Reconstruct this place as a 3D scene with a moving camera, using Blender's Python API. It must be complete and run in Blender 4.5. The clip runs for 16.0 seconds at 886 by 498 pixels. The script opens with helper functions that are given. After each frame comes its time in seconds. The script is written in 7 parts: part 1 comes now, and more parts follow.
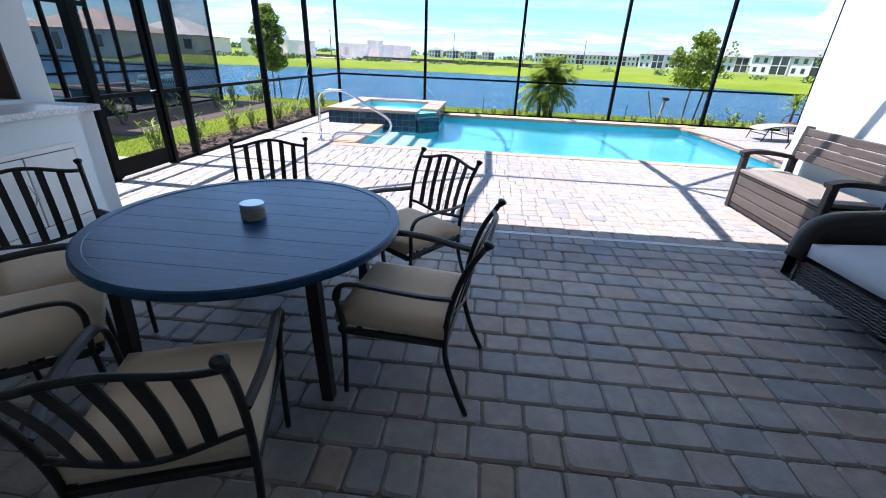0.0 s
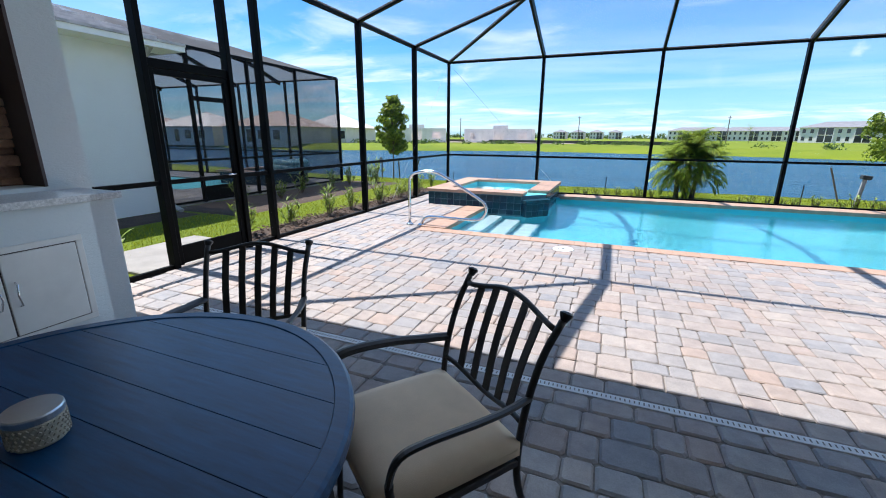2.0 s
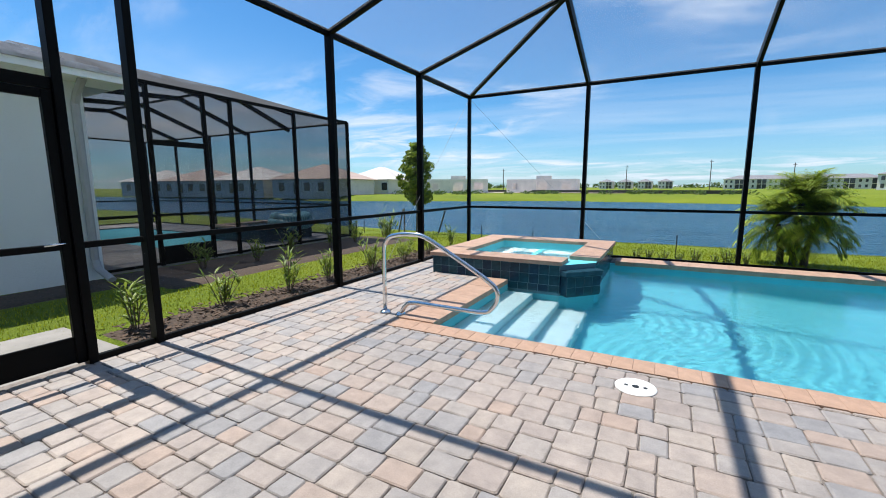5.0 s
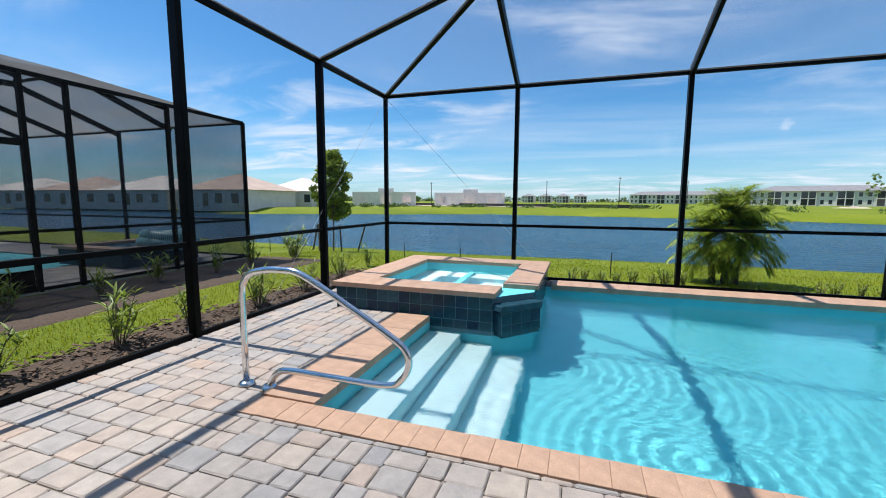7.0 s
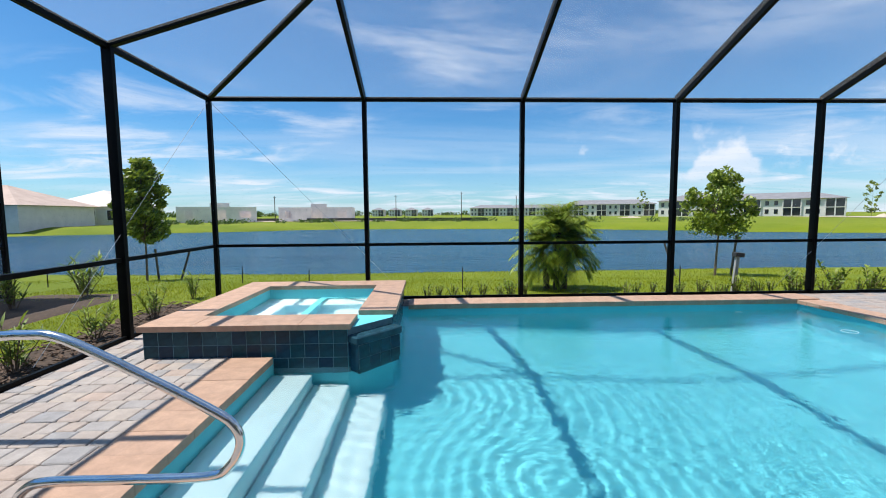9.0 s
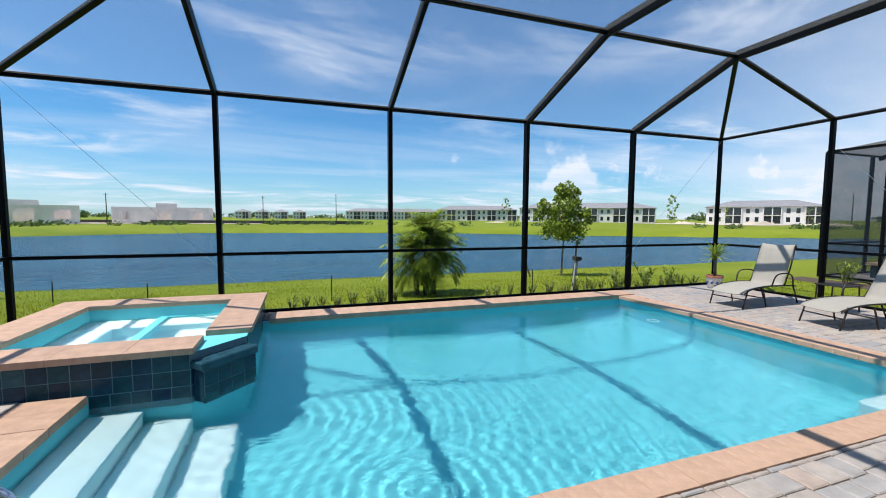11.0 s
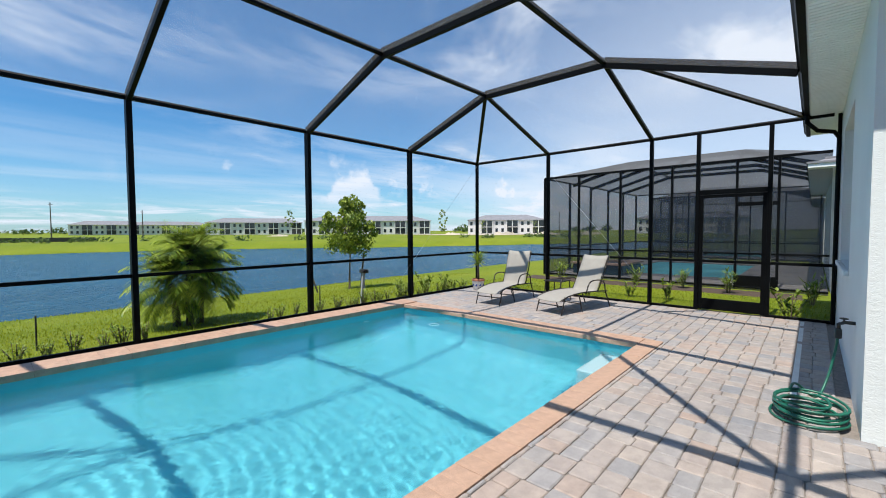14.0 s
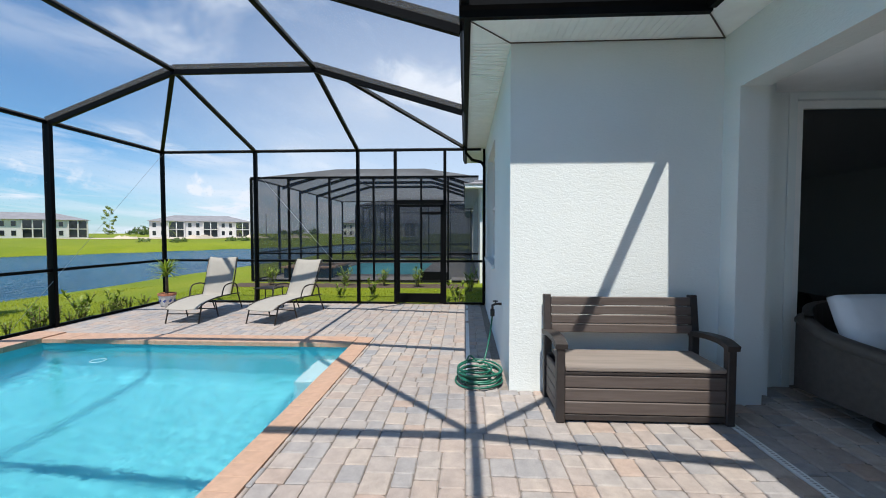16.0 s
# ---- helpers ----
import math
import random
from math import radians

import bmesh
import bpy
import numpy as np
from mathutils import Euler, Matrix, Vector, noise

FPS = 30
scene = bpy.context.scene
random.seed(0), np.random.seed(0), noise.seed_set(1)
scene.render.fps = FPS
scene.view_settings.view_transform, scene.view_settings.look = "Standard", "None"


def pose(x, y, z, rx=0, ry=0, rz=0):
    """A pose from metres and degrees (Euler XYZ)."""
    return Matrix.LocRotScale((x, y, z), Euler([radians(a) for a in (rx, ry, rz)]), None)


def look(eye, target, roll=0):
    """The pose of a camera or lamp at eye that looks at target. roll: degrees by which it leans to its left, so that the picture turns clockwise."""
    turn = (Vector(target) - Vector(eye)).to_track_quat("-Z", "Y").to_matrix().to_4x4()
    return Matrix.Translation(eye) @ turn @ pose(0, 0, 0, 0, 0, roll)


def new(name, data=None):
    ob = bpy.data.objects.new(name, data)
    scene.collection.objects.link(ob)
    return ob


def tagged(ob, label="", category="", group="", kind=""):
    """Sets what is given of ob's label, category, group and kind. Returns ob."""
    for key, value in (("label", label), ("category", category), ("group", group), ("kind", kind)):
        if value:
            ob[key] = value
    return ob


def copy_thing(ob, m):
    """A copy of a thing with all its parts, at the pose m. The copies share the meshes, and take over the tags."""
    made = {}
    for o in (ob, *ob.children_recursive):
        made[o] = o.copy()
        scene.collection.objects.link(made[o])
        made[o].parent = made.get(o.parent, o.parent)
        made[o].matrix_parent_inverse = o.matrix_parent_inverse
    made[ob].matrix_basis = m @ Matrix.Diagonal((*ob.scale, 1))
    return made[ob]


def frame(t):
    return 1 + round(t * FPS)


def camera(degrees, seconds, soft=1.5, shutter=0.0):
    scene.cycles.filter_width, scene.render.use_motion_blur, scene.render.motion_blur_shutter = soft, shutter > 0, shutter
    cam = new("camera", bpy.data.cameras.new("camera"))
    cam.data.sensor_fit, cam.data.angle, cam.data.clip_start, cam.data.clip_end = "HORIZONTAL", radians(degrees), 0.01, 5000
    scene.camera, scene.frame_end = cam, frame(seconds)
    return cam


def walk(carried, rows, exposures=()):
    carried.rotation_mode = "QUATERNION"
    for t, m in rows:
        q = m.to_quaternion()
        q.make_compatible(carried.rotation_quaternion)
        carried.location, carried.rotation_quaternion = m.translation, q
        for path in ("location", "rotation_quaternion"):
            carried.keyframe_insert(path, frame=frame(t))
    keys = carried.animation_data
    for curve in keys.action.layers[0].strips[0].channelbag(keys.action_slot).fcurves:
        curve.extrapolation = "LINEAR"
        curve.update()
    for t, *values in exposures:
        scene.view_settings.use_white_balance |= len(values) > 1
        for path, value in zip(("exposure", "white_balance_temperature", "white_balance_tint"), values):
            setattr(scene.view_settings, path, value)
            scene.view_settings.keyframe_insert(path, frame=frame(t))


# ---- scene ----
cam = camera(94.1, 16.0, soft=1.0)
PATH = [
    (0, (0.197, 0.035, 1.545), (0.047, 1.84, 0.698), 2.5),
    (0.5, (0.106, 0.309, 1.452), (-0.259, 2.111, 0.665), 1.1),
    (1, (0.128, 0.701, 1.459), (-0.359, 2.515, 0.77), 0.6),
    (1.5, (0.182, 1.106, 1.459), (-0.413, 2.919, 0.858), 0.5),
    (2, (0.278, 1.526, 1.462), (-0.445, 3.315, 0.936), 0.4),
    (2.5, (0.408, 1.922, 1.48), (-0.438, 3.676, 1.023), 0.3),
    (3, (0.438, 2.346, 1.491), (-0.511, 4.06, 1.09), 0.1),
    (3.2, (0.432, 2.52, 1.483), (-0.547, 4.222, 1.101), 0.1),
    (5.3, (-0.216, 4.282, 1.393), (-1.129, 6.038, 1.109), -0.4),
    (5.5, (-0.25, 4.406, 1.389), (-1.141, 6.175, 1.109), -0.4),
    (6, (-0.314, 4.762, 1.397), (-1.135, 6.565, 1.124), 0.0),
    (6.5, (-0.377, 5.065, 1.393), (-1.115, 6.906, 1.134), 0.3),
    (7, (-0.484, 5.369, 1.409), (-1.109, 7.254, 1.176), 0.3),
    (7.5, (-0.511, 5.6, 1.447), (-0.993, 7.53, 1.237), 0.1),
    (8, (-0.529, 5.713, 1.485), (-0.841, 7.679, 1.291), -0.2),
    (8.5, (-0.573, 5.758, 1.466), (-0.689, 7.747, 1.293), -0.4),
    (9, (-0.56, 5.754, 1.473), (-0.489, 7.746, 1.306), -0.4),
    (9.5, (-0.55, 5.755, 1.472), (-0.307, 7.734, 1.31), -0.4),
    (11.8, (-0.389, 5.733, 1.576), (0.43, 7.552, 1.44), 0.4),
    (12, (-0.392, 5.713, 1.576), (0.466, 7.515, 1.445), 0.3),
    (12.5, (-0.389, 5.709, 1.571), (0.577, 7.456, 1.45), 0.1),
    (13, (-0.399, 5.734, 1.547), (0.704, 7.399, 1.439), -0.1),
    (13.5, (-0.372, 5.777, 1.556), (0.903, 7.314, 1.455), -0.2),
    (14, (-0.31, 5.897, 1.568), (1.176, 7.234, 1.479), -0.3),
    (14.5, (-0.218, 6.002, 1.568), (1.467, 7.077, 1.49), -0.2),
    (15, (-0.18, 6.09, 1.573), (1.666, 6.856, 1.504), -0.1),
    (15.5, (-0.168, 6.09, 1.577), (1.782, 6.526, 1.506), -0.1),
    (16, (-0.158, 6.047, 1.578), (1.838, 6.153, 1.502), -0.0),
]
walk(cam, [(t, look(eye, target, roll)) for t, eye, target, roll in PATH], exposures=[(0.0, 1.28, 6000, 16), (0.5, 1.24, 6000, 16), (1.0, 1.12, 6000, 15), (2.0, 0.85, 6100, 13), (3.2, 0.62, 6250, 12), (5.3, 0.47, 6450, 10), (8.0, 0.42, 6500, 10), (13.5, 0.42, 6500, 10), (14.5, 0.38, 6500, 10), (16.0, 0.4, 6500, 10)])

# ---- daylight: a high sun from the -x side and a blue sky with thin cloud ----
SUN_TRAVEL = Vector((0.46, -0.015, -1.0))
sun_data = bpy.data.lights.new("sun", "SUN")
sun_data.energy, sun_data.angle, sun_data.color = 5.0, radians(0.53), (1.0, 0.95, 0.87)
sun = new("sun", sun_data)
sun.matrix_world = look((-10, 0, 30), Vector((-10, 0, 30)) + SUN_TRAVEL)

world = bpy.data.worlds.new("sky")
scene.world = world
world.use_nodes = True
wn, wl = world.node_tree.nodes, world.node_tree.links
wn.clear()
sky = wn.new("ShaderNodeTexSky")
sky.sky_type, sky.sun_disc = "NISHITA", False
sky.sun_elevation, sky.sun_rotation = radians(65.3), radians(270)
sky.air_density, sky.dust_density, sky.ozone_density = 1.0, 0.4, 3.0
w_co = wn.new("ShaderNodeTexCoord")
w_sep = wn.new("ShaderNodeSeparateXYZ")
wl.new(w_co.outputs["Generated"], w_sep.inputs[0])


def w_math(op, a, b=None, clamp=False):
    n = wn.new("ShaderNodeMath")
    n.operation, n.use_clamp = op, clamp
    for i, v in enumerate((a, b)):
        if v is None:
            continue
        if isinstance(v, (int, float)):
            n.inputs[i].default_value = v
        else:
            wl.new(v, n.inputs[i])
    return n.outputs[0]


def w_ramp(v, lo, hi):
    n = wn.new("ShaderNodeMapRange")
    n.interpolation_type = "SMOOTHSTEP"
    wl.new(v, n.inputs[0])
    n.inputs[1].default_value, n.inputs[2].default_value = lo, hi
    return n.outputs[0]


# the cloud layer: the view direction met with a flat sheet overhead
w_z = w_math("ADD", w_math("MAXIMUM", w_sep.outputs[2], 0.0), 0.09)
w_plane = wn.new("ShaderNodeCombineXYZ")
wl.new(w_math("DIVIDE", w_sep.outputs[0], w_z), w_plane.inputs[0])
wl.new(w_math("DIVIDE", w_sep.outputs[1], w_z), w_plane.inputs[1])


def w_noise(scale, detail, rough, stretch, shift=0.0):
    m = wn.new("ShaderNodeMapping")
    m.inputs["Scale"].default_value = stretch
    m.inputs["Location"].default_value = (shift, shift * 0.7, 0)
    m.inputs["Rotation"].default_value = (0, 0, radians(20))
    wl.new(w_plane.outputs[0], m.inputs[0])
    n = wn.new("ShaderNodeTexNoise")
    n.inputs["Scale"].default_value, n.inputs["Detail"].default_value, n.inputs["Roughness"].default_value = scale, detail, rough
    n.inputs["Distortion"].default_value = 0.6
    wl.new(m.outputs[0], n.inputs["Vector"])
    return n.outputs[0]


wisp = w_math("MULTIPLY", w_ramp(w_noise(0.9, 7, 0.6, (1.0, 1.45, 1.0), 3.1), 0.44, 0.72), w_ramp(w_noise(0.35, 3, 0.5, (1, 1, 1), 8.4), 0.38, 0.62))
bank = w_math("MULTIPLY", w_ramp(w_noise(0.55, 6, 0.55, (0.5, 1.3, 1.0), 5.5), 0.42, 0.66), w_math("SUBTRACT", 1.0, w_ramp(w_sep.outputs[2], 0.1, 0.34)))
veil = w_math("SUBTRACT", 1.0, w_ramp(w_sep.outputs[2], -0.02, 0.2))
# thin high haze and small heaped clouds down the +x side
haze = w_math("MULTIPLY", w_ramp(w_sep.outputs[0], 0.66, 1.02), w_math("SUBTRACT", 1.0, w_ramp(w_sep.outputs[2], 0.25, 0.8)))
puff_n = wn.new("ShaderNodeTexNoise")
puff_n.inputs["Scale"].default_value, puff_n.inputs["Detail"].default_value = 9.0, 6.0
wl.new(w_co.outputs["Generated"], puff_n.inputs["Vector"])
low_band = w_math("MULTIPLY", w_ramp(w_sep.outputs[2], 0.05, 0.09), w_math("SUBTRACT", 1.0, w_ramp(w_sep.outputs[2], 0.13, 0.2)))
puff = w_math("MULTIPLY", w_ramp(puff_n.outputs[0], 0.58, 0.66), w_math("MULTIPLY", low_band, w_ramp(w_sep.outputs[0], 0.1, 0.45)))
cloud = w_math("ADD", w_math("ADD", w_math("MULTIPLY", wisp, 0.85), w_math("MULTIPLY", puff, 0.6)), w_math("ADD", w_math("MULTIPLY", bank, 0.3), w_math("ADD", w_math("MULTIPLY", veil, 0.25), w_math("MULTIPLY", haze, 0.6))), clamp=True)
w_mix = wn.new("ShaderNodeMix")
w_mix.data_type = "RGBA"
wl.new(cloud, w_mix.inputs[0])
w_tint = wn.new("ShaderNodeMix")
w_tint.data_type, w_tint.blend_type = "RGBA", "MULTIPLY"
w_tint.inputs[0].default_value = 1.0
wl.new(sky.outputs[0], w_tint.inputs[6])
w_tint.inputs[7].default_value = (0.53, 1.03, 1.34, 1)
wl.new(w_tint.outputs[2], w_mix.inputs[6])
w_mix.inputs[7].default_value = (8.0, 8.7, 9.8, 1)
w_bg = wn.new("ShaderNodeBackground")
w_bg.inputs[1].default_value = 0.08
wl.new(w_mix.outputs[2], w_bg.inputs[0])
w_out = wn.new("ShaderNodeOutputWorld")
wl.new(w_bg.outputs[0], w_out.inputs[0])

# fill lamp added in the lanai opening to lift the dark interior
lanai_data = bpy.data.lights.new("lanai_opening_sky", "AREA")
lanai_data.shape, lanai_data.size, lanai_data.size_y = "RECTANGLE", 7.2, 2.8
lanai_data.energy, lanai_data.color = 9.5, (0.66, 0.85, 1.0)
new("lanai_opening_sky", lanai_data).matrix_world = look((0.05, 3.3, 1.47), (0.05, 0.0, 1.47))

# ---- materials ----
def shader(name):
    m = bpy.data.materials.new(name)
    m.use_nodes = True
    return m, m.node_tree.nodes, m.node_tree.links, m.node_tree.nodes["Principled BSDF"]


def tex(nt, links, kind, scale, where="Object", stretch=(1, 1, 1), **kw):
    co, mp, t = nt.new("ShaderNodeTexCoord"), nt.new("ShaderNodeMapping"), nt.new(kind)
    links.new(co.outputs[where], mp.inputs[0])
    mp.inputs["Scale"].default_value = stretch
    links.new(mp.outputs[0], t.inputs["Vector"])
    t.inputs["Scale"].default_value = scale
    for k, v in kw.items():
        t.inputs[k].default_value = v
    return t


def ramp(nt, links, src, stops):
    r = nt.new("ShaderNodeValToRGB")
    el = r.color_ramp.elements
    while len(el) < len(stops):
        el.new(0.5)
    for e, (p, c) in zip(el, stops):
        e.position, e.color = p, (*c, 1)
    links.new(src, r.inputs[0])
    return r.outputs[0]


def mixc(nt, links, fac, a, b, blend="MIX"):
    m = nt.new("ShaderNodeMix")
    m.data_type, m.blend_type = "RGBA", blend
    for sock, v in ((m.inputs[0], fac), (m.inputs[6], a), (m.inputs[7], b)):
        if isinstance(v, (int, float)):
            sock.default_value = v
        elif isinstance(v, tuple):
            sock.default_value = (*v, 1)
        else:
            links.new(v, sock)
    return m.outputs[2]


def bump(nt, links, b, src, strength, dist=0.01):
    n = nt.new("ShaderNodeBump")
    n.inputs["Strength"].default_value, n.inputs["Distance"].default_value = strength, dist
    links.new(src, n.inputs["Height"])
    links.new(n.outputs[0], b.inputs["Normal"])


def plain(name, color, rough=0.5, metal=0.0, vary=0.12, scale=6.0, fine=0.15, fine_scale=180.0, where="Object", stretch=(1, 1, 1), spec=0.5):
    """A painted, moulded or metal surface with broad unevenness and a fine grain."""
    m, nt, lk, b = shader(name)
    big = tex(nt, lk, "ShaderNodeTexNoise", scale, where, stretch, Detail=5.0, Roughness=0.6)
    lo, hi = tuple(c * (1 - vary) for c in color), tuple(min(1, c * (1 + vary)) for c in color)
    lk.new(ramp(nt, lk, big.outputs[0], [(0.3, lo), (0.7, hi)]), b.inputs["Base Color"])
    b.inputs["Roughness"].default_value, b.inputs["Metallic"].default_value = rough, metal
    b.inputs["Specular IOR Level"].default_value = spec
    if fine:
        f = tex(nt, lk, "ShaderNodeTexNoise", fine_scale, where, stretch, Detail=3.0)
        bump(nt, lk, b, f.outputs[0], fine, 0.003)
    return m


def paver_material(name, colours, rough=0.62):
    """Tumbled concrete: each stone its own tone, mottled, with grit."""
    m, nt, lk, b = shader(name)
    info, geo = nt.new("ShaderNodeObjectInfo"), nt.new("ShaderNodeNewGeometry")
    add = nt.new("ShaderNodeMath")
    add.operation = "ADD"
    lk.new(info.outputs["Random"], add.inputs[0]), lk.new(geo.outputs["Random Per Island"], add.inputs[1])
    fr = nt.new("ShaderNodeMath")
    fr.operation = "FRACT"
    lk.new(add.outputs[0], fr.inputs[0])
    n = len(colours)
    tone = ramp(nt, lk, fr.outputs[0], [((i + 0.5) / n, c) for i, c in enumerate(colours)])
    mot = tex(nt, lk, "ShaderNodeTexNoise", 9.0, Detail=6.0, Roughness=0.65)
    mot2 = tex(nt, lk, "ShaderNodeTexNoise", 0.6, Detail=3.0)
    c = mixc(nt, lk, 0.55, tone, ramp(nt, lk, mot.outputs[0], [(0.3, (0.55, 0.55, 0.56)), (0.7, (1.15, 1.12, 1.1))]), "MULTIPLY")
    c = mixc(nt, lk, 0.35, c, ramp(nt, lk, mot2.outputs[0], [(0.35, (0.72, 0.72, 0.74)), (0.65, (1.1, 1.08, 1.05))]), "MULTIPLY")
    grit = tex(nt, lk, "ShaderNodeTexNoise", 140.0, Detail=4.0, Roughness=0.7)
    c = mixc(nt, lk, 0.3, c, ramp(nt, lk, grit.outputs[0], [(0.3, (0.5, 0.5, 0.5)), (0.7, (1.3, 1.3, 1.3))]), "MULTIPLY")
    lk.new(c, b.inputs["Base Color"])
    b.inputs["Roughness"].default_value = rough
    b.inputs["Specular IOR Level"].default_value = 0.35
    both = nt.new("ShaderNodeMath")
    both.operation = "ADD"
    lk.new(mot.outputs[0], both.inputs[0]), lk.new(grit.outputs[0], both.inputs[1])
    bump(nt, lk, b, both.outputs[0], 0.5, 0.006)
    return m


def stucco_material(name, color):
    m, nt, lk, b = shader(name)
    knock = tex(nt, lk, "ShaderNodeTexNoise", 34.0, "Object", (0.65, 0.65, 1.5), Detail=4.0, Roughness=0.55, Distortion=0.8)
    fine = tex(nt, lk, "ShaderNodeTexNoise", 120.0, Detail=3.0)
    dirt = tex(nt, lk, "ShaderNodeTexNoise", 0.9, Detail=5.0)
    lk.new(ramp(nt, lk, dirt.outputs[0], [(0.3, tuple(c * 0.93 for c in color)), (0.7, color)]), b.inputs["Base Color"])
    b.inputs["Roughness"].default_value = 0.9
    b.inputs["Specular IOR Level"].default_value = 0.2
    add = nt.new("ShaderNodeMath")
    add.operation = "MULTIPLY_ADD"
    lk.new(fine.outputs[0], add.inputs[0])
    add.inputs[1].default_value = 0.3
    lk.new(ramp(nt, lk, knock.outputs[0], [(0.42, (0, 0, 0)), (0.58, (1, 1, 1))]), add.inputs[2])
    bump(nt, lk, b, add.outputs[0], 0.22, 0.005)
    return m


def screen_material(name, color, cover):
    """Woven insect screen: holes, and thin yarn of the given colour that scatters a little light."""
    m, nt, lk, b = shader(name)
    nt.remove(b)
    out = nt["Material Output"]
    clear, yarn, mix = nt.new("ShaderNodeBsdfTransparent"), nt.new("ShaderNodeBsdfDiffuse"), nt.new("ShaderNodeMixShader")
    through_yarn, both = nt.new("ShaderNodeBsdfTranslucent"), nt.new("ShaderNodeMixShader")
    yarn.inputs[0].default_value = through_yarn.inputs[0].default_value = (*color, 1)
    lk.new(yarn.outputs[0], both.inputs[1]), lk.new(through_yarn.outputs[0], both.inputs[2])
    sag = tex(nt, lk, "ShaderNodeTexNoise", 0.7, Detail=2.0)
    r = nt.new("ShaderNodeMapRange")
    lk.new(sag.outputs[0], r.inputs[0])
    r.inputs[3].default_value, r.inputs[4].default_value = cover * 0.8, cover * 1.2
    lk.new(r.outputs[0], mix.inputs[0])
    lk.new(clear.outputs[0], mix.inputs[1]), lk.new(both.outputs[0], mix.inputs[2])
    lk.new(mix.outputs[0], out.inputs[0])
    return m


def grass_material(name, dark, light, dry):
    m, nt, lk, b = shader(name)
    big = tex(nt, lk, "ShaderNodeTexNoise", 0.25, Detail=6.0, Roughness=0.65)
    small = tex(nt, lk, "ShaderNodeTexNoise", 30.0, Detail=5.0, Roughness=0.75)
    c = ramp(nt, lk, small.outputs[0], [(0.3, dark), (0.62, light)])
    c = mixc(nt, lk, ramp(nt, lk, big.outputs[0], [(0.42, (0, 0, 0)), (0.7, (0.7, 0.7, 0.7))]), c, dry)
    wide = tex(nt, lk, "ShaderNodeTexNoise", 0.045, "Object", (0.6, 1.5, 1), Detail=5.0, Roughness=0.6)
    c = mixc(nt, lk, 0.8, c, ramp(nt, lk, wide.outputs[0], [(0.36, (0.62, 0.72, 0.7)), (0.62, (1.08, 1.03, 1.0))]), "MULTIPLY")
    lk.new(c, b.inputs["Base Color"])
    b.inputs["Roughness"].default_value = 0.85
    b.inputs["Specular IOR Level"].default_value = 0.2
    bump(nt, lk, b, small.outputs[0], 0.8, 0.05)
    return m


def leaf_material(name, dark, light, rough=0.5):
    m, nt, lk, b = shader(name)
    geo = nt.new("ShaderNodeNewGeometry")
    vein = tex(nt, lk, "ShaderNodeTexNoise", 14.0, Detail=3.0)
    c = ramp(nt, lk, geo.outputs["Random Per Island"], [(0.0, dark), (1.0, light)])
    c = mixc(nt, lk, 0.4, c, ramp(nt, lk, vein.outputs[0], [(0.3, (0.6, 0.6, 0.6)), (0.7, (1.2, 1.2, 1.2))]), "MULTIPLY")
    lk.new(c, b.inputs["Base Color"])
    b.inputs["Roughness"].default_value = rough
    out = nt["Material Output"]
    tr, mix = nt.new("ShaderNodeBsdfTranslucent"), nt.new("ShaderNodeMixShader")
    lk.new(c, tr.inputs[0])
    mix.inputs[0].default_value = 0.35
    lk.new(b.outputs[0], mix.inputs[1]), lk.new(tr.outputs[0], mix.inputs[2])
    lk.new(mix.outputs[0], out.inputs[0])
    return m


def water_material(name, tint, wave_scale, strength, stretch=(1, 1, 1)):
    """Clear rippled water over a floor that is really there."""
    m, nt, lk, b = shader(name)
    b.inputs["Base Color"].default_value = (*tint, 1)
    b.inputs["Roughness"].default_value, b.inputs["IOR"].default_value = 0.0, 1.33
    b.inputs["Transmission Weight"].default_value = 1.0
    w1 = tex(nt, lk, "ShaderNodeTexNoise", wave_scale, "Object", stretch, Detail=3.0, Roughness=0.5, Distortion=1.2)
    w2 = tex(nt, lk, "ShaderNodeTexNoise", wave_scale * 4.5, "Object", stretch, Detail=2.0, Distortion=0.8)
    add = nt.new("ShaderNodeMath")
    add.operation = "MULTIPLY_ADD"
    lk.new(w2.outputs[0], add.inputs[0])
    add.inputs[1].default_value = 0.25
    lk.new(w1.outputs[0], add.inputs[2])
    bump(nt, lk, b, add.outputs[0], strength, 0.05)
    return m


def lake_material(name):
    m, nt, lk, b = shader(name)
    b.inputs["Base Color"].default_value = (0.012, 0.05, 0.12, 1)
    b.inputs["Roughness"].default_value, b.inputs["IOR"].default_value = 0.22, 1.33
    w1 = tex(nt, lk, "ShaderNodeTexNoise", 1.6, "Object", (0.6, 1.6, 1), Detail=5.0, Roughness=0.6, Distortion=0.6)
    w2 = tex(nt, lk, "ShaderNodeTexNoise", 0.16, "Object", (0.35, 1.9, 1), Detail=7.0, Roughness=0.7)
    lk.new(ramp(nt, lk, w2.outputs[0], [(0.35, (0.004, 0.052, 0.115)), (0.7, (0.014, 0.088, 0.165))]), b.inputs["Base Color"])
    b.inputs["Specular IOR Level"].default_value = 0.22
    bump(nt, lk, b, w1.outputs[0], 1.0, 0.6)
    return m


def glass_material(name, tint, rough=0.02):
    m, nt, lk, b = shader(name)
    b.inputs["Base Color"].default_value = (*tint, 1)
    b.inputs["Roughness"].default_value = rough
    b.inputs["IOR"].default_value = 1.5
    b.inputs["Specular IOR Level"].default_value = 0.8
    return m


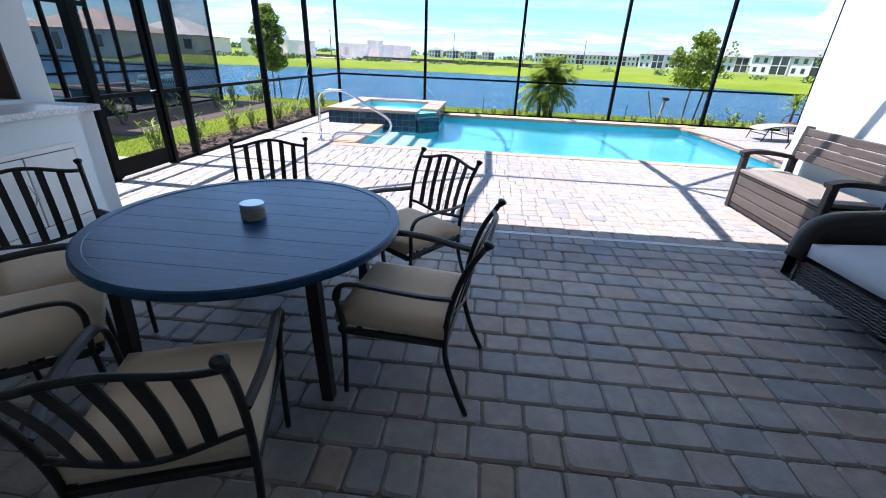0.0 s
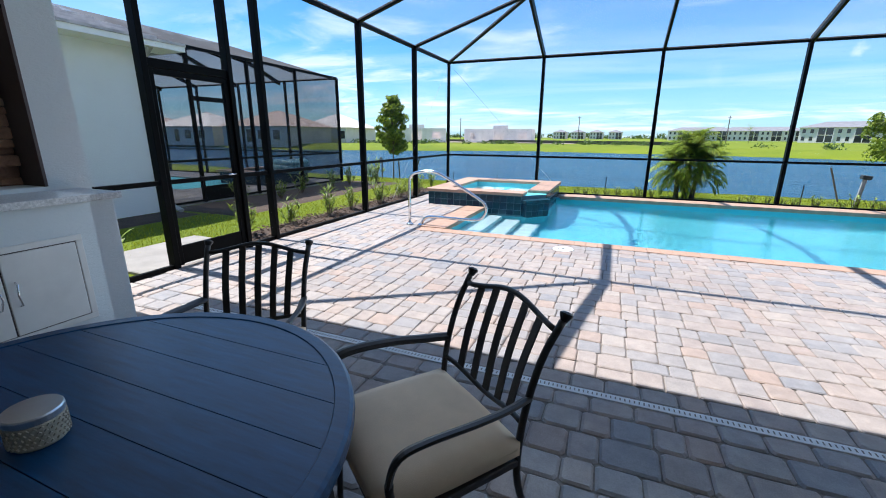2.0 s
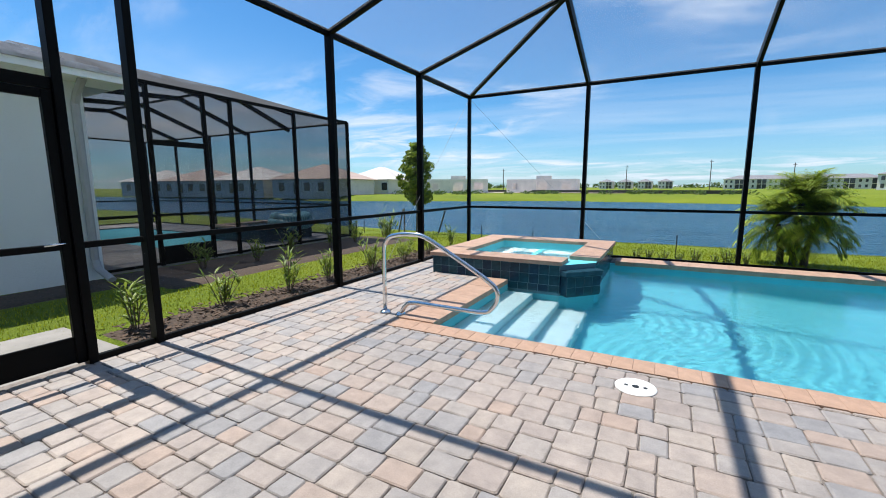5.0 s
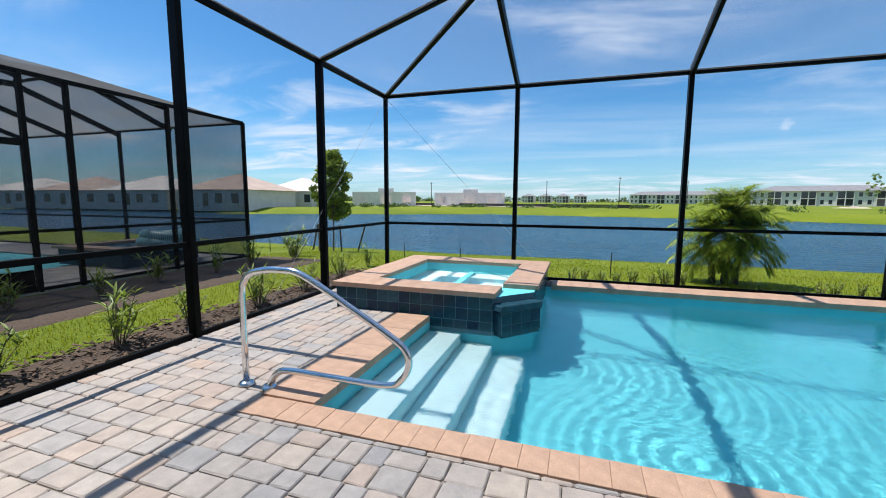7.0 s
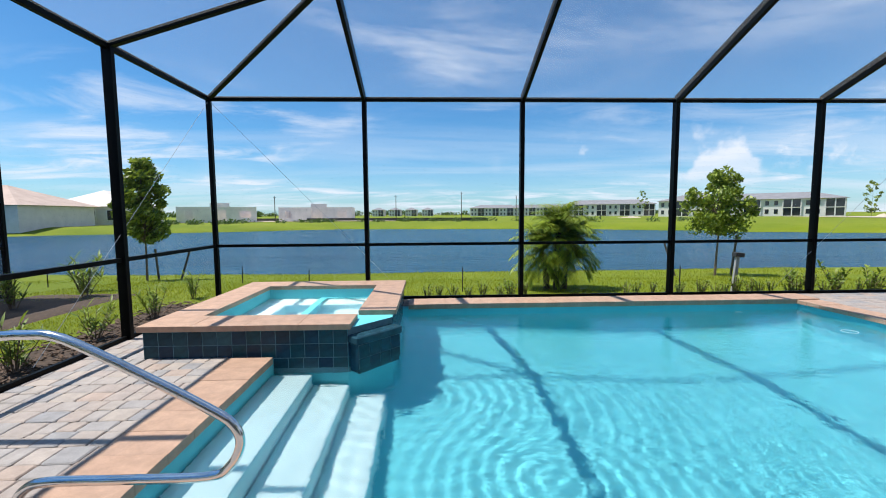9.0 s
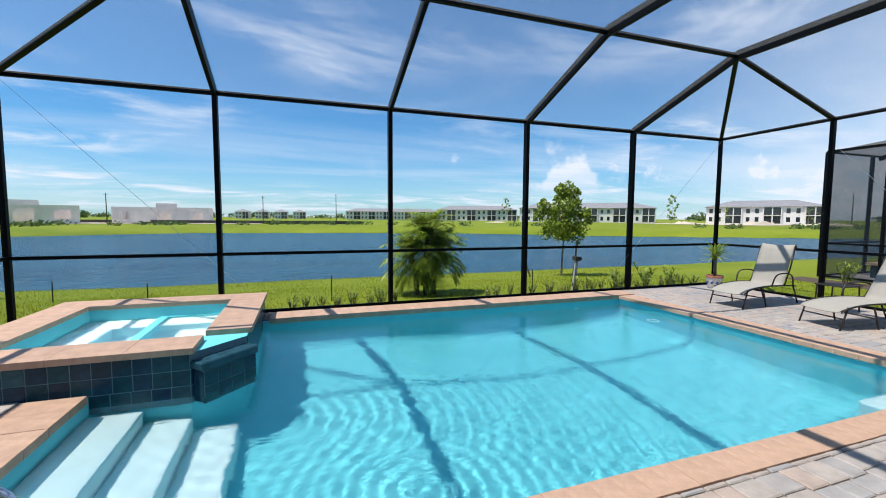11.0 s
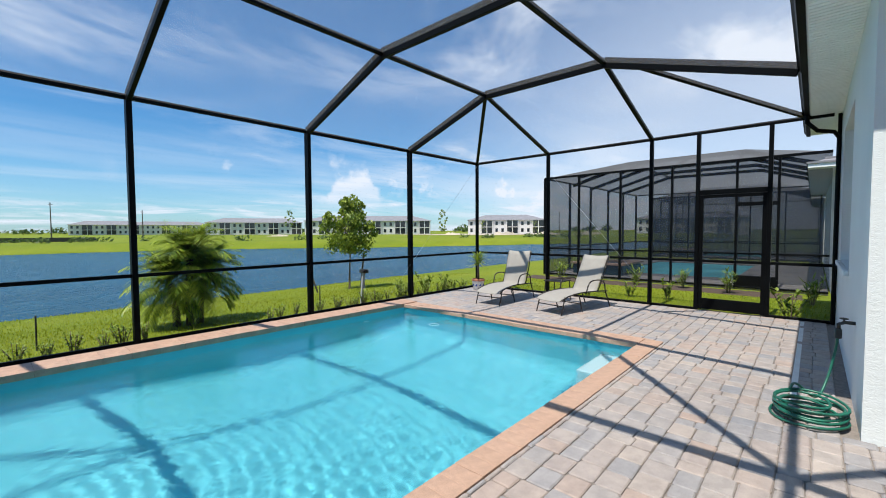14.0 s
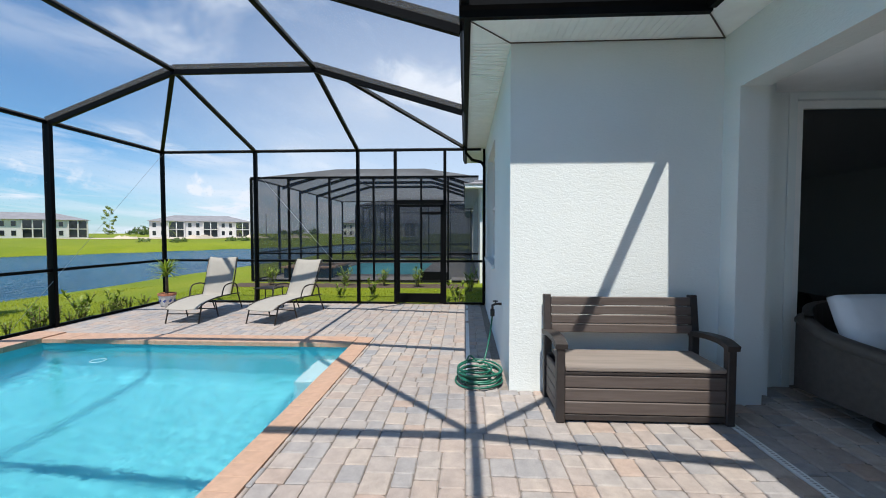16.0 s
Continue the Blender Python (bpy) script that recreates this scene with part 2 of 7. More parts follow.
def wood_grain(name, dark, light, stretch, rough=0.6):
    m, nt, lk, b = shader(name)
    g = tex(nt, lk, "ShaderNodeTexNoise", 22.0, "Object", stretch, Detail=6.0, Roughness=0.6, Distortion=0.5)
    lk.new(ramp(nt, lk, g.outputs[0], [(0.3, dark), (0.7, light)]), b.inputs["Base Color"])
    b.inputs["Roughness"].default_value = rough
    bump(nt, lk, b, g.outputs[0], 0.35, 0.004)
    return m


M = {
    "paver": paver_material("tumbled paver", [(0.375, 0.345, 0.325), (0.435, 0.34, 0.285), (0.40, 0.36, 0.33), (0.305, 0.305, 0.315), (0.44, 0.385, 0.34), (0.39, 0.335, 0.305), (0.425, 0.375, 0.34), (0.35, 0.335, 0.33)]),
    "coping": paver_material("terracotta coping", [(0.53, 0.345, 0.245), (0.55, 0.365, 0.26), (0.52, 0.34, 0.24), (0.54, 0.355, 0.255)]),
    "sand": plain("joint sand", (0.20, 0.175, 0.155), 0.95, vary=0.3, scale=30, fine=0.5),
    "stucco": stucco_material("white stucco", (0.725, 0.768, 0.758)),
    "ceiling": plain("ceiling paint", (0.88, 0.88, 0.87), 0.85, vary=0.03),
    "soffit": plain("vinyl soffit", (0.84, 0.87, 0.85), 0.55, vary=0.04),
    "bronze": plain("dark bronze aluminium", (0.0035, 0.004, 0.0045), 0.42, vary=0.25, scale=3, fine=0.05, spec=0.07),
    "roof_tile": plain("concrete roof tile", (0.46, 0.44, 0.43), 0.85, vary=0.3, scale=4),
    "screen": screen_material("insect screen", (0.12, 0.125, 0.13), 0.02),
    # same cloth overhead, its sunlit haze painted in as paler yarn and more cover
    "hazy_roof_screen": screen_material("insect screen with painted roof haze", (0.48, 0.49, 0.51), 0.14),
    # neighbours' wall screens: the blue of sky light is put into blackish yarn
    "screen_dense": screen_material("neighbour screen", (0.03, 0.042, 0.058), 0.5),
    "screen_heavy": screen_material("dense sky tinted neighbour screen", (0.036, 0.05, 0.072), 0.52),
    # light caught at grazing angles is painted into the neighbours' roof cloth
    "screen_top_lit": screen_material("neighbour roof screen, grazing light painted", (0.20, 0.205, 0.215), 0.8),
    "grout": plain("blue grey grout", (0.10, 0.20, 0.25), 0.8, vary=0.2, scale=20),
    "bronze_tap": plain("aged bronze tap", (0.06, 0.055, 0.05), 0.45, 0.6, vary=0.2),
    "pale_ring": plain("pale blue plastic", (0.30, 0.52, 0.58), 0.4, vary=0.1),
    "pale_roof": plain("pale tile roof", (0.62, 0.58, 0.55), 0.9, vary=0.12, scale=0.6),
    "shared_deck": plain("grey neighbour pavers", (0.34, 0.315, 0.30), 0.9, vary=0.25, scale=5, fine=0.4),
    "downspout": plain("grey painted downspout", (0.33, 0.34, 0.34), 0.5, vary=0.08),
    "pad": plain("weathered concrete", (0.27, 0.255, 0.235), 0.9, vary=0.15, scale=3, fine=0.4),
    "plaster": None,
    "tile": None,
    "steel": plain("polished stainless steel", (0.72, 0.73, 0.74), 0.14, 1.0, vary=0.06, scale=9, fine=0.04),
    "white_plastic": plain("white plastic", (0.80, 0.80, 0.78), 0.4, vary=0.05),
    "drain": plain("white drain channel", (0.72, 0.72, 0.70), 0.5, vary=0.1),
    "iron": plain("black cast aluminium", (0.017, 0.014, 0.013), 0.42, vary=0.25, scale=30, fine=0.2, fine_scale=220),
    # the blue of the reflected sky is put into the tabletop's base colour
    "table": plain("brushed dark tabletop, sky blue painted in", (0.001, 0.046, 0.125), 0.42, vary=0.3, scale=6, fine=0.15, fine_scale=120, stretch=(1, 9, 1)),
    "cushion": plain("beige cushion cloth", (0.70, 0.54, 0.38), 0.95, vary=0.08, scale=5, fine=0.5, fine_scale=420),
    "grey_cushion": plain("pale grey cushion cloth", (0.50, 0.52, 0.56), 0.95, vary=0.06, scale=5, fine=0.5, fine_scale=420),
    "wicker": plain("dark wicker", (0.030, 0.025, 0.023), 0.5, vary=0.3, scale=20, fine=0.6, fine_scale=160),
    "resin": wood_grain("brown resin board", (0.08, 0.062, 0.055), (0.13, 0.105, 0.093), (1, 0.06, 1.0), 0.6),
    "resin_dark": plain("dark brown resin", (0.035, 0.028, 0.026), 0.55, vary=0.2, scale=14, fine=0.3),
    "resin_seat": wood_grain("taupe resin lid", (0.20, 0.17, 0.15), (0.28, 0.24, 0.21), (1, 0.06, 1), 0.6),
    "sling": plain("taupe sling fabric", (0.33, 0.31, 0.275), 0.9, vary=0.06, fine=0.5, fine_scale=500),
    "lounger_frame": plain("bronze lounger tube", (0.03, 0.024, 0.02), 0.4, 0.3, vary=0.15),
    "hose": plain("green garden hose", (0.012, 0.115, 0.075), 0.4, vary=0.25, scale=20, fine=0.1),
    "brass": plain("brass fitting", (0.60, 0.46, 0.16), 0.35, 1.0, vary=0.15),
    "mulch": plain("bark mulch", (0.060, 0.040, 0.028), 0.95, vary=0.55, scale=28, fine=0.9, fine_scale=60),
    "grass": grass_material("lawn", (0.08, 0.12, 0.006), (0.20, 0.255, 0.011), (0.215, 0.24, 0.018)),
    "dirt": plain("bare sandy ground", (0.42, 0.36, 0.28), 0.95, vary=0.25, scale=0.2),
    "leaf": leaf_material("shrub leaf", (0.08, 0.15, 0.016), (0.28, 0.36, 0.045)),
    "woods": leaf_material("far foliage", (0.05, 0.10, 0.02), (0.14, 0.20, 0.05)),
    "tree_leaf": leaf_material("tree leaf", (0.065, 0.125, 0.013), (0.34, 0.42, 0.045)),
    "palm_leaf": leaf_material("palm leaflet", (0.10, 0.19, 0.014), (0.41, 0.49, 0.042)),
    "bark": plain("pale bark", (0.16, 0.12, 0.085), 0.9, vary=0.3, scale=14, fine=0.7, fine_scale=60, stretch=(1, 1, 0.2)),
    "stake": plain("weathered stake", (0.10, 0.08, 0.065), 0.85, vary=0.2),
    "house": plain("pale house stucco", (0.70, 0.66, 0.60), 0.9, vary=0.08, scale=1.0),
    "apartment": plain("white apartment stucco", (0.66, 0.64, 0.62), 0.9, vary=0.07, scale=0.5),
    "block": plain("unfinished block wall", (0.80, 0.74, 0.70), 0.9, vary=0.12, scale=0.6),
    "far_roof": plain("grey shingle roof", (0.20, 0.20, 0.215), 0.9, vary=0.15, scale=0.6),
    "tan_roof": plain("tan tile roof", (0.44, 0.34, 0.29), 0.9, vary=0.15, scale=0.6),
    "dark_pane": glass_material("dark window pane", (0.02, 0.025, 0.03), 0.06),
    "slider": glass_material("sliding glass, room dark painted in", (0.004, 0.005, 0.005), 0.02),
    "frame_white": plain("white window frame", (0.78, 0.78, 0.76), 0.45, vary=0.04),
    "cabinet": plain("off-white enamel door", (0.76, 0.74, 0.69), 0.4, vary=0.05),
    "counter": plain("pale speckled granite", (0.60, 0.59, 0.57), 0.3, vary=0.3, scale=60, fine=0.1),
    "niche": plain("brown niche trim and painted shade", (0.085, 0.062, 0.055), 0.6, vary=0.15),
    "glazed": plain("painted ceramic", (0.72, 0.70, 0.66), 0.25, vary=0.2, scale=18),
    "terracotta": plain("terracotta rim", (0.42, 0.16, 0.09), 0.7, vary=0.15),
    "black_plastic": plain("black plastic", (0.02, 0.02, 0.02), 0.45, vary=0.2),
    "tin": plain("embossed cream tin", (0.52, 0.46, 0.36), 0.45, vary=0.15, scale=40),
    "silver": plain("dull silver lid", (0.62, 0.64, 0.66), 0.3, 0.9, vary=0.1),
    "wire": plain("steel cable", (0.45, 0.46, 0.47), 0.4, 0.8, vary=0.1),
    "toy": None,
}


def plaster_material():
    m, nt, lk, b = shader("blue pool plaster")
    n = tex(nt, lk, "ShaderNodeTexNoise", 3.0, Detail=6.0, Roughness=0.6)
    g = tex(nt, lk, "ShaderNodeTexNoise", 90.0, Detail=3.0)
    c = ramp(nt, lk, n.outputs[0], [(0.3, (0.115, 0.53, 0.61)), (0.7, (0.15, 0.59, 0.67))])
    c = mixc(nt, lk, 0.12, c, ramp(nt, lk, g.outputs[0], [(0.3, (0.6, 0.6, 0.6)), (0.7, (1.2, 1.2, 1.2))]), "MULTIPLY")
    lk.new(c, b.inputs["Base Color"])
    b.inputs["Roughness"].default_value = 0.85
    return m


def pool_tile_material():
    m, nt, lk, b = shader("blue green slate tile")
    info, geo = nt.new("ShaderNodeObjectInfo"), nt.new("ShaderNodeNewGeometry")
    add, fr = nt.new("ShaderNodeMath"), nt.new("ShaderNodeMath")
    add.operation, fr.operation = "ADD", "FRACT"
    lk.new(info.outputs["Random"], add.inputs[0]), lk.new(geo.outputs["Random Per Island"], add.inputs[1])
    lk.new(add.outputs[0], fr.inputs[0])
    n = tex(nt, lk, "ShaderNodeTexNoise", 12.0, Detail=6.0, Roughness=0.7)
    c = ramp(nt, lk, fr.outputs[0], [(0.0, (0.009, 0.038, 0.062)), (0.35, (0.015, 0.068, 0.095)), (0.7, (0.010, 0.036, 0.072)), (1.0, (0.03, 0.095, 0.125))])
    c = mixc(nt, lk, 0.7, c, ramp(nt, lk, n.outputs[0], [(0.3, (0.5, 0.5, 0.5)), (0.7, (1.5, 1.5, 1.4))]), "MULTIPLY")
    lk.new(c, b.inputs["Base Color"])
    b.inputs["Roughness"].default_value = 0.25
    b.inputs["Specular IOR Level"].default_value = 0.2
    bump(nt, lk, b, n.outputs[0], 0.25, 0.004)
    return m


def step_material():
    return plain("pale pool step plaster", (0.62, 0.77, 0.79), 0.85, vary=0.06, scale=3)


def toy_material():
    m, nt, lk, b = shader("turquoise patterned vinyl")
    w = tex(nt, lk, "ShaderNodeTexWave", 9.0, Distortion=2.5)
    lk.new(ramp(nt, lk, w.outputs[0], [(0.4, (0.03, 0.22, 0.28)), (0.6, (0.35, 0.62, 0.66))]), b.inputs["Base Color"])
    b.inputs["Roughness"].default_value = 0.4
    return m


def veneer_material():
    m, nt, lk, b = shader("ledger stone")
    info = nt.new("ShaderNodeObjectInfo")
    n = tex(nt, lk, "ShaderNodeTexNoise", 16.0, Detail=7.0, Roughness=0.7, Distortion=0.6)
    c = ramp(nt, lk, info.outputs["Random"], [(0.0, (0.30, 0.17, 0.11)), (0.4, (0.42, 0.26, 0.17)), (0.7, (0.22, 0.125, 0.09)), (1.0, (0.48, 0.34, 0.23))])
    c = mixc(nt, lk, 0.6, c, ramp(nt, lk, n.outputs[0], [(0.3, (0.45, 0.42, 0.4)), (0.7, (1.3, 1.25, 1.2))]), "MULTIPLY")
    lk.new(c, b.inputs["Base Color"])
    b.inputs["Roughness"].default_value = 0.9
    bump(nt, lk, b, n.outputs[0], 0.9, 0.02)
    return m


M["plaster"], M["tile"], M["step"], M["toy"], M["veneer"] = plaster_material(), pool_tile_material(), step_material(), toy_material(), veneer_material()
tb = M["table"].node_tree.nodes["Principled BSDF"]
tb.inputs["Coat Weight"].default_value, tb.inputs["Coat Roughness"].default_value, tb.inputs["Coat IOR"].default_value = 0.35, 0.25, 1.6
tb.inputs["Specular IOR Level"].default_value = 0.3
M["pool_water"] = water_material("pool water", (0.93, 0.99, 1.0), 9.0, 0.09, (0.8, 1.5, 1))
M["lake"] = lake_material("lake water")

# ---- mesh tools ----
def mesh(name, bm, mat, smooth=False):
    me = bpy.data.meshes.new(name)
    bm.to_mesh(me)
    bm.free()
    for m in (mat if isinstance(mat, (list, tuple)) else [mat]):
        me.materials.append(m)
    if smooth:
        me.shade_smooth()
    return me


def part(name, bm, mat, parent=None, label="", smooth=False, at=None):
    ob = new(name, mesh(name, bm, mat, smooth))
    if parent is not None:
        ob.parent = parent
    if at is not None:
        ob.matrix_basis = at
    if label:
        ob["label"] = label
    return ob


def thing(name, label, category, at=None, group="", kind=""):
    ob = new(name)
    ob.empty_display_size = 0.1
    if at is not None:
        ob.matrix_basis = at
    return tagged(ob, label, category, group, kind)


def box(bm, x0, y0, z0, x1, y1, z1, bevel=0.0, m=None, seg=1):
    r = bmesh.ops.create_cube(bm, size=1.0, matrix=Matrix.Translation(((x0 + x1) / 2, (y0 + y1) / 2, (z0 + z1) / 2)) @ Matrix.Diagonal((x1 - x0, y1 - y0, z1 - z0, 1)))
    vs = r["verts"]
    if bevel:
        es = list({e for v in vs for e in v.link_edges})
        g = bmesh.ops.bevel(bm, geom=es, offset=bevel, segments=seg, affect="EDGES", profile=0.6)
        vs = list({v for f in g["faces"] for v in f.verts} | {v for v in vs if v.is_valid})
    if m is not None:
        bmesh.ops.transform(bm, matrix=m, verts=vs)
    return vs


def basis(d):
    d = d.normalized()
    up = Vector((0, 0, 1)) if abs(d.z) < 0.99 else Vector((0, 1, 0))
    s = d.cross(up).normalized()
    return d, s, s.cross(d).normalized()


def beam(bm, a, b, w, h, bevel=0.004):
    """A square-edged tube from a to b: w across, h tall."""
    a, b = Vector(a), Vector(b)
    d, s, u = basis(b - a)
    rot = Matrix((s, d, u)).transposed().to_4x4()
    n = (b - a).length
    return box(bm, -w / 2, -n / 2, -h / 2, w / 2, n / 2, h / 2, bevel, Matrix.Translation((a + b) / 2) @ rot)


def tube(bm, pts, r, seg=8, close=False, flat=None):
    """A tube along pts; r one radius or one for each point; flat (w, h) gives a strap of that section."""
    pts = [Vector(p) for p in pts]
    n = len(pts)
    rings = []
    side = None
    for i, p in enumerate(pts):
        if close:
            d = pts[(i + 1) % n] - pts[i - 1]
        else:
            d = pts[min(i + 1, n - 1)] - pts[max(i - 1, 0)]
        d, s, u = basis(d)
        if side is not None:
            s2 = side - d * side.dot(d)
            if s2.length > 1e-5:
                s = s2.normalized()
                u = s.cross(d)
        side = s
        rr = r[i] if isinstance(r, (list, tuple)) else r
        ring = []
        for k in range(seg):
            a = 2 * math.pi * (k + 0.5) / seg
            if flat:
                cx, cy = math.cos(a), math.sin(a)
                q = max(abs(cx), abs(cy))
                ring.append(bm.verts.new(p + s * (cx / q * flat[0] / 2) + u * (cy / q * flat[1] / 2)))
            else:
                ring.append(bm.verts.new(p + s * (math.cos(a) * rr) + u * (math.sin(a) * rr)))
        rings.append(ring)
    for i in range(n if close else n - 1):
        a, b = rings[i], rings[(i + 1) % n]
        for k in range(seg):
            bm.faces.new((a[k], a[(k + 1) % seg], b[(k + 1) % seg], b[k]))
    if not close:
        bm.faces.new(rings[0][::-1])
        bm.faces.new(rings[-1])
    return rings


def arc(fn, n):
    return [fn(i / (n - 1)) for i in range(n)]


def curve(points, n=6):
    """A smooth line through points."""
    p = [Vector(q) for q in points]
    p = [2 * p[0] - p[1]] + p + [2 * p[-1] - p[-2]]
    out = []
    for i in range(1, len(p) - 2):
        for k in range(n):
            t = k / n
            a, b, c, d = p[i - 1:i + 3]
            out.append(0.5 * (2 * b + (c - a) * t + (2 * a - 5 * b + 4 * c - d) * t * t + (3 * b - a - 3 * c + d) * t ** 3))
    out.append(p[-2])
    return out


def lathe(bm, profile, seg=24, m=None):
    """A turned body from (radius, height) pairs, closed at the ends."""
    rings = []
    for r, z in profile:
        rings.append([bm.verts.new((r * math.cos(2 * math.pi * k / seg), r * math.sin(2 * math.pi * k / seg), z)) for k in range(seg)])
    for a, b in zip(rings, rings[1:]):
        for k in range(seg):
            bm.faces.new((a[k], a[(k + 1) % seg], b[(k + 1) % seg], b[k]))
    bm.faces.new(rings[0][::-1])
    bm.faces.new(rings[-1])
    vs = [v for r in rings for v in r]
    if m is not None:
        bmesh.ops.transform(bm, matrix=m, verts=vs)
    return vs


def soft_box(bm, w, d, h, puff=0.02, n=6, m=None):
    """A stuffed cushion: a box with rounded, bulging faces, its base at z = 0."""
    vs = bmesh.ops.create_grid(bm, x_segments=n, y_segments=n, size=0.5)["verts"]
    top = list(vs)
    e = bmesh.ops.extrude_face_region(bm, geom=list({f for v in vs for f in v.link_faces}))
    low = [g for g in e["geom"] if isinstance(g, bmesh.types.BMVert)]
    for group, sign in ((low, 1), (top, -1)):
        for v in group:
            u, k = v.co.x * 2, v.co.y * 2
            edge = max(abs(u), abs(k)) ** 6
            bulge = (1 - u * u) * (1 - k * k)
            v.co = Vector((u * w / 2 * (1 - 0.02 * edge * abs(k)), k * d / 2 * (1 - 0.02 * edge * abs(u)), h / 2 + sign * (h / 2 * (1 - 0.45 * edge) + puff * bulge)))
    if m is not None:
        bmesh.ops.transform(bm, matrix=m, verts=top + low)
    return top + low


def box_obj(name, dims, mat, parent=None, label="", bevel=0.0):
    bm = bmesh.new()
    box(bm, *dims, bevel)
    return part(name, bm, mat, parent, label)

# ---- the plan ----
CAGE_L, CAGE_R, CAGE_F = -4.2, 8.97, 12.95          # screen walls: x, x, y
CAP, RAIL, TOP = 3.42, 0.96, 4.22                  # eave beam, chair rail, flat roof of the cage
FAR_POSTS = (-4.2, -1.62, 1.075, 3.776, 6.38, 8.97)
LEFT_POSTS, RIGHT_POSTS = (10.77, 8.48, 6.06), (10.77, 8.43)
POOL = (-2.2, 7.62, 5.62, 12.35)                   # inner faces: x0, y0, x1, y1
POOL_OUT = (-2.62, 7.42, 5.97, 12.78)
SPA = (-3.56, 10.0, -0.95, 12.85)
WATER = -0.11
WALL_X, WALL_Y, LANAI_Y = 3.97, 5.6, 3.58            # the bedroom wing's faces and the lanai front
SOFFIT = 3.44


# ---- ground: one sheet, with the lake's basin sunk into it ----
def far_shore(x):
    pts = [(-900, 60), (-80, 60), (-47, 56), (-14, 72), (20, 66), (40, 49), (70, 34), (105, 24), (900, 20)]
    for (a, ya), (b, yb) in zip(pts, pts[1:]):
        if a <= x <= b:
            return ya + (yb - ya) * (x - a) / (b - a) + 1.2 * noise.noise((x * 0.08, 3.0, 0))
    return 20


def near_shore(x):
    return 22.0 + 0.7 * noise.noise((x * 0.12, 9.0, 0)) + (0.12 * max(0, -10 - x) if x > -40 else 3.6)


def land(x, y):
    n, f = near_shore(x), far_shore(x)
    rough = 0.03 * noise.noise((x * 0.5, y * 0.5, 1.0)) if y > 14 else 0.0
    if y <= 13.6:
        return -0.09
    if y < n + 1.5 and f > n:
        t = (y - 13.6) / (n - 13.6)
        return -0.09 - 0.71 * min(t, 1.0) ** 1.3 - max(0, t - 1) * 5 + rough
    if y < f:
        return -2.2
    t = min(1.0, (y - f) / 7.0)
    return -0.85 + 0.95 * t + rough


gx = [-2600, -1200, -500, -250] + list(np.arange(-160, -30, 6.5)) + list(np.arange(-30, 30, 1.5)) + list(np.arange(30, 161, 6.5)) + [250, 500, 1200, 2600]
gx = sorted(list(gx) + [-3.3, 5.8])
gy = [-900, -300, -100, -40] + list(np.arange(-30, 13, 3.0)) + [7.5, 12.6, 13.2] + list(np.arange(13.6, 26, 0.8)) + list(np.arange(26.5, 84, 1.6)) + [90, 100, 120, 150, 200, 300, 500, 900, 1800, 3000]
gy = sorted(gy)
bm = bmesh.new()
grid = [[bm.verts.new((x, y, land(x, y))) for x in gx] for y in gy]
for j in range(len(gy) - 1):
    for i in range(len(gx) - 1):
        if gx[i] >= -3.31 and gx[i + 1] <= 5.81 and gy[j] >= 7.49 and gy[j + 1] <= 12.61:
            continue
        bm.faces.new((grid[j][i], grid[j][i + 1], grid[j + 1][i + 1], grid[j + 1][i]))
tagged(part("ground", bm, M["grass"], smooth=True), "bright green lawn and meadow reaching to the horizon", "ground", kind="structure")

bm = bmesh.new()
bmesh.ops.create_grid(bm, x_segments=1, y_segments=1, size=1, matrix=Matrix.Translation((-100, 52, -0.8)) @ Matrix.Diagonal((260, 36, 1, 1)))
tagged(part("water_lake", bm, M["lake"]), "dark blue rippled lake beyond the lawn", "lake", kind="structure")


# ---- deck base, pool shell and water ----
def solid(name, dims, mat, label, category, bevel=0.0):
    return tagged(box_obj(name, dims, mat, None, "", bevel), label, category, kind="structure")


px0, py0, px1, py1 = POOL
deck = thing("floor", "tumbled grey, tan and rose concrete paver deck", "paver deck", kind="structure")
for dims in ((-4.28, -3.0, -0.3, 9.05, py0 - 0.1, -0.014), (-4.28, py0 - 0.1, -0.3, px0 - 0.1, 10.2, -0.014), (-4.28, 10.2, -0.3, -3.3, 13.02, -0.014), (-3.3, 12.6, -0.3, px0 - 0.1, 13.02, -0.014), (px1 + 0.1, py0 - 0.1, -0.3, 9.05, 13.02, -0.014), (px0 - 0.1, py1 + 0.1, -0.3, px1 + 0.1, 13.02, -0.014)):
    box_obj("bedding", dims, M["sand"], deck)

FLOOR = -1.85


def pool_depth(x, y):
    """The floor's height: shallow by the steps, deeper past the middle, swept up to the walls."""
    t = min(1.0, max(0.0, (x - 0.2) / 3.0))
    z = -1.2 - 0.42 * t * t * (3 - 2 * t) + 0.12 * max(0.0, (x - 4.2) / 1.4)
    r = 0.32
    for d in (px1 - x, y - py0, py1 - y):
        if d < r:
            z = max(z, z + r - math.sqrt(max(0.0, r * r - (r - d) ** 2)))
    return z


bm = bmesh.new()
for dims in ((px0 - 0.12, py0 - 0.12, FLOOR - 0.1, px1 + 0.12, py1 + 0.12, FLOOR),
             (px0 - 0.1, py0 - 0.1, FLOOR, px0, py1 + 0.1, -0.03), (px1, py0 - 0.1, FLOOR, px1 + 0.1, py1 + 0.1, -0.03),
             (px0, py0 - 0.1, FLOOR, px1, py0, -0.03), (px0, py1, FLOOR, px1, py1 + 0.1, -0.03)):
    box(bm, *dims)
floor_bm, bm = bm, bmesh.new()
nx_, ny_ = 96, 60
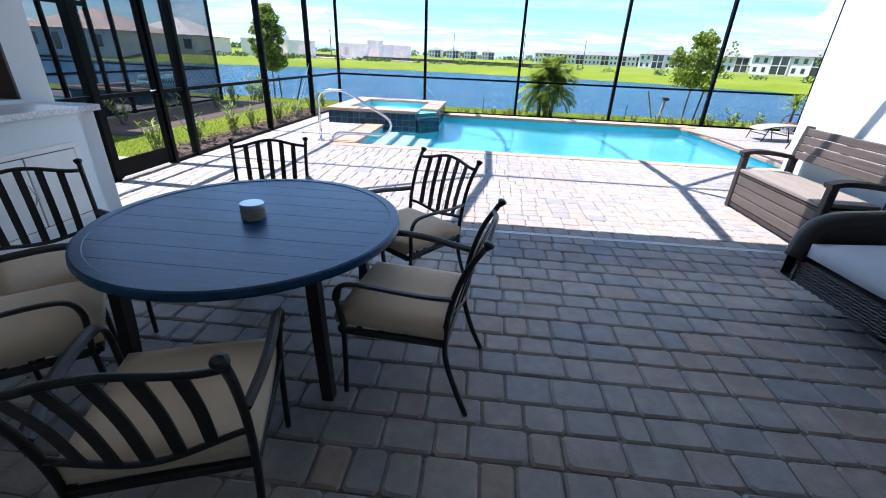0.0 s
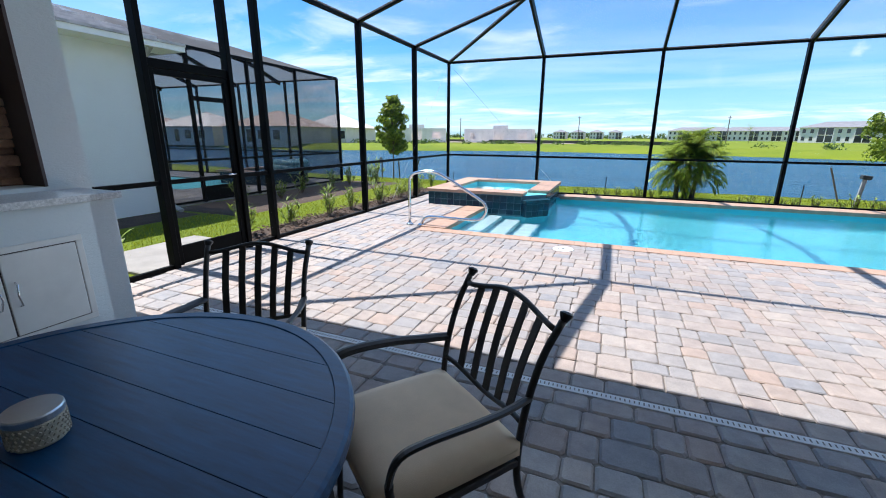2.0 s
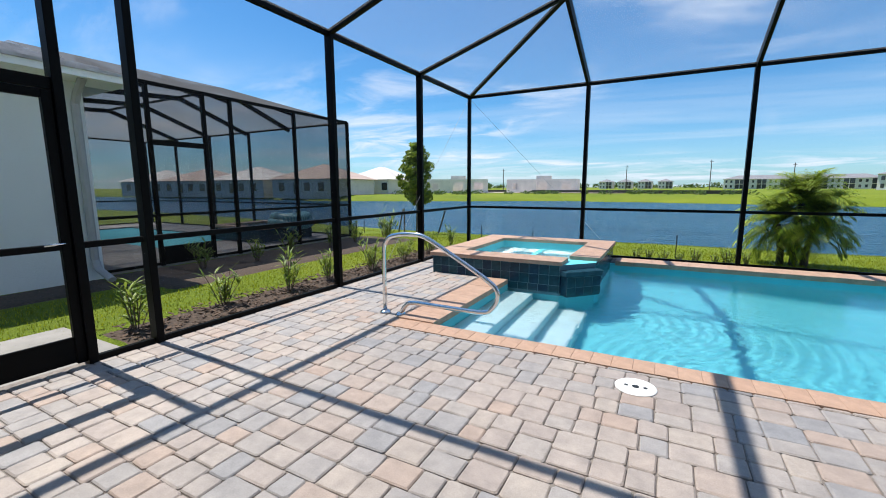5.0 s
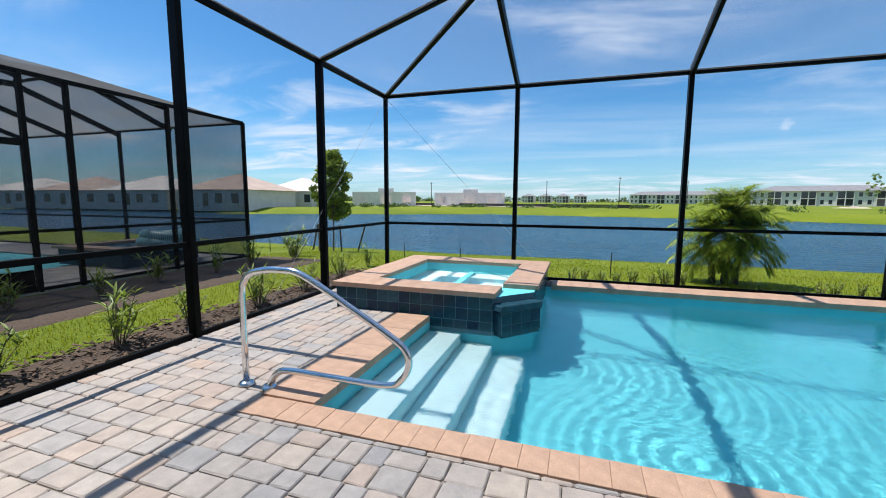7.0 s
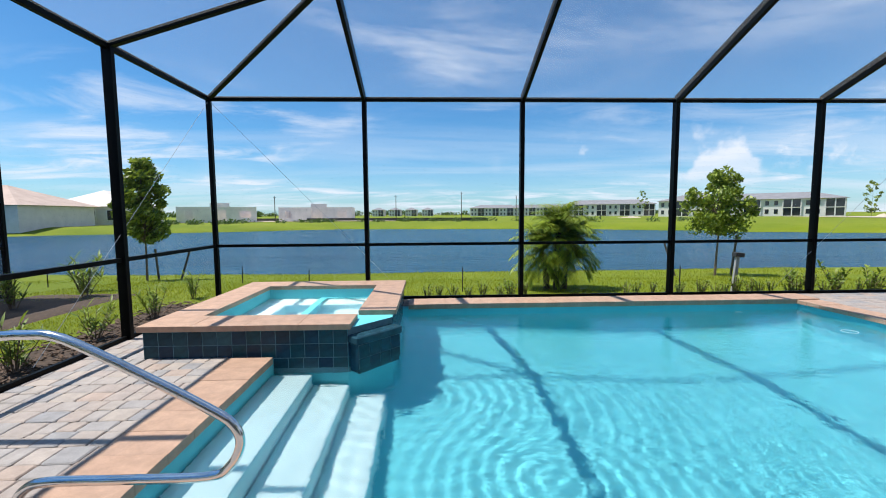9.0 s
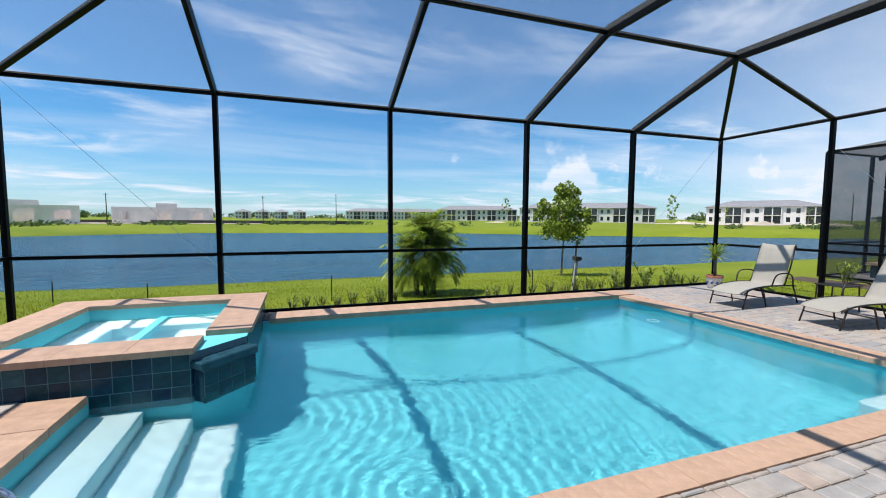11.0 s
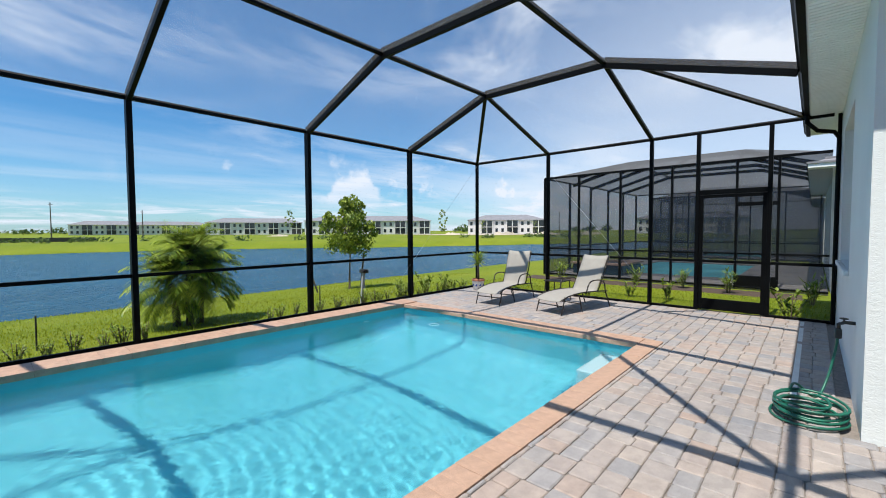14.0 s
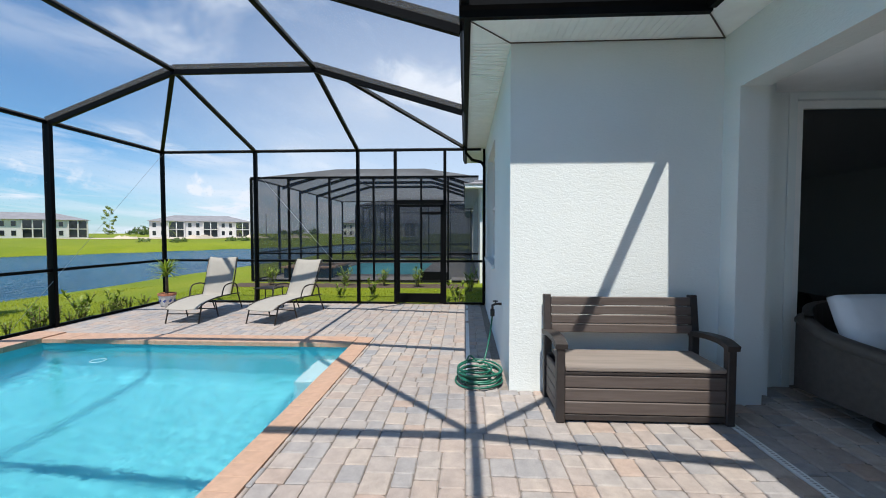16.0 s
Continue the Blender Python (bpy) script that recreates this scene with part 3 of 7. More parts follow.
fv = [[bm.verts.new((px0 + (px1 - px0) * i / nx_, py0 + (py1 - py0) * j / ny_, pool_depth(px0 + (px1 - px0) * i / nx_, py0 + (py1 - py0) * j / ny_))) for i in range(nx_ + 1)] for j in range(ny_ + 1)]
for j in range(ny_):
    for i in range(nx_):
        bm.faces.new((fv[j][i], fv[j][i + 1], fv[j + 1][i + 1], fv[j + 1][i]))
floor_bm, bm = bm, floor_bm
pool = thing("swimming_pool", "rectangular swimming pool with pale blue plaster and clear water", "swimming pool", kind="structure")
part("pool_shell", bm, M["plaster"], pool, "pale blue plaster shell")
part("pool_floor", floor_bm, M["plaster"], pool, "pale blue plaster floor with coved edges", smooth=True)

# entry steps along the short side, running down towards +x
for i, (a, b, z) in enumerate(((px0, -1.78, -0.3), (-1.78, -1.4, -0.58), (-1.4, -1.02, -0.86))):
    bm = bmesh.new()
    box(bm, a + 0.002, py0 + 0.002, FLOOR, b, 9.98, z, 0.03, seg=2)
    part("pool_step", bm, M["step"], pool, "pale plaster step under water")
# swim-out bench in the opposite near corner
bm = bmesh.new()
box(bm, 4.75, py0 + 0.002, FLOOR, px1 - 0.002, 8.15, -0.5, 0.04, seg=2)
part("pool_bench", bm, M["step"], pool, "pale plaster corner bench under water")



def ripple(x, y):
    """Height of the water: rings from the spillway and the return jets over a light wind chop."""
    h = 0.0
    for cx, cy, wave, amp, fade in ((-1.05, 10.25, 0.16, 0.0014, 2.2), (0.15, 8.9, 0.15, 0.0015, 1.5), (4.6, 12.2, 0.15, 0.0012, 1.8), (2.6, 7.7, 0.17, 0.0009, 2.5)):
        d = math.hypot(x - cx, y - cy)
        h += amp * math.sin(2 * math.pi * d / wave + 1.5 * noise.noise((x * 1.3, y * 1.3, cx))) * math.exp(-d / fade)
    h += 0.0017 * noise.noise((x * 3.6, y * 6.2, 1.7)) + 0.0009 * noise.noise((x * 8.0, y * 14.0, 4.2))
    return h * (0.4 + 0.6 * min(1.0, max(0.0, (x + 1.7) / 1.6)))


def rippled_water(name, x0, y0, x1, y1, z, parent, step, label):
    nx, ny = int((x1 - x0) / step), int((y1 - y0) / step)
    vs = [(x0 + (x1 - x0) * i / nx, y0 + (y1 - y0) * j / ny, z) for j in range(ny + 1) for i in range(nx + 1)]
    vs = [(x, y, z + ripple(x, y)) for x, y, z in vs]
    fs = [(j * (nx + 1) + i, j * (nx + 1) + i + 1, (j + 1) * (nx + 1) + i + 1, (j + 1) * (nx + 1) + i) for j in range(ny) for i in range(nx)]
    me = bpy.data.meshes.new(name)
    me.from_pydata(vs, [], fs)
    me.materials.append(M["pool_water"])
    me.shade_smooth()
    ob = new(name, me)
    ob.parent = parent
    ob["label"] = label
    ob.visible_shadow = False
    return ob


pool_water = rippled_water("pool_water", px0, py0, px1, py1, WATER, pool, 0.022, "clear rippled water")

# tiles of the spa
TILE = 0.15
bm = bmesh.new()
box(bm, -TILE / 2 + 0.004, 0, -TILE / 2 + 0.004, TILE / 2 - 0.004, 0.006, TILE / 2 - 0.004, 0.002)
tile_me = mesh("tile", bm, M["tile"])


def tiles_along(parent, a, b, z0, rows, size=TILE):
    """Square tiles on an upright face from a to b (x, y pairs), rows upward from z0; the face looks to the left of a to b."""
    a, b = Vector((*a, 0)), Vector((*b, 0))
    d = (b - a)
    n = max(1, round(d.length / size))
    ang = math.atan2(d.y, d.x)
    for k in range(n):
        for r in range(rows):
            t = new("tile", tile_me)
            t.parent = parent
            c = a + d * ((k + 0.5) / n)
            t.matrix_basis = Matrix.Translation((c.x, c.y, z0 + (r + 0.5) * size)) @ Matrix.Rotation(ang, 4, "Z") @ Matrix.Diagonal((d.length / n / TILE, 1, size / TILE, 1))




# ---- raised spa ----
sx0, sy0, sx1, sy1 = SPA
SPA_TOP = 0.345
spa = thing("spa", "raised spa faced with dark blue tiles under terracotta coping", "spa", kind="structure")
outline = [(sx0 + 0.04, sy0 + 0.04), (-1.42, sy0 + 0.04), (sx1 - 0.04, 10.5), (sx1 - 0.04, sy1 - 0.04), (sx0 + 0.04, sy1 - 0.04)]
inner = [(-3.12, 10.42), (-1.62, 10.42), (-1.37, 10.66), (-1.37, 12.42), (-3.12, 12.42)]


def ring_wall(bm, outer, inside, z0, z1):
    n = len(outer)
    lo = [bm.verts.new((*p, z0)) for p in outer]
    hi = [bm.verts.new((*p, z1)) for p in outer]
    ihi = [bm.verts.new((*p, z1)) for p in inside]
    ilo = [bm.verts.new((*p, z0)) for p in inside]
    for i in range(n):
        j = (i + 1) % n
        bm.faces.new((lo[i], lo[j], hi[j], hi[i]))
        bm.faces.new((hi[i], hi[j], ihi[j], ihi[i]))
        bm.faces.new((ihi[i], ihi[j], ilo[j], ilo[i]))
        bm.faces.new((ilo[i], ilo[j], lo[j], lo[i]))


bm = bmesh.new()
ring_wall(bm, [(x, y) for x, y in outline], inner, FLOOR, SPA_TOP - 0.06)
part("spa_shell", bm, M["plaster"], spa, "tiled spa shell")
bm = bmesh.new()
box(bm, -3.2, 10.35, -0.65, -1.3, 12.5, -0.58)
box(bm, -3.12, 11.95, -0.6, -1.37, 12.42, -0.12, 0.03)
box(bm, -3.12, 10.5, -0.6, -2.7, 11.95, -0.12, 0.03)
part("spa_bench", bm, M["step"], spa, "pale plaster spa floor and bench")
bm = bmesh.new()
vs = [bm.verts.new((*p, 0.2)) for p in inner]
bm.faces.new(vs)
w = part("spa_water", bm, M["pool_water"], spa, "clear rippled spa water")
w.visible_shadow = False
bm = bmesh.new()
for p, q in zip(outline, outline[1:] + outline[:1]):
    e = (Vector(q) - Vector(p)).normalized()
    o = Vector((e.y, -e.x)) * 0.0025
    bm.faces.new([bm.verts.new((*(Vector(v) + o), z)) for v, z in ((p, -0.32), (q, -0.32), (q, SPA_TOP - 0.061), (p, SPA_TOP - 0.061))])
part("grout", bm, M["grout"], spa, "blue grey grout bed")
tiles_along(spa, outline[1], outline[0], -0.02, 2, 0.148)
tiles_along(spa, (outline[1][0], outline[1][1]), (px0, outline[0][1]), -0.17, 1, 0.148)
tiles_along(spa, outline[3], outline[2], -0.17, 3, 0.148)
tiles_along(spa, outline[2], outline[1], -0.17, 2, 0.148)
tiles_along(spa, outline[0], outline[4], -0.02, 2, 0.148)
# spillway lip across the cut corner
bm = bmesh.new()
c = (Vector((*outline[1], 0)) + Vector((*outline[2], 0))) / 2
ang = math.atan2(outline[2][1] - outline[1][1], outline[2][0] - outline[1][0])
box(bm, -0.315, -0.17, 0.13, 0.315, 0.24, 0.212, 0.012, Matrix.Translation(c) @ Matrix.Rotation(ang, 4, "Z"))
box(bm, -0.29, -0.15, -0.3, 0.29, 0.1, 0.13, 0.01, Matrix.Translation(c) @ Matrix.Rotation(ang, 4, "Z"))
part("spillway", bm, M["tile"], spa, "dark slate spillway block")
turn = Matrix.Translation(c) @ Matrix.Rotation(ang, 4, "Z")
lip = [(turn @ Vector(p)).to_2d() for p in ((0.29, -0.152, 0), (-0.29, -0.152, 0))]
bm = bmesh.new()
box(bm, -0.289, -0.1515, -0.17, 0.289, -0.149, 0.128, 0, turn)
part("grout", bm, M["grout"], spa)
tiles_along(spa, lip[0], lip[1], -0.17, 2, 0.148)

# sunlight that the ripples bend on its way to the pool floor
sun_data.cycles.is_caustics_light = True
pool_water.cycles.is_caustics_caster = True
for ob in pool.children:
    if ob.name.startswith(("pool_shell", "pool_floor", "pool_step", "pool_bench")):
        ob.cycles.is_caustics_receiver = True

# ---- screen enclosure round the deck ----
cage = thing("screen_enclosure", "dark bronze aluminium pool enclosure with insect screen", "screen enclosure", kind="structure")


def member(name, a, b, w, h, parent=None, mat=None):
    bm = bmesh.new()
    beam(bm, a, b, w, h)
    return part(name, bm, mat or M["bronze"], cage if parent is None else parent)


def panel(corners, parent=None, mat=None):
    bm = bmesh.new()
    bm.faces.new([bm.verts.new(c) for c in corners])
    return part("screen_panel", bm, mat or M["screen"], cage if parent is None else parent)


L, R, F = CAGE_L, CAGE_R, CAGE_F
EAVE_Y, WING_Y = 4.08, 6.08            # where the cage meets the lanai gutter and the wing's gutter
EAVE_Z = 3.5
DOOR_L = (4.55, 5.52)
DOOR_R = (6.52, 7.56)

for x in FAR_POSTS:
    member("post", (x, F, -0.01), (x, F, CAP), 0.07, 0.12 if x not in (L, R) else 0.07)
for y in LEFT_POSTS + (DOOR_L[1] + 0.03, DOOR_L[0] - 0.03):
    member("post", (L, y, -0.01), (L, y, CAP), 0.11, 0.065)
for y in RIGHT_POSTS + (DOOR_R[1] + 0.03, DOOR_R[0] - 0.03):
    member("post", (R, y, -0.01), (R, y, CAP), 0.09, 0.065)
member("post", (R, WALL_Y + 0.03, -0.01), (R, WALL_Y + 0.03, CAP), 0.05, 0.05)

for a, b in zip(FAR_POSTS, FAR_POSTS[1:]):
    member("chair_rail", (a + 0.03, F, RAIL), (b - 0.03, F, RAIL), 0.05, 0.05)
    member("base_rail", (a + 0.03, F, 0.02), (b - 0.03, F, 0.02), 0.05, 0.05)
left_ys = (F,) + LEFT_POSTS + (DOOR_L[1] + 0.03,)
right_ys = (F,) + RIGHT_POSTS + (DOOR_R[1] + 0.03,)
for x, ys in ((L, left_ys), (R, right_ys)):
    for a, b in zip(ys, ys[1:]):
        member("chair_rail", (x, a - 0.04, RAIL), (x, b + 0.04, RAIL), 0.05, 0.05)
        member("base_rail", (x, a - 0.04, 0.02), (x, b + 0.04, 0.02), 0.05, 0.05)
member("chair_rail", (L, DOOR_L[0] - 0.05, RAIL), (L, 3.51, RAIL), 0.05, 0.05)
member("base_rail", (L, DOOR_L[0] - 0.05, 0.02), (L, 3.51, 0.02), 0.05, 0.05)
member("chair_rail", (R, DOOR_R[0] - 0.05, RAIL), (R, WALL_Y + 0.05, RAIL), 0.05, 0.05)
member("base_rail", (R, DOOR_R[0] - 0.05, 0.02), (R, WALL_Y + 0.05, 0.02), 0.05, 0.05)
member("header", (L, DOOR_L[0], 2.17), (L, DOOR_L[1], 2.17), 0.05, 0.09)
member("header", (R, DOOR_R[0], 2.27), (R, DOOR_R[1], 2.27), 0.05, 0.09)
# eave beams
member("eave_beam", (L - 0.03, F, CAP), (R + 0.03, F, CAP), 0.06, 0.07)
member("eave_beam", (L, F - 0.03, CAP), (L, 3.51, CAP), 0.06, 0.08)
member("eave_beam", (R, F - 0.03, CAP), (R, WALL_Y + 0.1, CAP), 0.06, 0.06)

# roof: hipped sides, flat middle
x1, x2, x3, x4 = FAR_POSTS[1:5]
y1, y2, y3 = 10.77, 8.45, 6.03
BW, BH = 0.055, 0.16


def rafter(*pts, w=BW, h=BH):
    for a, b in zip(pts, pts[1:]):
        member("roof_beam", a, b, w, h)


rafter((x1, F, CAP), (x1, y1, TOP), (x1, y3, TOP), (x1, EAVE_Y, EAVE_Z))
rafter((x2, F, CAP), (x2, y1, TOP), (x2, y3, TOP), (x2, EAVE_Y, EAVE_Z))
rafter((x3, F, CAP), (x3, y1, TOP), (x3, y2, TOP), (x3, WING_Y, EAVE_Z))
rafter((x4, F, CAP), (x4, y1, TOP), (x4, y2, TOP), (x4, WING_Y, EAVE_Z))
PW = 0.07
for a, b in (((L, F, CAP), (x1, y1, TOP)), ((L, y1, CAP), (x1, y1, TOP)), ((L, 8.48, CAP), (x1, y2, TOP)), ((L, 6.06, CAP), (x1, y3, TOP)), ((L, 4.05, CAP), (x1, y3, TOP)),
             ((R, F, CAP), (x4, y1, TOP)), ((R, y1, CAP), (x4, y1, TOP)), ((R, 8.43, CAP), (x4, y2, TOP)), ((R, 6.0, CAP), (x4, y2 - 0.35, TOP - 0.1)),
             ((x1, y1, TOP), (x2, y1, TOP)), ((x2, y1, TOP), (x3, y1, TOP)), ((x3, y1, TOP), (x4, y1, TOP)),
             ((x1, y2, TOP), (x2, y2, TOP)), ((x2, y2, TOP), (x3, y2, TOP)), ((x3, y2, TOP), (x4, y2, TOP)),
             ((x1, y3, TOP), (x2, y3, TOP)), ((x2, y3, TOP), (x3, y2, TOP)), ((x2, y3, TOP), (3.5, EAVE_Y, EAVE_Z)), ((x2, y3, TOP), (3.5, WING_Y - 0.03, EAVE_Z + 0.02))):
    member("purlin", a, b, PW, 0.06)

# screens, one a bay
for a, b in zip(FAR_POSTS, FAR_POSTS[1:]):
    for z0, z1 in ((0.05, RAIL), (RAIL, CAP)):
        panel([(a, F, z0), (b, F, z0), (b, F, z1), (a, F, z1)])
for x, ys in ((L, left_ys), (R, right_ys)):
    for a, b in zip(ys, ys[1:]):
        for z0, z1 in ((0.05, RAIL), (RAIL, CAP)):
            panel([(x, a, z0), (x, b, z0), (x, b, z1), (x, a, z1)])
panel([(L, DOOR_L[0], 2.2), (L, DOOR_L[1], 2.2), (L, DOOR_L[1], CAP), (L, DOOR_L[0], CAP)])
panel([(R, DOOR_R[0], 2.3), (R, DOOR_R[1], 2.3), (R, DOOR_R[1], CAP), (R, DOOR_R[0], CAP)])
panel([(R, WALL_Y, 0.05), (R, DOOR_R[0], 0.05), (R, DOOR_R[0], CAP), (R, WALL_Y, CAP)])
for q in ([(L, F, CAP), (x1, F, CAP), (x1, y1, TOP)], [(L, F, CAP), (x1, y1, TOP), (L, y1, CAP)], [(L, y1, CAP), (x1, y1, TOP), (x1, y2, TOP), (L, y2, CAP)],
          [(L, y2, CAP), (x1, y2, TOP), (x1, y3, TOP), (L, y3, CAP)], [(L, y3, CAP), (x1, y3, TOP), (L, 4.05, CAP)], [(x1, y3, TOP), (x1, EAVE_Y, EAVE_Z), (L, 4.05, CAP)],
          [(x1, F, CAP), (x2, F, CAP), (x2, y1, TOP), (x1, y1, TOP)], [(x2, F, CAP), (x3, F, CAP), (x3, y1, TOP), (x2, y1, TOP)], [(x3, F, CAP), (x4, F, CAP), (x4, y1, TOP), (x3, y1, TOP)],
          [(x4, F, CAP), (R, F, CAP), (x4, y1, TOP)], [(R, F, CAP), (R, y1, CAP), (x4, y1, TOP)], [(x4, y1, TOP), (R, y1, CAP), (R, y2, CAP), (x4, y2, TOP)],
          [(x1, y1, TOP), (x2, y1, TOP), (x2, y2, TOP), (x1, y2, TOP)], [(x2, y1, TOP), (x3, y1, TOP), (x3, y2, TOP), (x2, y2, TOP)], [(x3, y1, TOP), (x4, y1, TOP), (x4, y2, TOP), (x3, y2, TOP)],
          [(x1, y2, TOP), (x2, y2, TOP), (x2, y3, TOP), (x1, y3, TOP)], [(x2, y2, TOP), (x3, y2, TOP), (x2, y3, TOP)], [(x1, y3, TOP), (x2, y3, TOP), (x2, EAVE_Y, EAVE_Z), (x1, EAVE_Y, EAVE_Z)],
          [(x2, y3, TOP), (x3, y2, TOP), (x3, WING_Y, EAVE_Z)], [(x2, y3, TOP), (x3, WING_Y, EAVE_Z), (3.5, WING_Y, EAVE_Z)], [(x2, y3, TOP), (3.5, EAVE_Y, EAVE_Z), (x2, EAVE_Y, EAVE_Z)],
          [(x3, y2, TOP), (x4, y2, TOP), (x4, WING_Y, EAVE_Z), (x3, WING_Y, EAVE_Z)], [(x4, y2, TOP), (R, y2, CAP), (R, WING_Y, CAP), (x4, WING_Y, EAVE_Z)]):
    panel(q, None, M["hazy_roof_screen"])


def screen_door(x, ya, yb, top, hinge_low, name, label):
    d = thing(name, label, "screen door", kind="structure")
    bm = bmesh.new()
    for y in (ya + 0.035, yb - 0.035):
        beam(bm, (x, y, 0.02), (x, y, top), 0.05, 0.065)
    beam(bm, (x, ya, top - 0.03), (x, yb, top - 0.03), 0.04, 0.06)
    beam(bm, (x, ya, RAIL), (x, yb, RAIL), 0.04, 0.05)
    part("door_frame", bm, M["bronze"], d)
    bm = bmesh.new()
    box(bm, x - 0.012, ya + 0.03, 0.03, x + 0.012, yb - 0.03, 0.24, 0.004)
    part("kick_plate", bm, M["bronze"], d, "dark solid kick plate")
    panel([(x, ya, 0.24), (x, yb, 0.24), (x, yb, top), (x, ya, top)], d)
    y = yb - 0.05 if hinge_low else ya + 0.05
    s = -1 if hinge_low else 1
    bm = bmesh.new()
    tube(bm, [(x + 0.02, y, RAIL + 0.03), (x + 0.055, y, RAIL + 0.03), (x + 0.06, y + s * 0.13, RAIL + 0.025)], 0.009, 8)
    part("door_handle", bm, M["steel"], d, "silver lever handle", smooth=True)
    for z in (0.3, 1.5):
        bm = bmesh.new()
        yy = ya + 0.005 if hinge_low else yb - 0.005
        tube(bm, [(x + 0.035, yy, z - 0.04), (x + 0.035, yy, z + 0.04)], 0.01, 8)
        part("hinge", bm, M["bronze"], d)
    return d


screen_door(L, DOOR_L[0], DOOR_L[1], 2.12, True, "door_1", "dark bronze framed screen door with kick plate, closed")
screen_door(R, DOOR_R[0], DOOR_R[1], 2.22, True, "door_2", "dark bronze framed screen door with kick plate, closed")
# bracing cables
for a, b in (((L + 0.03, F - 0.02, CAP - 0.05), (L + 3.2, F - 0.02, 0.1)), ((L + 0.02, F - 0.05, CAP - 0.05), (L + 0.02, F - 3.4, 0.1)), ((R - 0.03, F - 0.04, CAP - 0.05), (R - 3.3, F - 0.04, 0.1)), ((R + 0.02, 10.7, 2.9), (R + 0.02, 8.7, 0.6))):
    bm = bmesh.new()
    tube(bm, [a, b], 0.0025, 5)
    part("bracing_cable", bm, M["wire"], cage, "thin steel bracing cable")

# ---- the house round the lanai ----
BACK_Y, LEFT_X, RIGHT_X = -3.0, -3.65, 4.22
solid("wall_wing_side", (WALL_X, LANAI_Y, -0.05, WALL_X + 0.25, WALL_Y, SOFFIT), M["stucco"], "white textured stucco wall of the wing", "wall")
w_win = (6.1, 8.2, 1.1, 3.0)
wing = thing("wall_wing_front", "white stucco wall of the wing with a window", "wall", kind="structure")
for dims in ((WALL_X + 0.25, WALL_Y - 0.25, -0.05, w_win[0], WALL_Y, SOFFIT), (w_win[1], WALL_Y - 0.25, -0.05, 10.4, WALL_Y, SOFFIT),
             (w_win[0], WALL_Y - 0.25, -0.05, w_win[1], WALL_Y, w_win[2]), (w_win[0], WALL_Y - 0.25, w_win[3], w_win[1], WALL_Y, SOFFIT)):
    box_obj("wall_piece", dims, M["stucco"], wing)
win = thing("window_1", "white framed single hung window in the stucco wall", "window", kind="structure")
bm = bmesh.new()
a, b, c, d = w_win
for dims in ((a, c, a + 0.05, d), (b - 0.05, c, b, d), (a + 0.05, c, b - 0.05, c + 0.05), (a + 0.05, d - 0.05, b - 0.05, d), (a + 0.05, (c + d) / 2 - 0.025, b - 0.05, (c + d) / 2 + 0.025)):
    box(bm, dims[0], WALL_Y - 0.2, dims[1], dims[2], WALL_Y - 0.11, dims[3], 0.004)
part("window_frame", bm, M["frame_white"], win)
for z0, z1 in ((c + 0.05, (c + d) / 2 - 0.025), ((c + d) / 2 + 0.025, d - 0.05)):
    box_obj("pane", (a + 0.05, WALL_Y - 0.16, z0, b - 0.05, WALL_Y - 0.15, z1), M["dark_pane"], win)
bm = bmesh.new()
box(bm, a - 0.04, WALL_Y, c - 0.06, b + 0.04, WALL_Y + 0.05, c, 0.008)
part("window_sill", bm, M["stucco"], win)

solid("wall_wing_end", (10.15, -6, -0.05, 10.4, WALL_Y - 0.25, SOFFIT), M["stucco"], "white stucco end wall of the wing", "wall")
# lanai front: pier and header
front = thing("wall_lanai_front", "white stucco pier and header over the lanai opening", "wall", kind="structure")
box_obj("pier", (3.73, 3.32, -0.05, WALL_X, LANAI_Y, 2.9), M["stucco"], front)
box_obj("header", (LEFT_X, 3.32, 2.9, WALL_X, LANAI_Y, SOFFIT), M["stucco"], front)
# lanai side and back walls
side = thing("wall_lanai_side", "white stucco wall with a wide sliding door opening", "wall", kind="structure")
for dims in ((RIGHT_X, 2.72, -0.05, RIGHT_X + 0.2, 3.5, 3.0), (RIGHT_X, BACK_Y, -0.05, RIGHT_X + 0.2, -0.4, 3.0), (RIGHT_X, -0.4, 2.92, RIGHT_X + 0.2, 2.72, 3.0), (3.97, 3.1, -0.05, RIGHT_X, 3.32, 3.0)):
    box_obj("wall_piece", dims, M["stucco"], side)
sl = thing("door_3", "wide dark glass sliding door in a white frame", "sliding door", kind="structure")
bm = bmesh.new()
for dims in ((2.62, 0.0, 2.72, 2.92), (-0.4, 0.0, -0.32, 2.92), (-0.32, 2.84, 2.62, 2.92), (1.1, 0.0, 1.18, 2.84)):
    box(bm, RIGHT_X + 0.04, dims[0], dims[1], RIGHT_X + 0.12, dims[2], dims[3], 0.004)
part("door_frame", bm, M["frame_white"], sl)
# opaque near-black panes: the unlit room's darkness is put into their colour
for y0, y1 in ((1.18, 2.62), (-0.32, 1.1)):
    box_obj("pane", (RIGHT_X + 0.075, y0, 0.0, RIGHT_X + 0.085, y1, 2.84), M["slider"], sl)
bm = bmesh.new()
box(bm, RIGHT_X - 0.02, 2.72, 0, RIGHT_X + 0.0, 2.8, 2.98, 0.004)
box(bm, RIGHT_X - 0.02, -0.4, 2.92, RIGHT_X + 0.0, 2.72, 2.98, 0.004)
part("door_trim", bm, M["stucco"], sl)
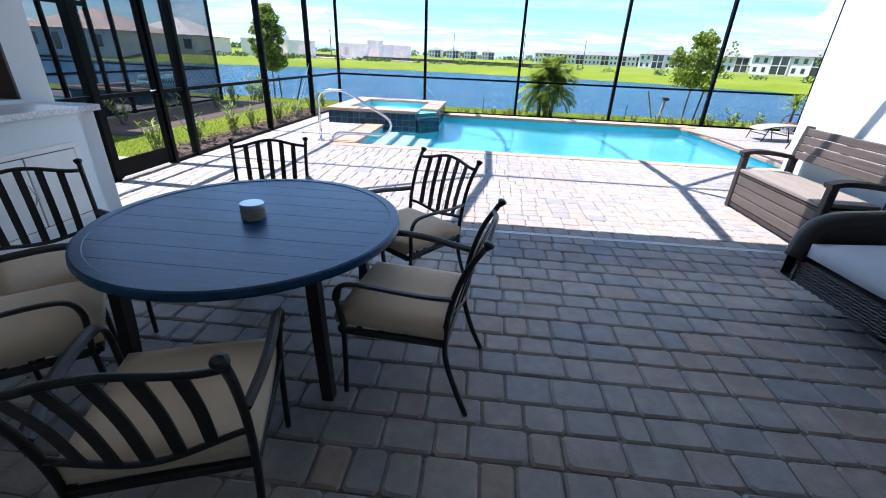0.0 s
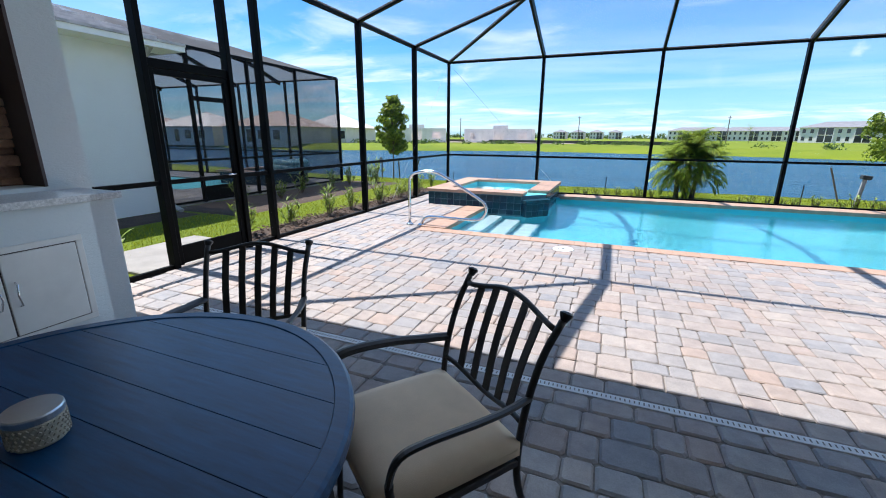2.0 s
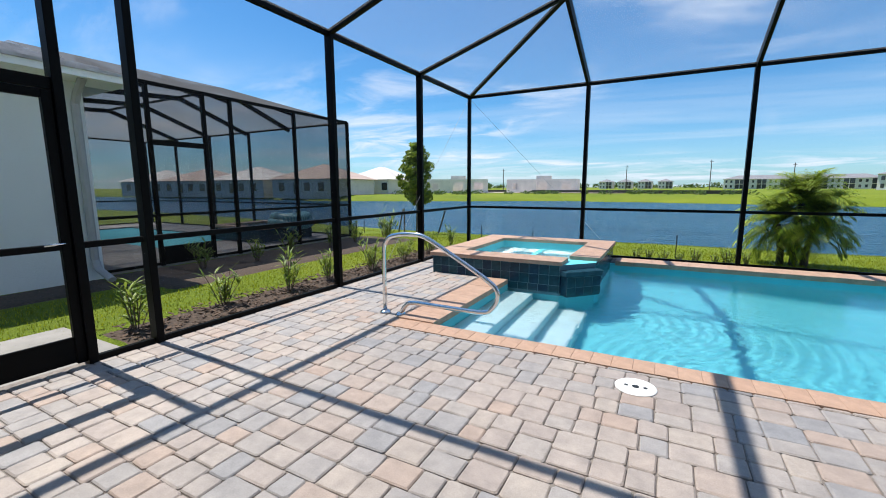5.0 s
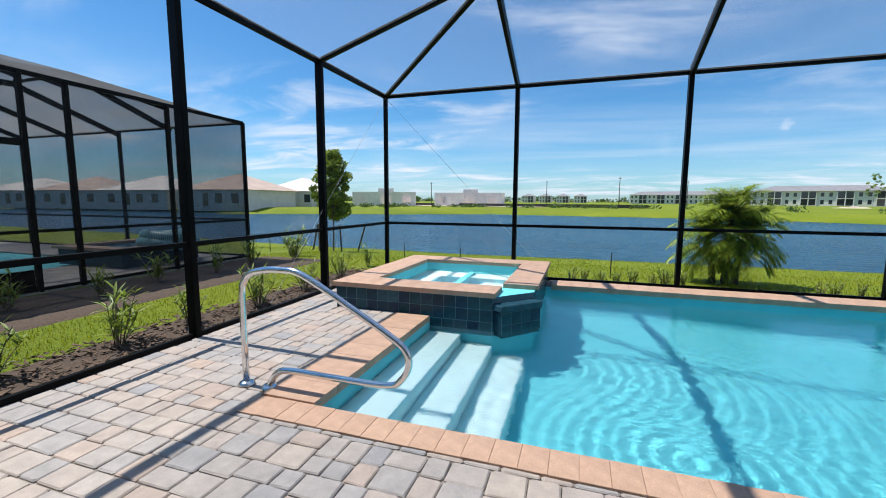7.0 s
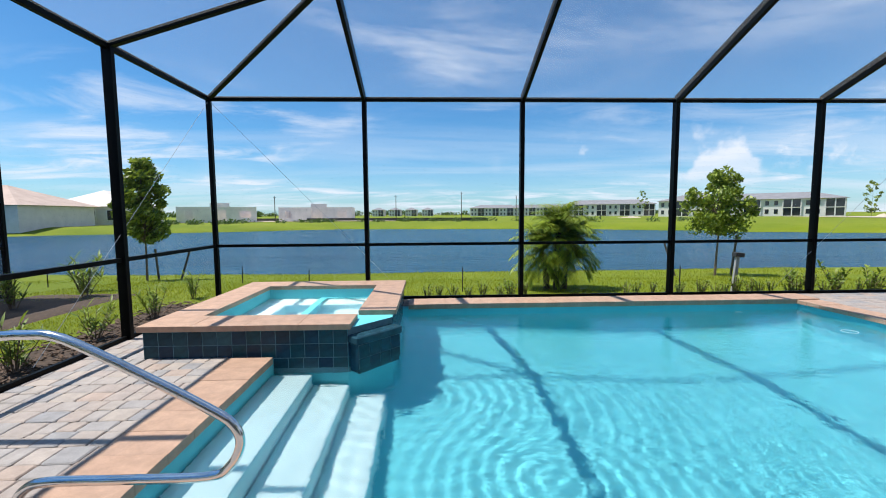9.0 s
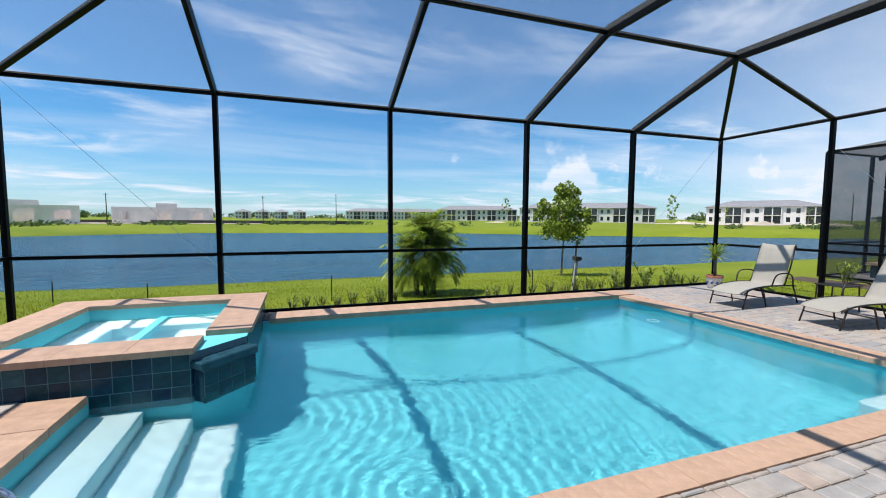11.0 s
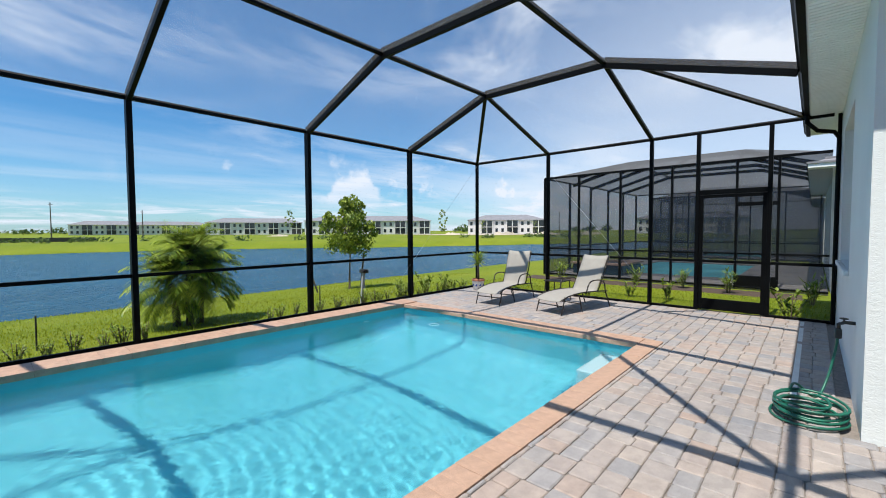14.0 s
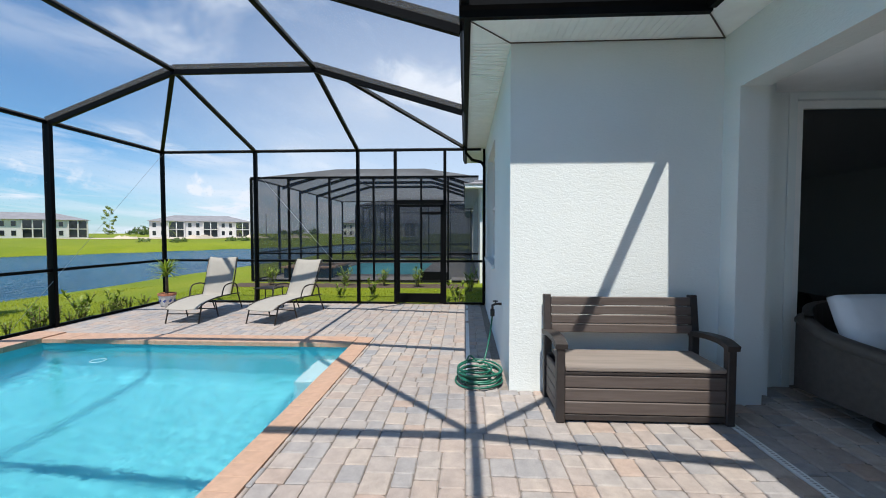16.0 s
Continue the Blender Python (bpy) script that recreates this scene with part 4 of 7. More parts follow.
solid("wall_back", (-4.3, BACK_Y - 0.2, -0.05, RIGHT_X + 0.2, BACK_Y, 3.0), M["stucco"], "white stucco back wall of the lanai", "wall")
solid("ceiling", (-4.2, BACK_Y - 0.2, 3.0, RIGHT_X + 0.2, 3.32, 3.12), M["ceiling"], "white painted lanai ceiling", "ceiling")
# room wall in dark trim brown, the room's shade put into its colour
solid("wall_inner_side", (5.2, -4, -0.05, 5.4, 3.4, 3.0), M["niche"], "room wall behind the glass, coloured dark as if unlit", "wall")

# kitchen side: wall with a stone-lined niche
NICHE = (0.9, 3.3, 1.08, 2.75)
left = thing("wall_lanai_kitchen", "white stucco wall with a stone lined niche", "wall", kind="structure")
for dims in ((-4.25, BACK_Y, -0.05, LEFT_X, NICHE[0], 3.0), (-4.25, NICHE[1], -0.05, LEFT_X, LANAI_Y, SOFFIT), (-4.25, NICHE[0], -0.05, LEFT_X, NICHE[1], NICHE[2]),
             (-4.25, NICHE[0], NICHE[3], LEFT_X, NICHE[1], SOFFIT)):
    box_obj("wall_piece", dims, M["stucco"], left)
box_obj("niche_back", (-4.25, NICHE[0], NICHE[2], -4.0, NICHE[1], NICHE[3]), M["sand"], left)
bm = bmesh.new()
box(bm, -4.0, NICHE[1] - 0.02, NICHE[2], LEFT_X + 0.004, NICHE[1], NICHE[3])
box(bm, -4.0, NICHE[0], NICHE[2], LEFT_X + 0.004, NICHE[0] + 0.02, NICHE[3])
box(bm, -4.0, NICHE[0] + 0.02, NICHE[3] - 0.02, LEFT_X + 0.004, NICHE[1] - 0.02, NICHE[3])
part("niche_trim", bm, M["niche"], left, "dark brown niche reveal")
rs = random.Random(4)
z = NICHE[2]
while z < 2.6:
    h = rs.uniform(0.05, 0.1)
    y = NICHE[1] - 0.02
    while y > 1.0:
        wd = rs.uniform(0.14, 0.38)
        y2_ = max(NICHE[0] + 0.03, y - wd)
        bm = bmesh.new()
        vs = box(bm, -4.0, y2_ + 0.003, z + 0.002, -3.94 + rs.uniform(0.0, 0.05), y - 0.003, z + h - 0.002, 0.008)
        for v in vs:
            if v.is_valid and v.co.x > -3.98:
                v.co += Vector((rs.uniform(-0.008, 0.008), 0, rs.uniform(-0.002, 0.002)))
        part("stone", bm, M["veneer"], left)
        y = y2_
    z += h

# roof slabs, soffits, gutters
solid("soffit_wing_side", (3.5, 4.0, SOFFIT, WALL_X + 0.25, 6.0, SOFFIT + 0.03), M["soffit"], "white ribbed vinyl soffit", "soffit")
solid("soffit_wing_front", (WALL_X + 0.25, 5.35, SOFFIT, 10.9, 6.0, SOFFIT + 0.03), M["soffit"], "white ribbed vinyl soffit", "soffit")
solid("soffit_lanai", (-4.7, 3.32, SOFFIT, 4.22, 3.998, SOFFIT + 0.03), M["soffit"], "white ribbed vinyl soffit", "soffit")
bm = bmesh.new()
for i in range(28):
    y = 4.02 + i * 0.07
    box(bm, 3.52, y, SOFFIT - 0.006, WALL_X, y + 0.055, SOFFIT)
for i in range(90):
    x = WALL_X + 0.02 + i * 0.07
    box(bm, x, WALL_Y, SOFFIT - 0.006, x + 0.055, 5.98, SOFFIT)
for i in range(110):
    x = -4.6 + i * 0.07
    if x < 3.44:
        box(bm, x, LANAI_Y, SOFFIT - 0.006, x + 0.055, 3.98, SOFFIT)
tagged(part("trim_soffit_ribs", bm, M["soffit"]), "raised ribs of the white soffit", "soffit", kind="structure")


# thin dark strips paint the shadow in the soffit's edge and mitre joints
bm = bmesh.new()
box(bm, WALL_X - 0.014, LANAI_Y, SOFFIT - 0.013, WALL_X - 0.001, WALL_Y, SOFFIT - 0.006)
for a, b in (((3.53, 6.0), (WALL_X, WALL_Y)), ((3.5, 3.99), (WALL_X, LANAI_Y))):
    beam(bm, (*a, SOFFIT - 0.010), (*b, SOFFIT - 0.010), 0.012, 0.006, 0)
tagged(part("trim_soffit_joint", bm, M["niche"]), "dark strips drawing the shadow gap at the soffit's edges and mitres", "soffit trim", kind="structure")


def gutter(name, a, b, out):
    """A dark K-profile gutter from a to b; out: the way it faces."""
    a, b, o = Vector(a), Vector(b), Vector(out)
    bm = bmesh.new()
    prof = [(0.0, -0.02), (0.06, -0.02), (0.075, 0.03), (0.1, 0.06), (0.1, 0.12), (0.0, 0.12)]
    r1 = [bm.verts.new(a + o * u + Vector((0, 0, v))) for u, v in prof]
    r2 = [bm.verts.new(b + o * u + Vector((0, 0, v))) for u, v in prof]
    n = len(prof)
    for i in range(n):
        bm.faces.new((r1[i], r1[(i + 1) % n], r2[(i + 1) % n], r2[i]))
    bm.faces.new(r1[::-1]), bm.faces.new(r2)
    bmesh.ops.recalc_face_normals(bm, faces=bm.faces)
    return tagged(part(name, bm, M["bronze"]), "dark bronze aluminium gutter along the eave", "gutter", kind="structure")


gutter("gutter_wing_side", (3.5, 4.0, SOFFIT), (3.5, 6.1, SOFFIT), (-1, 0, 0))
gutter("gutter_wing_front", (3.5, 6.0, SOFFIT), (10.9, 6.0, SOFFIT), (0, 1, 0))
gutter("gutter_lanai", (-4.7, 4.0, SOFFIT), (3.4, 4.0, SOFFIT), (0, 1, 0))
ds = thing("downspout", "dark bronze downspout elbow at the wing's far corner", "downspout", kind="structure")
bm = bmesh.new()
tube(bm, [(8.75, 6.03, SOFFIT + 0.02), (8.75, 6.03, 3.3), (8.75, 5.9, 3.15), (8.75, 5.7, 3.1), (8.75, 5.64, 3.0), (8.75, 5.64, 0.05)], 0.04, 8, flat=(0.08, 0.06))
part("pipe", bm, M["bronze"], ds)


def roof(name, x0, y0, x1, y1, z, rise, label, mat, kind="structure", parent=None):
    """A hipped roof over a rectangle."""
    bm = bmesh.new()
    w_, d_ = x1 - x0, y1 - y0
    k = min(w_, d_) / 2
    lo = [bm.verts.new((*p, z)) for p in ((x0, y0), (x1, y0), (x1, y1), (x0, y1))]
    if w_ >= d_:
        r = [bm.verts.new((x0 + k, (y0 + y1) / 2, z + rise)), bm.verts.new((x1 - k + 0.01, (y0 + y1) / 2, z + rise))]
        fs = ((lo[0], lo[1], r[1], r[0]), (lo[1], lo[2], r[1]), (lo[2], lo[3], r[0], r[1]), (lo[3], lo[0], r[0]))
    else:
        r = [bm.verts.new(((x0 + x1) / 2, y0 + k, z + rise)), bm.verts.new(((x0 + x1) / 2, y1 - k + 0.01, z + rise))]
        fs = ((lo[0], lo[1], r[0]), (lo[1], lo[2], r[1], r[0]), (lo[2], lo[3], r[1]), (lo[3], lo[0], r[0], r[1]))
    for f in fs:
        bm.faces.new(f)
    bm.faces.new(lo[::-1])
    ob = part(name, bm, mat, parent)
    return tagged(ob, label, "roof", kind=kind) if parent is None else ob


roof("roof_wing", 3.52, -9, 10.9, 5.98, SOFFIT + 0.06, 1.9, "grey concrete tile roof of the wing", M["roof_tile"])
roof("roof_lanai", -4.7, -9, 3.5, 3.98, SOFFIT + 0.06, 1.9, "grey concrete tile roof over the lanai", M["roof_tile"])

# trench drain along the lanai edge
tr = thing("trench_drain", "narrow white slotted drain channel set in the pavers", "drain", kind="structure")
bm = bmesh.new()
box(bm, -3.15, 3.81, -0.03, 3.95, 3.87, 0.001, 0.002)
part("channel", bm, M["drain"], tr)
# solid brown bars on the channel paint the shade in its slots
bm = bmesh.new()
for i in range(280):
    x = -3.14 + i * 0.0253
    box(bm, x, 3.828, 0.0, x + 0.007, 3.852, 0.0025)
tagged(part("slots", bm, M["sand"], tr, "raised brown bars standing for the shaded drain slots"), kind="stuff")
tr2 = thing("trench_drain", "narrow white slotted drain channel set in the pavers", "drain", kind="structure")
bm = bmesh.new()
box(bm, 4.3, 5.98, -0.03, 8.9, 6.03, 0.001, 0.002)
part("channel", bm, M["drain"], tr2)

# ---- lanai: outdoor kitchen ----
bar = thing("kitchen_counter", "white stucco outdoor kitchen counter with granite top and double doors", "counter")
bm = bmesh.new()
box(bm, LEFT_X + 0.003, -0.6, -0.02, -3.18, 3.46, 1.0, 0.012, seg=2)
part("body", bm, M["stucco"], bar)
bm = bmesh.new()
box(bm, LEFT_X + 0.003, -0.63, 1.0, -3.14, 3.5, 1.05, 0.008, seg=2)
part("countertop", bm, M["counter"], bar, "pale speckled granite slab")
bm = bmesh.new()
for dims in ((2.28, 0.15, 3.2, 0.19), (2.28, 0.74, 3.2, 0.78), (2.28, 0.19, 2.32, 0.74), (3.16, 0.19, 3.2, 0.74)):
    box(bm, -3.18, dims[0], dims[1], -3.165, dims[2], dims[3], 0.003)
part("door_frame", bm, M["cabinet"], bar)
# dark plate behind the doors paints the shade in the gap round them
box_obj("door_gap", (-3.18, 2.3, 0.17, -3.172, 3.18, 0.76), M["niche"], bar, "dark plate standing for the shaded gap round the doors")
for y0, y1, hy in ((2.327, 2.735, 2.69), (2.745, 3.153, 2.79)):
    bm = bmesh.new()
    box(bm, -3.178, y0, 0.197, -3.160, y1, 0.733, 0.006, seg=2)
    d = part("door", bm, M["cabinet"], bar, "off-white cabinet door")
    bm = bmesh.new()
    s = 1 if hy < 2.74 else -1
    tube(bm, [(-3.158, hy, 0.39), (-3.13, hy, 0.40), (-3.118, hy + s * 0.012, 0.47), (-3.13, hy, 0.54), (-3.158, hy, 0.55)], 0.006, 8)
    part("handle", bm, M["steel"], d, "bowed steel pull handle", smooth=True)


# ---- lanai: round table and six chairs ----
TC = (-0.96, 1.95)
table = thing("dining_table", "round dark slatted aluminium dining table", "table", Matrix.Translation((*TC, 0)))
R_T = 0.755
n = 9
for i in range(n):
    y0, y1 = -R_T + 0.0525 + i * (2 * (R_T - 0.0525)) / n, -R_T + 0.0525 + (i + 1) * (2 * (R_T - 0.0525)) / n
    a, b = y0 + 0.0015, y1 - 0.0015
    r = R_T - 0.0512
    arc_r = [(math.sqrt(max(0.0, r * r - t * t)), t) for t in np.linspace(a, b, 6)]
    poly = arc_r + [(-x, y) for x, y in arc_r[::-1]]
    bm = bmesh.new()
    hi = [bm.verts.new((x, y, 0.738)) for x, y in poly]
    lo = [bm.verts.new((x, y, 0.722)) for x, y in poly]
    bm.faces.new(hi)
    bm.faces.new(lo[::-1])
    for k in range(len(poly)):
        j = (k + 1) % len(poly)
        bm.faces.new((lo[k], lo[j], hi[j], hi[k]))
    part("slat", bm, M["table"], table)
bm = bmesh.new()
prof = [(R_T - 0.055, 0.70), (R_T, 0.70), (R_T + 0.004, 0.715), (R_T, 0.736), (R_T - 0.01, 0.742), (R_T - 0.05, 0.742), (R_T - 0.055, 0.736)]
rings = []
for k in range(64):
    a = 2 * math.pi * k / 64
    rings.append([bm.verts.new((r * math.cos(a), r * math.sin(a), z)) for r, z in prof])
for k in range(64):
    for j in range(len(prof)):
        bm.faces.new((rings[k][j], rings[(k + 1) % 64][j], rings[(k + 1) % 64][(j + 1) % len(prof)], rings[k][(j + 1) % len(prof)]))
bmesh.ops.recalc_face_normals(bm, faces=bm.faces)
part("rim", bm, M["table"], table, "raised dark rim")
bm = bmesh.new()
for k in range(4):
    a = radians(-41 + 90 * k)
    beam(bm, (0, 0, 0.69), (0.62 * math.cos(a), 0.62 * math.sin(a), 0.69), 0.04, 0.03)
lathe(bm, [(0.56, 0.66), (0.6, 0.66), (0.6, 0.70), (0.56, 0.70)], 40)
part("apron", bm, M["iron"], table)
for k in range(4):
    a = radians(-41 + 90 * k)
    bm = bmesh.new()
    c, s = math.cos(a), math.sin(a)
    tube(bm, [(0.62 * c, 0.62 * s, 0.70), (0.64 * c, 0.64 * s, 0.35), (0.67 * c, 0.67 * s, 0.0)], 0.03, 4, flat=(0.055, 0.055))
    part("leg", bm, M["iron"], table)

pot = thing("candle_tin", "small round embossed cream tin with a silver lid", "tin", Matrix.Translation((TC[0] + 0.0, TC[1], 0.738)))
bm = bmesh.new()
lathe(bm, [(0.052, 0.0), (0.056, 0.006), (0.057, 0.06), (0.055, 0.066)], 32)
for k in range(28):
    for r in range(5):
        a = 2 * math.pi * (k + 0.5 * (r % 2)) / 28
        box(bm, -0.003, -0.003, -0.003, 0.003, 0.003, 0.003, 0, Matrix.Translation((0.0575 * math.cos(a), 0.0575 * math.sin(a), 0.012 + r * 0.011)) @ Matrix.Rotation(a, 4, "Z") @ Matrix.Rotation(radians(45), 4, "X"))
part("body", bm, M["tin"], pot)
bm = bmesh.new()
lathe(bm, [(0.058, 0.066), (0.0595, 0.068), (0.0595, 0.082), (0.057, 0.086), (0.02, 0.087)], 32)
part("lid", bm, M["silver"], pot, "flat silver lid", smooth=False)


def dining_chair(at):
    """Faces +y, with its origin on the floor under the seat."""
    ch = thing("dining_chair", "black cast aluminium dining chair with beige seat cushion", "chair", at, "chairs round the table")
    W = 0.27
    bm = bmesh.new()
    seat_pts = [(-W, 0.25, 0.385), (W, 0.25, 0.385), (W - 0.02, -0.24, 0.385), (-W + 0.02, -0.24, 0.385)]
    for a, b in zip(seat_pts, seat_pts[1:] + seat_pts[:1]):
        beam(bm, a, b, 0.025, 0.03)
    for k in range(4):
        y = -0.16 + k * 0.11
        beam(bm, (-W + 0.01, y, 0.385), (W - 0.01, y, 0.385), 0.03, 0.01)
    part("seat_frame", bm, M["iron"], ch)
    bm = bmesh.new()
    soft_box(bm, 0.54, 0.52, 0.1, 0.018, 8, Matrix.Translation((0, 0.015, 0.396)))
    part("seat_cushion", bm, M["cushion"], ch, "beige piped seat cushion", smooth=True)
    bm = bmesh.new()
    tube(bm, [(x * 0.262, 0.015 + y * 0.252, 0.447) for x, y in ((-1, -0.96), (-0.96, -1), (0.96, -1), (1, -0.96), (1, 0.96), (0.96, 1), (-0.96, 1), (-1, 0.96))], 0.006, 6, close=True)
    part("piping", bm, M["cushion"], ch)
    # back: two posts with finials, wavy rails, five flat slats
    for s in (-1, 1):
        bm = bmesh.new()
        pts = curve([(s * (W - 0.01), -0.36, 0.0), (s * (W - 0.02), -0.30, 0.14), (s * (W - 0.02), -0.245, 0.33), (s * (W - 0.015), -0.255, 0.55), (s * (W - 0.01), -0.31, 0.75), (s * W, -0.385, 0.885)], 4)
        tube(bm, pts, 0.0135, 8)
        part("back_post", bm, M["iron"], ch, smooth=True)
        bm = bmesh.new()
        lathe(bm, [(0.011, 0.0), (0.014, 0.006), (0.022, 0.022), (0.022, 0.03), (0.012, 0.036)], 14, Matrix.Translation((s * W, -0.388, 0.88)) @ Matrix.Rotation(radians(25), 4, "X"))
        part("finial", bm, M["iron"], ch)
        bm = bmesh.new()
        pts = curve([(s * (W - 0.01), 0.245, 0.0), (s * (W - 0.005), 0.235, 0.2), (s * (W + 0.005), 0.23, 0.42), (s * (W + 0.02), 0.245, 0.56), (s * (W + 0.025), 0.215, 0.635), (s * (W + 0.028), 0.13, 0.652), (s * (W + 0.026), -0.02, 0.645), (s * (W + 0.01), -0.15, 0.632), (s * (W - 0.012), -0.265, 0.625)], 4)
        tube(bm, pts[:13], 0.0125, 8)
        part("front_leg", bm, M["iron"], ch, smooth=True)
        bm = bmesh.new()
        tube(bm, pts[12:], 0.014, 8, flat=(0.04, 0.02))
        part("armrest", bm, M["iron"], ch)
    wave = lambda u, z, amp, yy: Vector((u * (W - 0.015), yy - 0.03 * (1 - u * u), z + amp * math.cos(u * math.pi)))
    bm = bmesh.new()
    tube(bm, [wave(u, 0.875, 0.022, -0.365) for u in np.linspace(-1, 1, 17)], 0.011, 8)
    part("top_rail", bm, M["iron"], ch, smooth=True)
    bm = bmesh.new()
    tube(bm, [wave(u, 0.515, -0.018, -0.252) for u in np.linspace(-1, 1, 17)], 0.011, 8)
    part("bottom_rail", bm, M["iron"], ch, smooth=True)
    for k in range(5):
        u = -0.68 + 0.34 * k
        a, b = wave(u * 0.92, 0.515, -0.018, -0.252), wave(u, 0.875, 0.022, -0.365)
        mid = (a + b) / 2 + Vector((0, 0.012, 0))
        bm = bmesh.new()
        tube(bm, curve([a, mid, b], 5), 0.01, 4, flat=(0.034, 0.007))
        part("slat", bm, M["iron"], ch)
    return ch


def chair_pose(x, y, fx, fy):
    """A chair at (x, y) that faces along (fx, fy)."""
    return Matrix.Translation((x, y, 0)) @ Matrix.Rotation(math.atan2(fy, fx) - math.pi / 2, 4, "Z")


chair = dining_chair(chair_pose(-0.11, 1.79, -0.99, 0.12))
for p in ((-0.27, 2.68, -0.61, -0.79), (-1.305, 2.80, 0.40, -0.916), (-1.98, 1.78, 0.83, -0.55), (-1.68, 1.30, 0.75, 0.66), (-0.74, 1.0, -0.335, 0.94)):
    copy_thing(chair, chair_pose(*p))


# ---- lanai: swivel lounge chair ----
lc = thing("lounge_chair", "dark wicker swivel lounge chair with pale grey cushions", "armchair", pose(3.12, 2.5, 0, 0, 0, 6))
bm = bmesh.new()
lathe(bm, [(0.30, 0.0), (0.31, 0.012), (0.29, 0.03), (0.08, 0.045), (0.05, 0.06), (0.05, 0.16), (0.2, 0.18), (0.2, 0.2)], 32)
part("swivel_base", bm, M["black_plastic"], lc, "round black swivel base")
bm = bmesh.new()
box(bm, -0.6, -0.42, 0.19, 0.5, 0.42, 0.36, 0.03, seg=2)
part("seat_base", bm, M["wicker"], lc)
for s in (-1, 1):
    bm = bmesh.new()
    pts = curve([(-0.62, s * 0.47, 0.36), (-0.58, s * 0.48, 0.52), (-0.46, s * 0.48, 0.62), (-0.1, s * 0.48, 0.65), (0.35, s * 0.48, 0.70), (0.62, s * 0.46, 0.82)], 4)
    for a, b in zip(pts, pts[1:]):
        hs = [bm.verts.new((a.x, a.y - 0.055, 0.2)), bm.verts.new((b.x, b.y - 0.055, 0.2)), bm.verts.new((b.x, b.y - 0.055, b.z)), bm.verts.new((a.x, a.y - 0.055, a.z))]
        ks = [bm.verts.new((v.co.x, v.co.y + 0.11, v.co.z)) for v in hs]
        bm.faces.new(hs), bm.faces.new(ks[::-1]), bm.faces.new((hs[3], hs[2], ks[2], ks[3])), bm.faces.new((hs[1], hs[0], ks[0], ks[1]))
    bmesh.ops.remove_doubles(bm, verts=bm.verts, dist=0.0005)
    part("arm", bm, M["wicker"], lc)
    bm = bmesh.new()
    tube(bm, pts, 0.065, 10)
    part("arm_roll", bm, M["wicker"], lc, smooth=True)
bm = bmesh.new()
for k in range(11):
    a0 = radians(-60 + 120 * k / 11)
    a1 = radians(-60 + 120 * (k + 1) / 11)
    f = lambda a, r, z: (0.22 + r * math.cos(a), 0.55 / 0.52 * r * math.sin(a) * 0.95, z)
    top0, top1 = 0.84 + 0.1 * math.cos(a0 * 1.3), 0.84 + 0.1 * math.cos(a1 * 1.3)
    v = [bm.verts.new(p) for p in (f(a0, 0.46, 0.2), f(a1, 0.46, 0.2), f(a1, 0.54, top1), f(a0, 0.54, top0), f(a0, 0.53, 0.2), f(a1, 0.53, 0.2), f(a1, 0.61, top1), f(a0, 0.61, top0))]
    for q in ((3, 2, 1, 0), (4, 5, 6, 7), (2, 3, 7, 6), (0, 1, 5, 4)):
        bm.faces.new([v[i] for i in q])
bmesh.ops.remove_doubles(bm, verts=bm.verts, dist=0.0005)
part("backrest", bm, M["wicker"], lc)
# woven strands on the front panel
bm = bmesh.new()
for r in range(8):
    z = 0.2 + r * 0.02
    pts = [(-0.605 - 0.008 * math.sin(k * math.pi / 1.0 + r * math.pi), -0.45 + k * 0.03, z + 0.006 * math.cos(k * math.pi + r)) for k in range(31)]
    tube(bm, pts, 0.009, 5)
part("weave", bm, M["wicker"], lc)
bm = bmesh.new()
soft_box(bm, 1.12, 0.8, 0.17, 0.03, 8, Matrix.Translation((-0.06, 0, 0.36)))
part("seat_cushion", bm, M["grey_cushion"], lc, "pale grey seat cushion", smooth=True)
bm = bmesh.new()
soft_box(bm, 0.5, 0.72, 0.17, 0.05, 8, Matrix.Translation((0.37, 0, 0.81)) @ Matrix.Rotation(radians(-66), 4, "Y") @ Matrix.Translation((0, 0, -0.08)))
part("back_cushion", bm, M["grey_cushion"], lc, "plump pale grey back cushion", smooth=True)

# ---- storage bench against the wing wall ----
sb = thing("storage_bench", "brown resin storage bench with slatted back and lid", "bench", Matrix.Translation((3.26, 3.845, 0)))
BW_, BD = 1.44, 0.62           # along y, along x
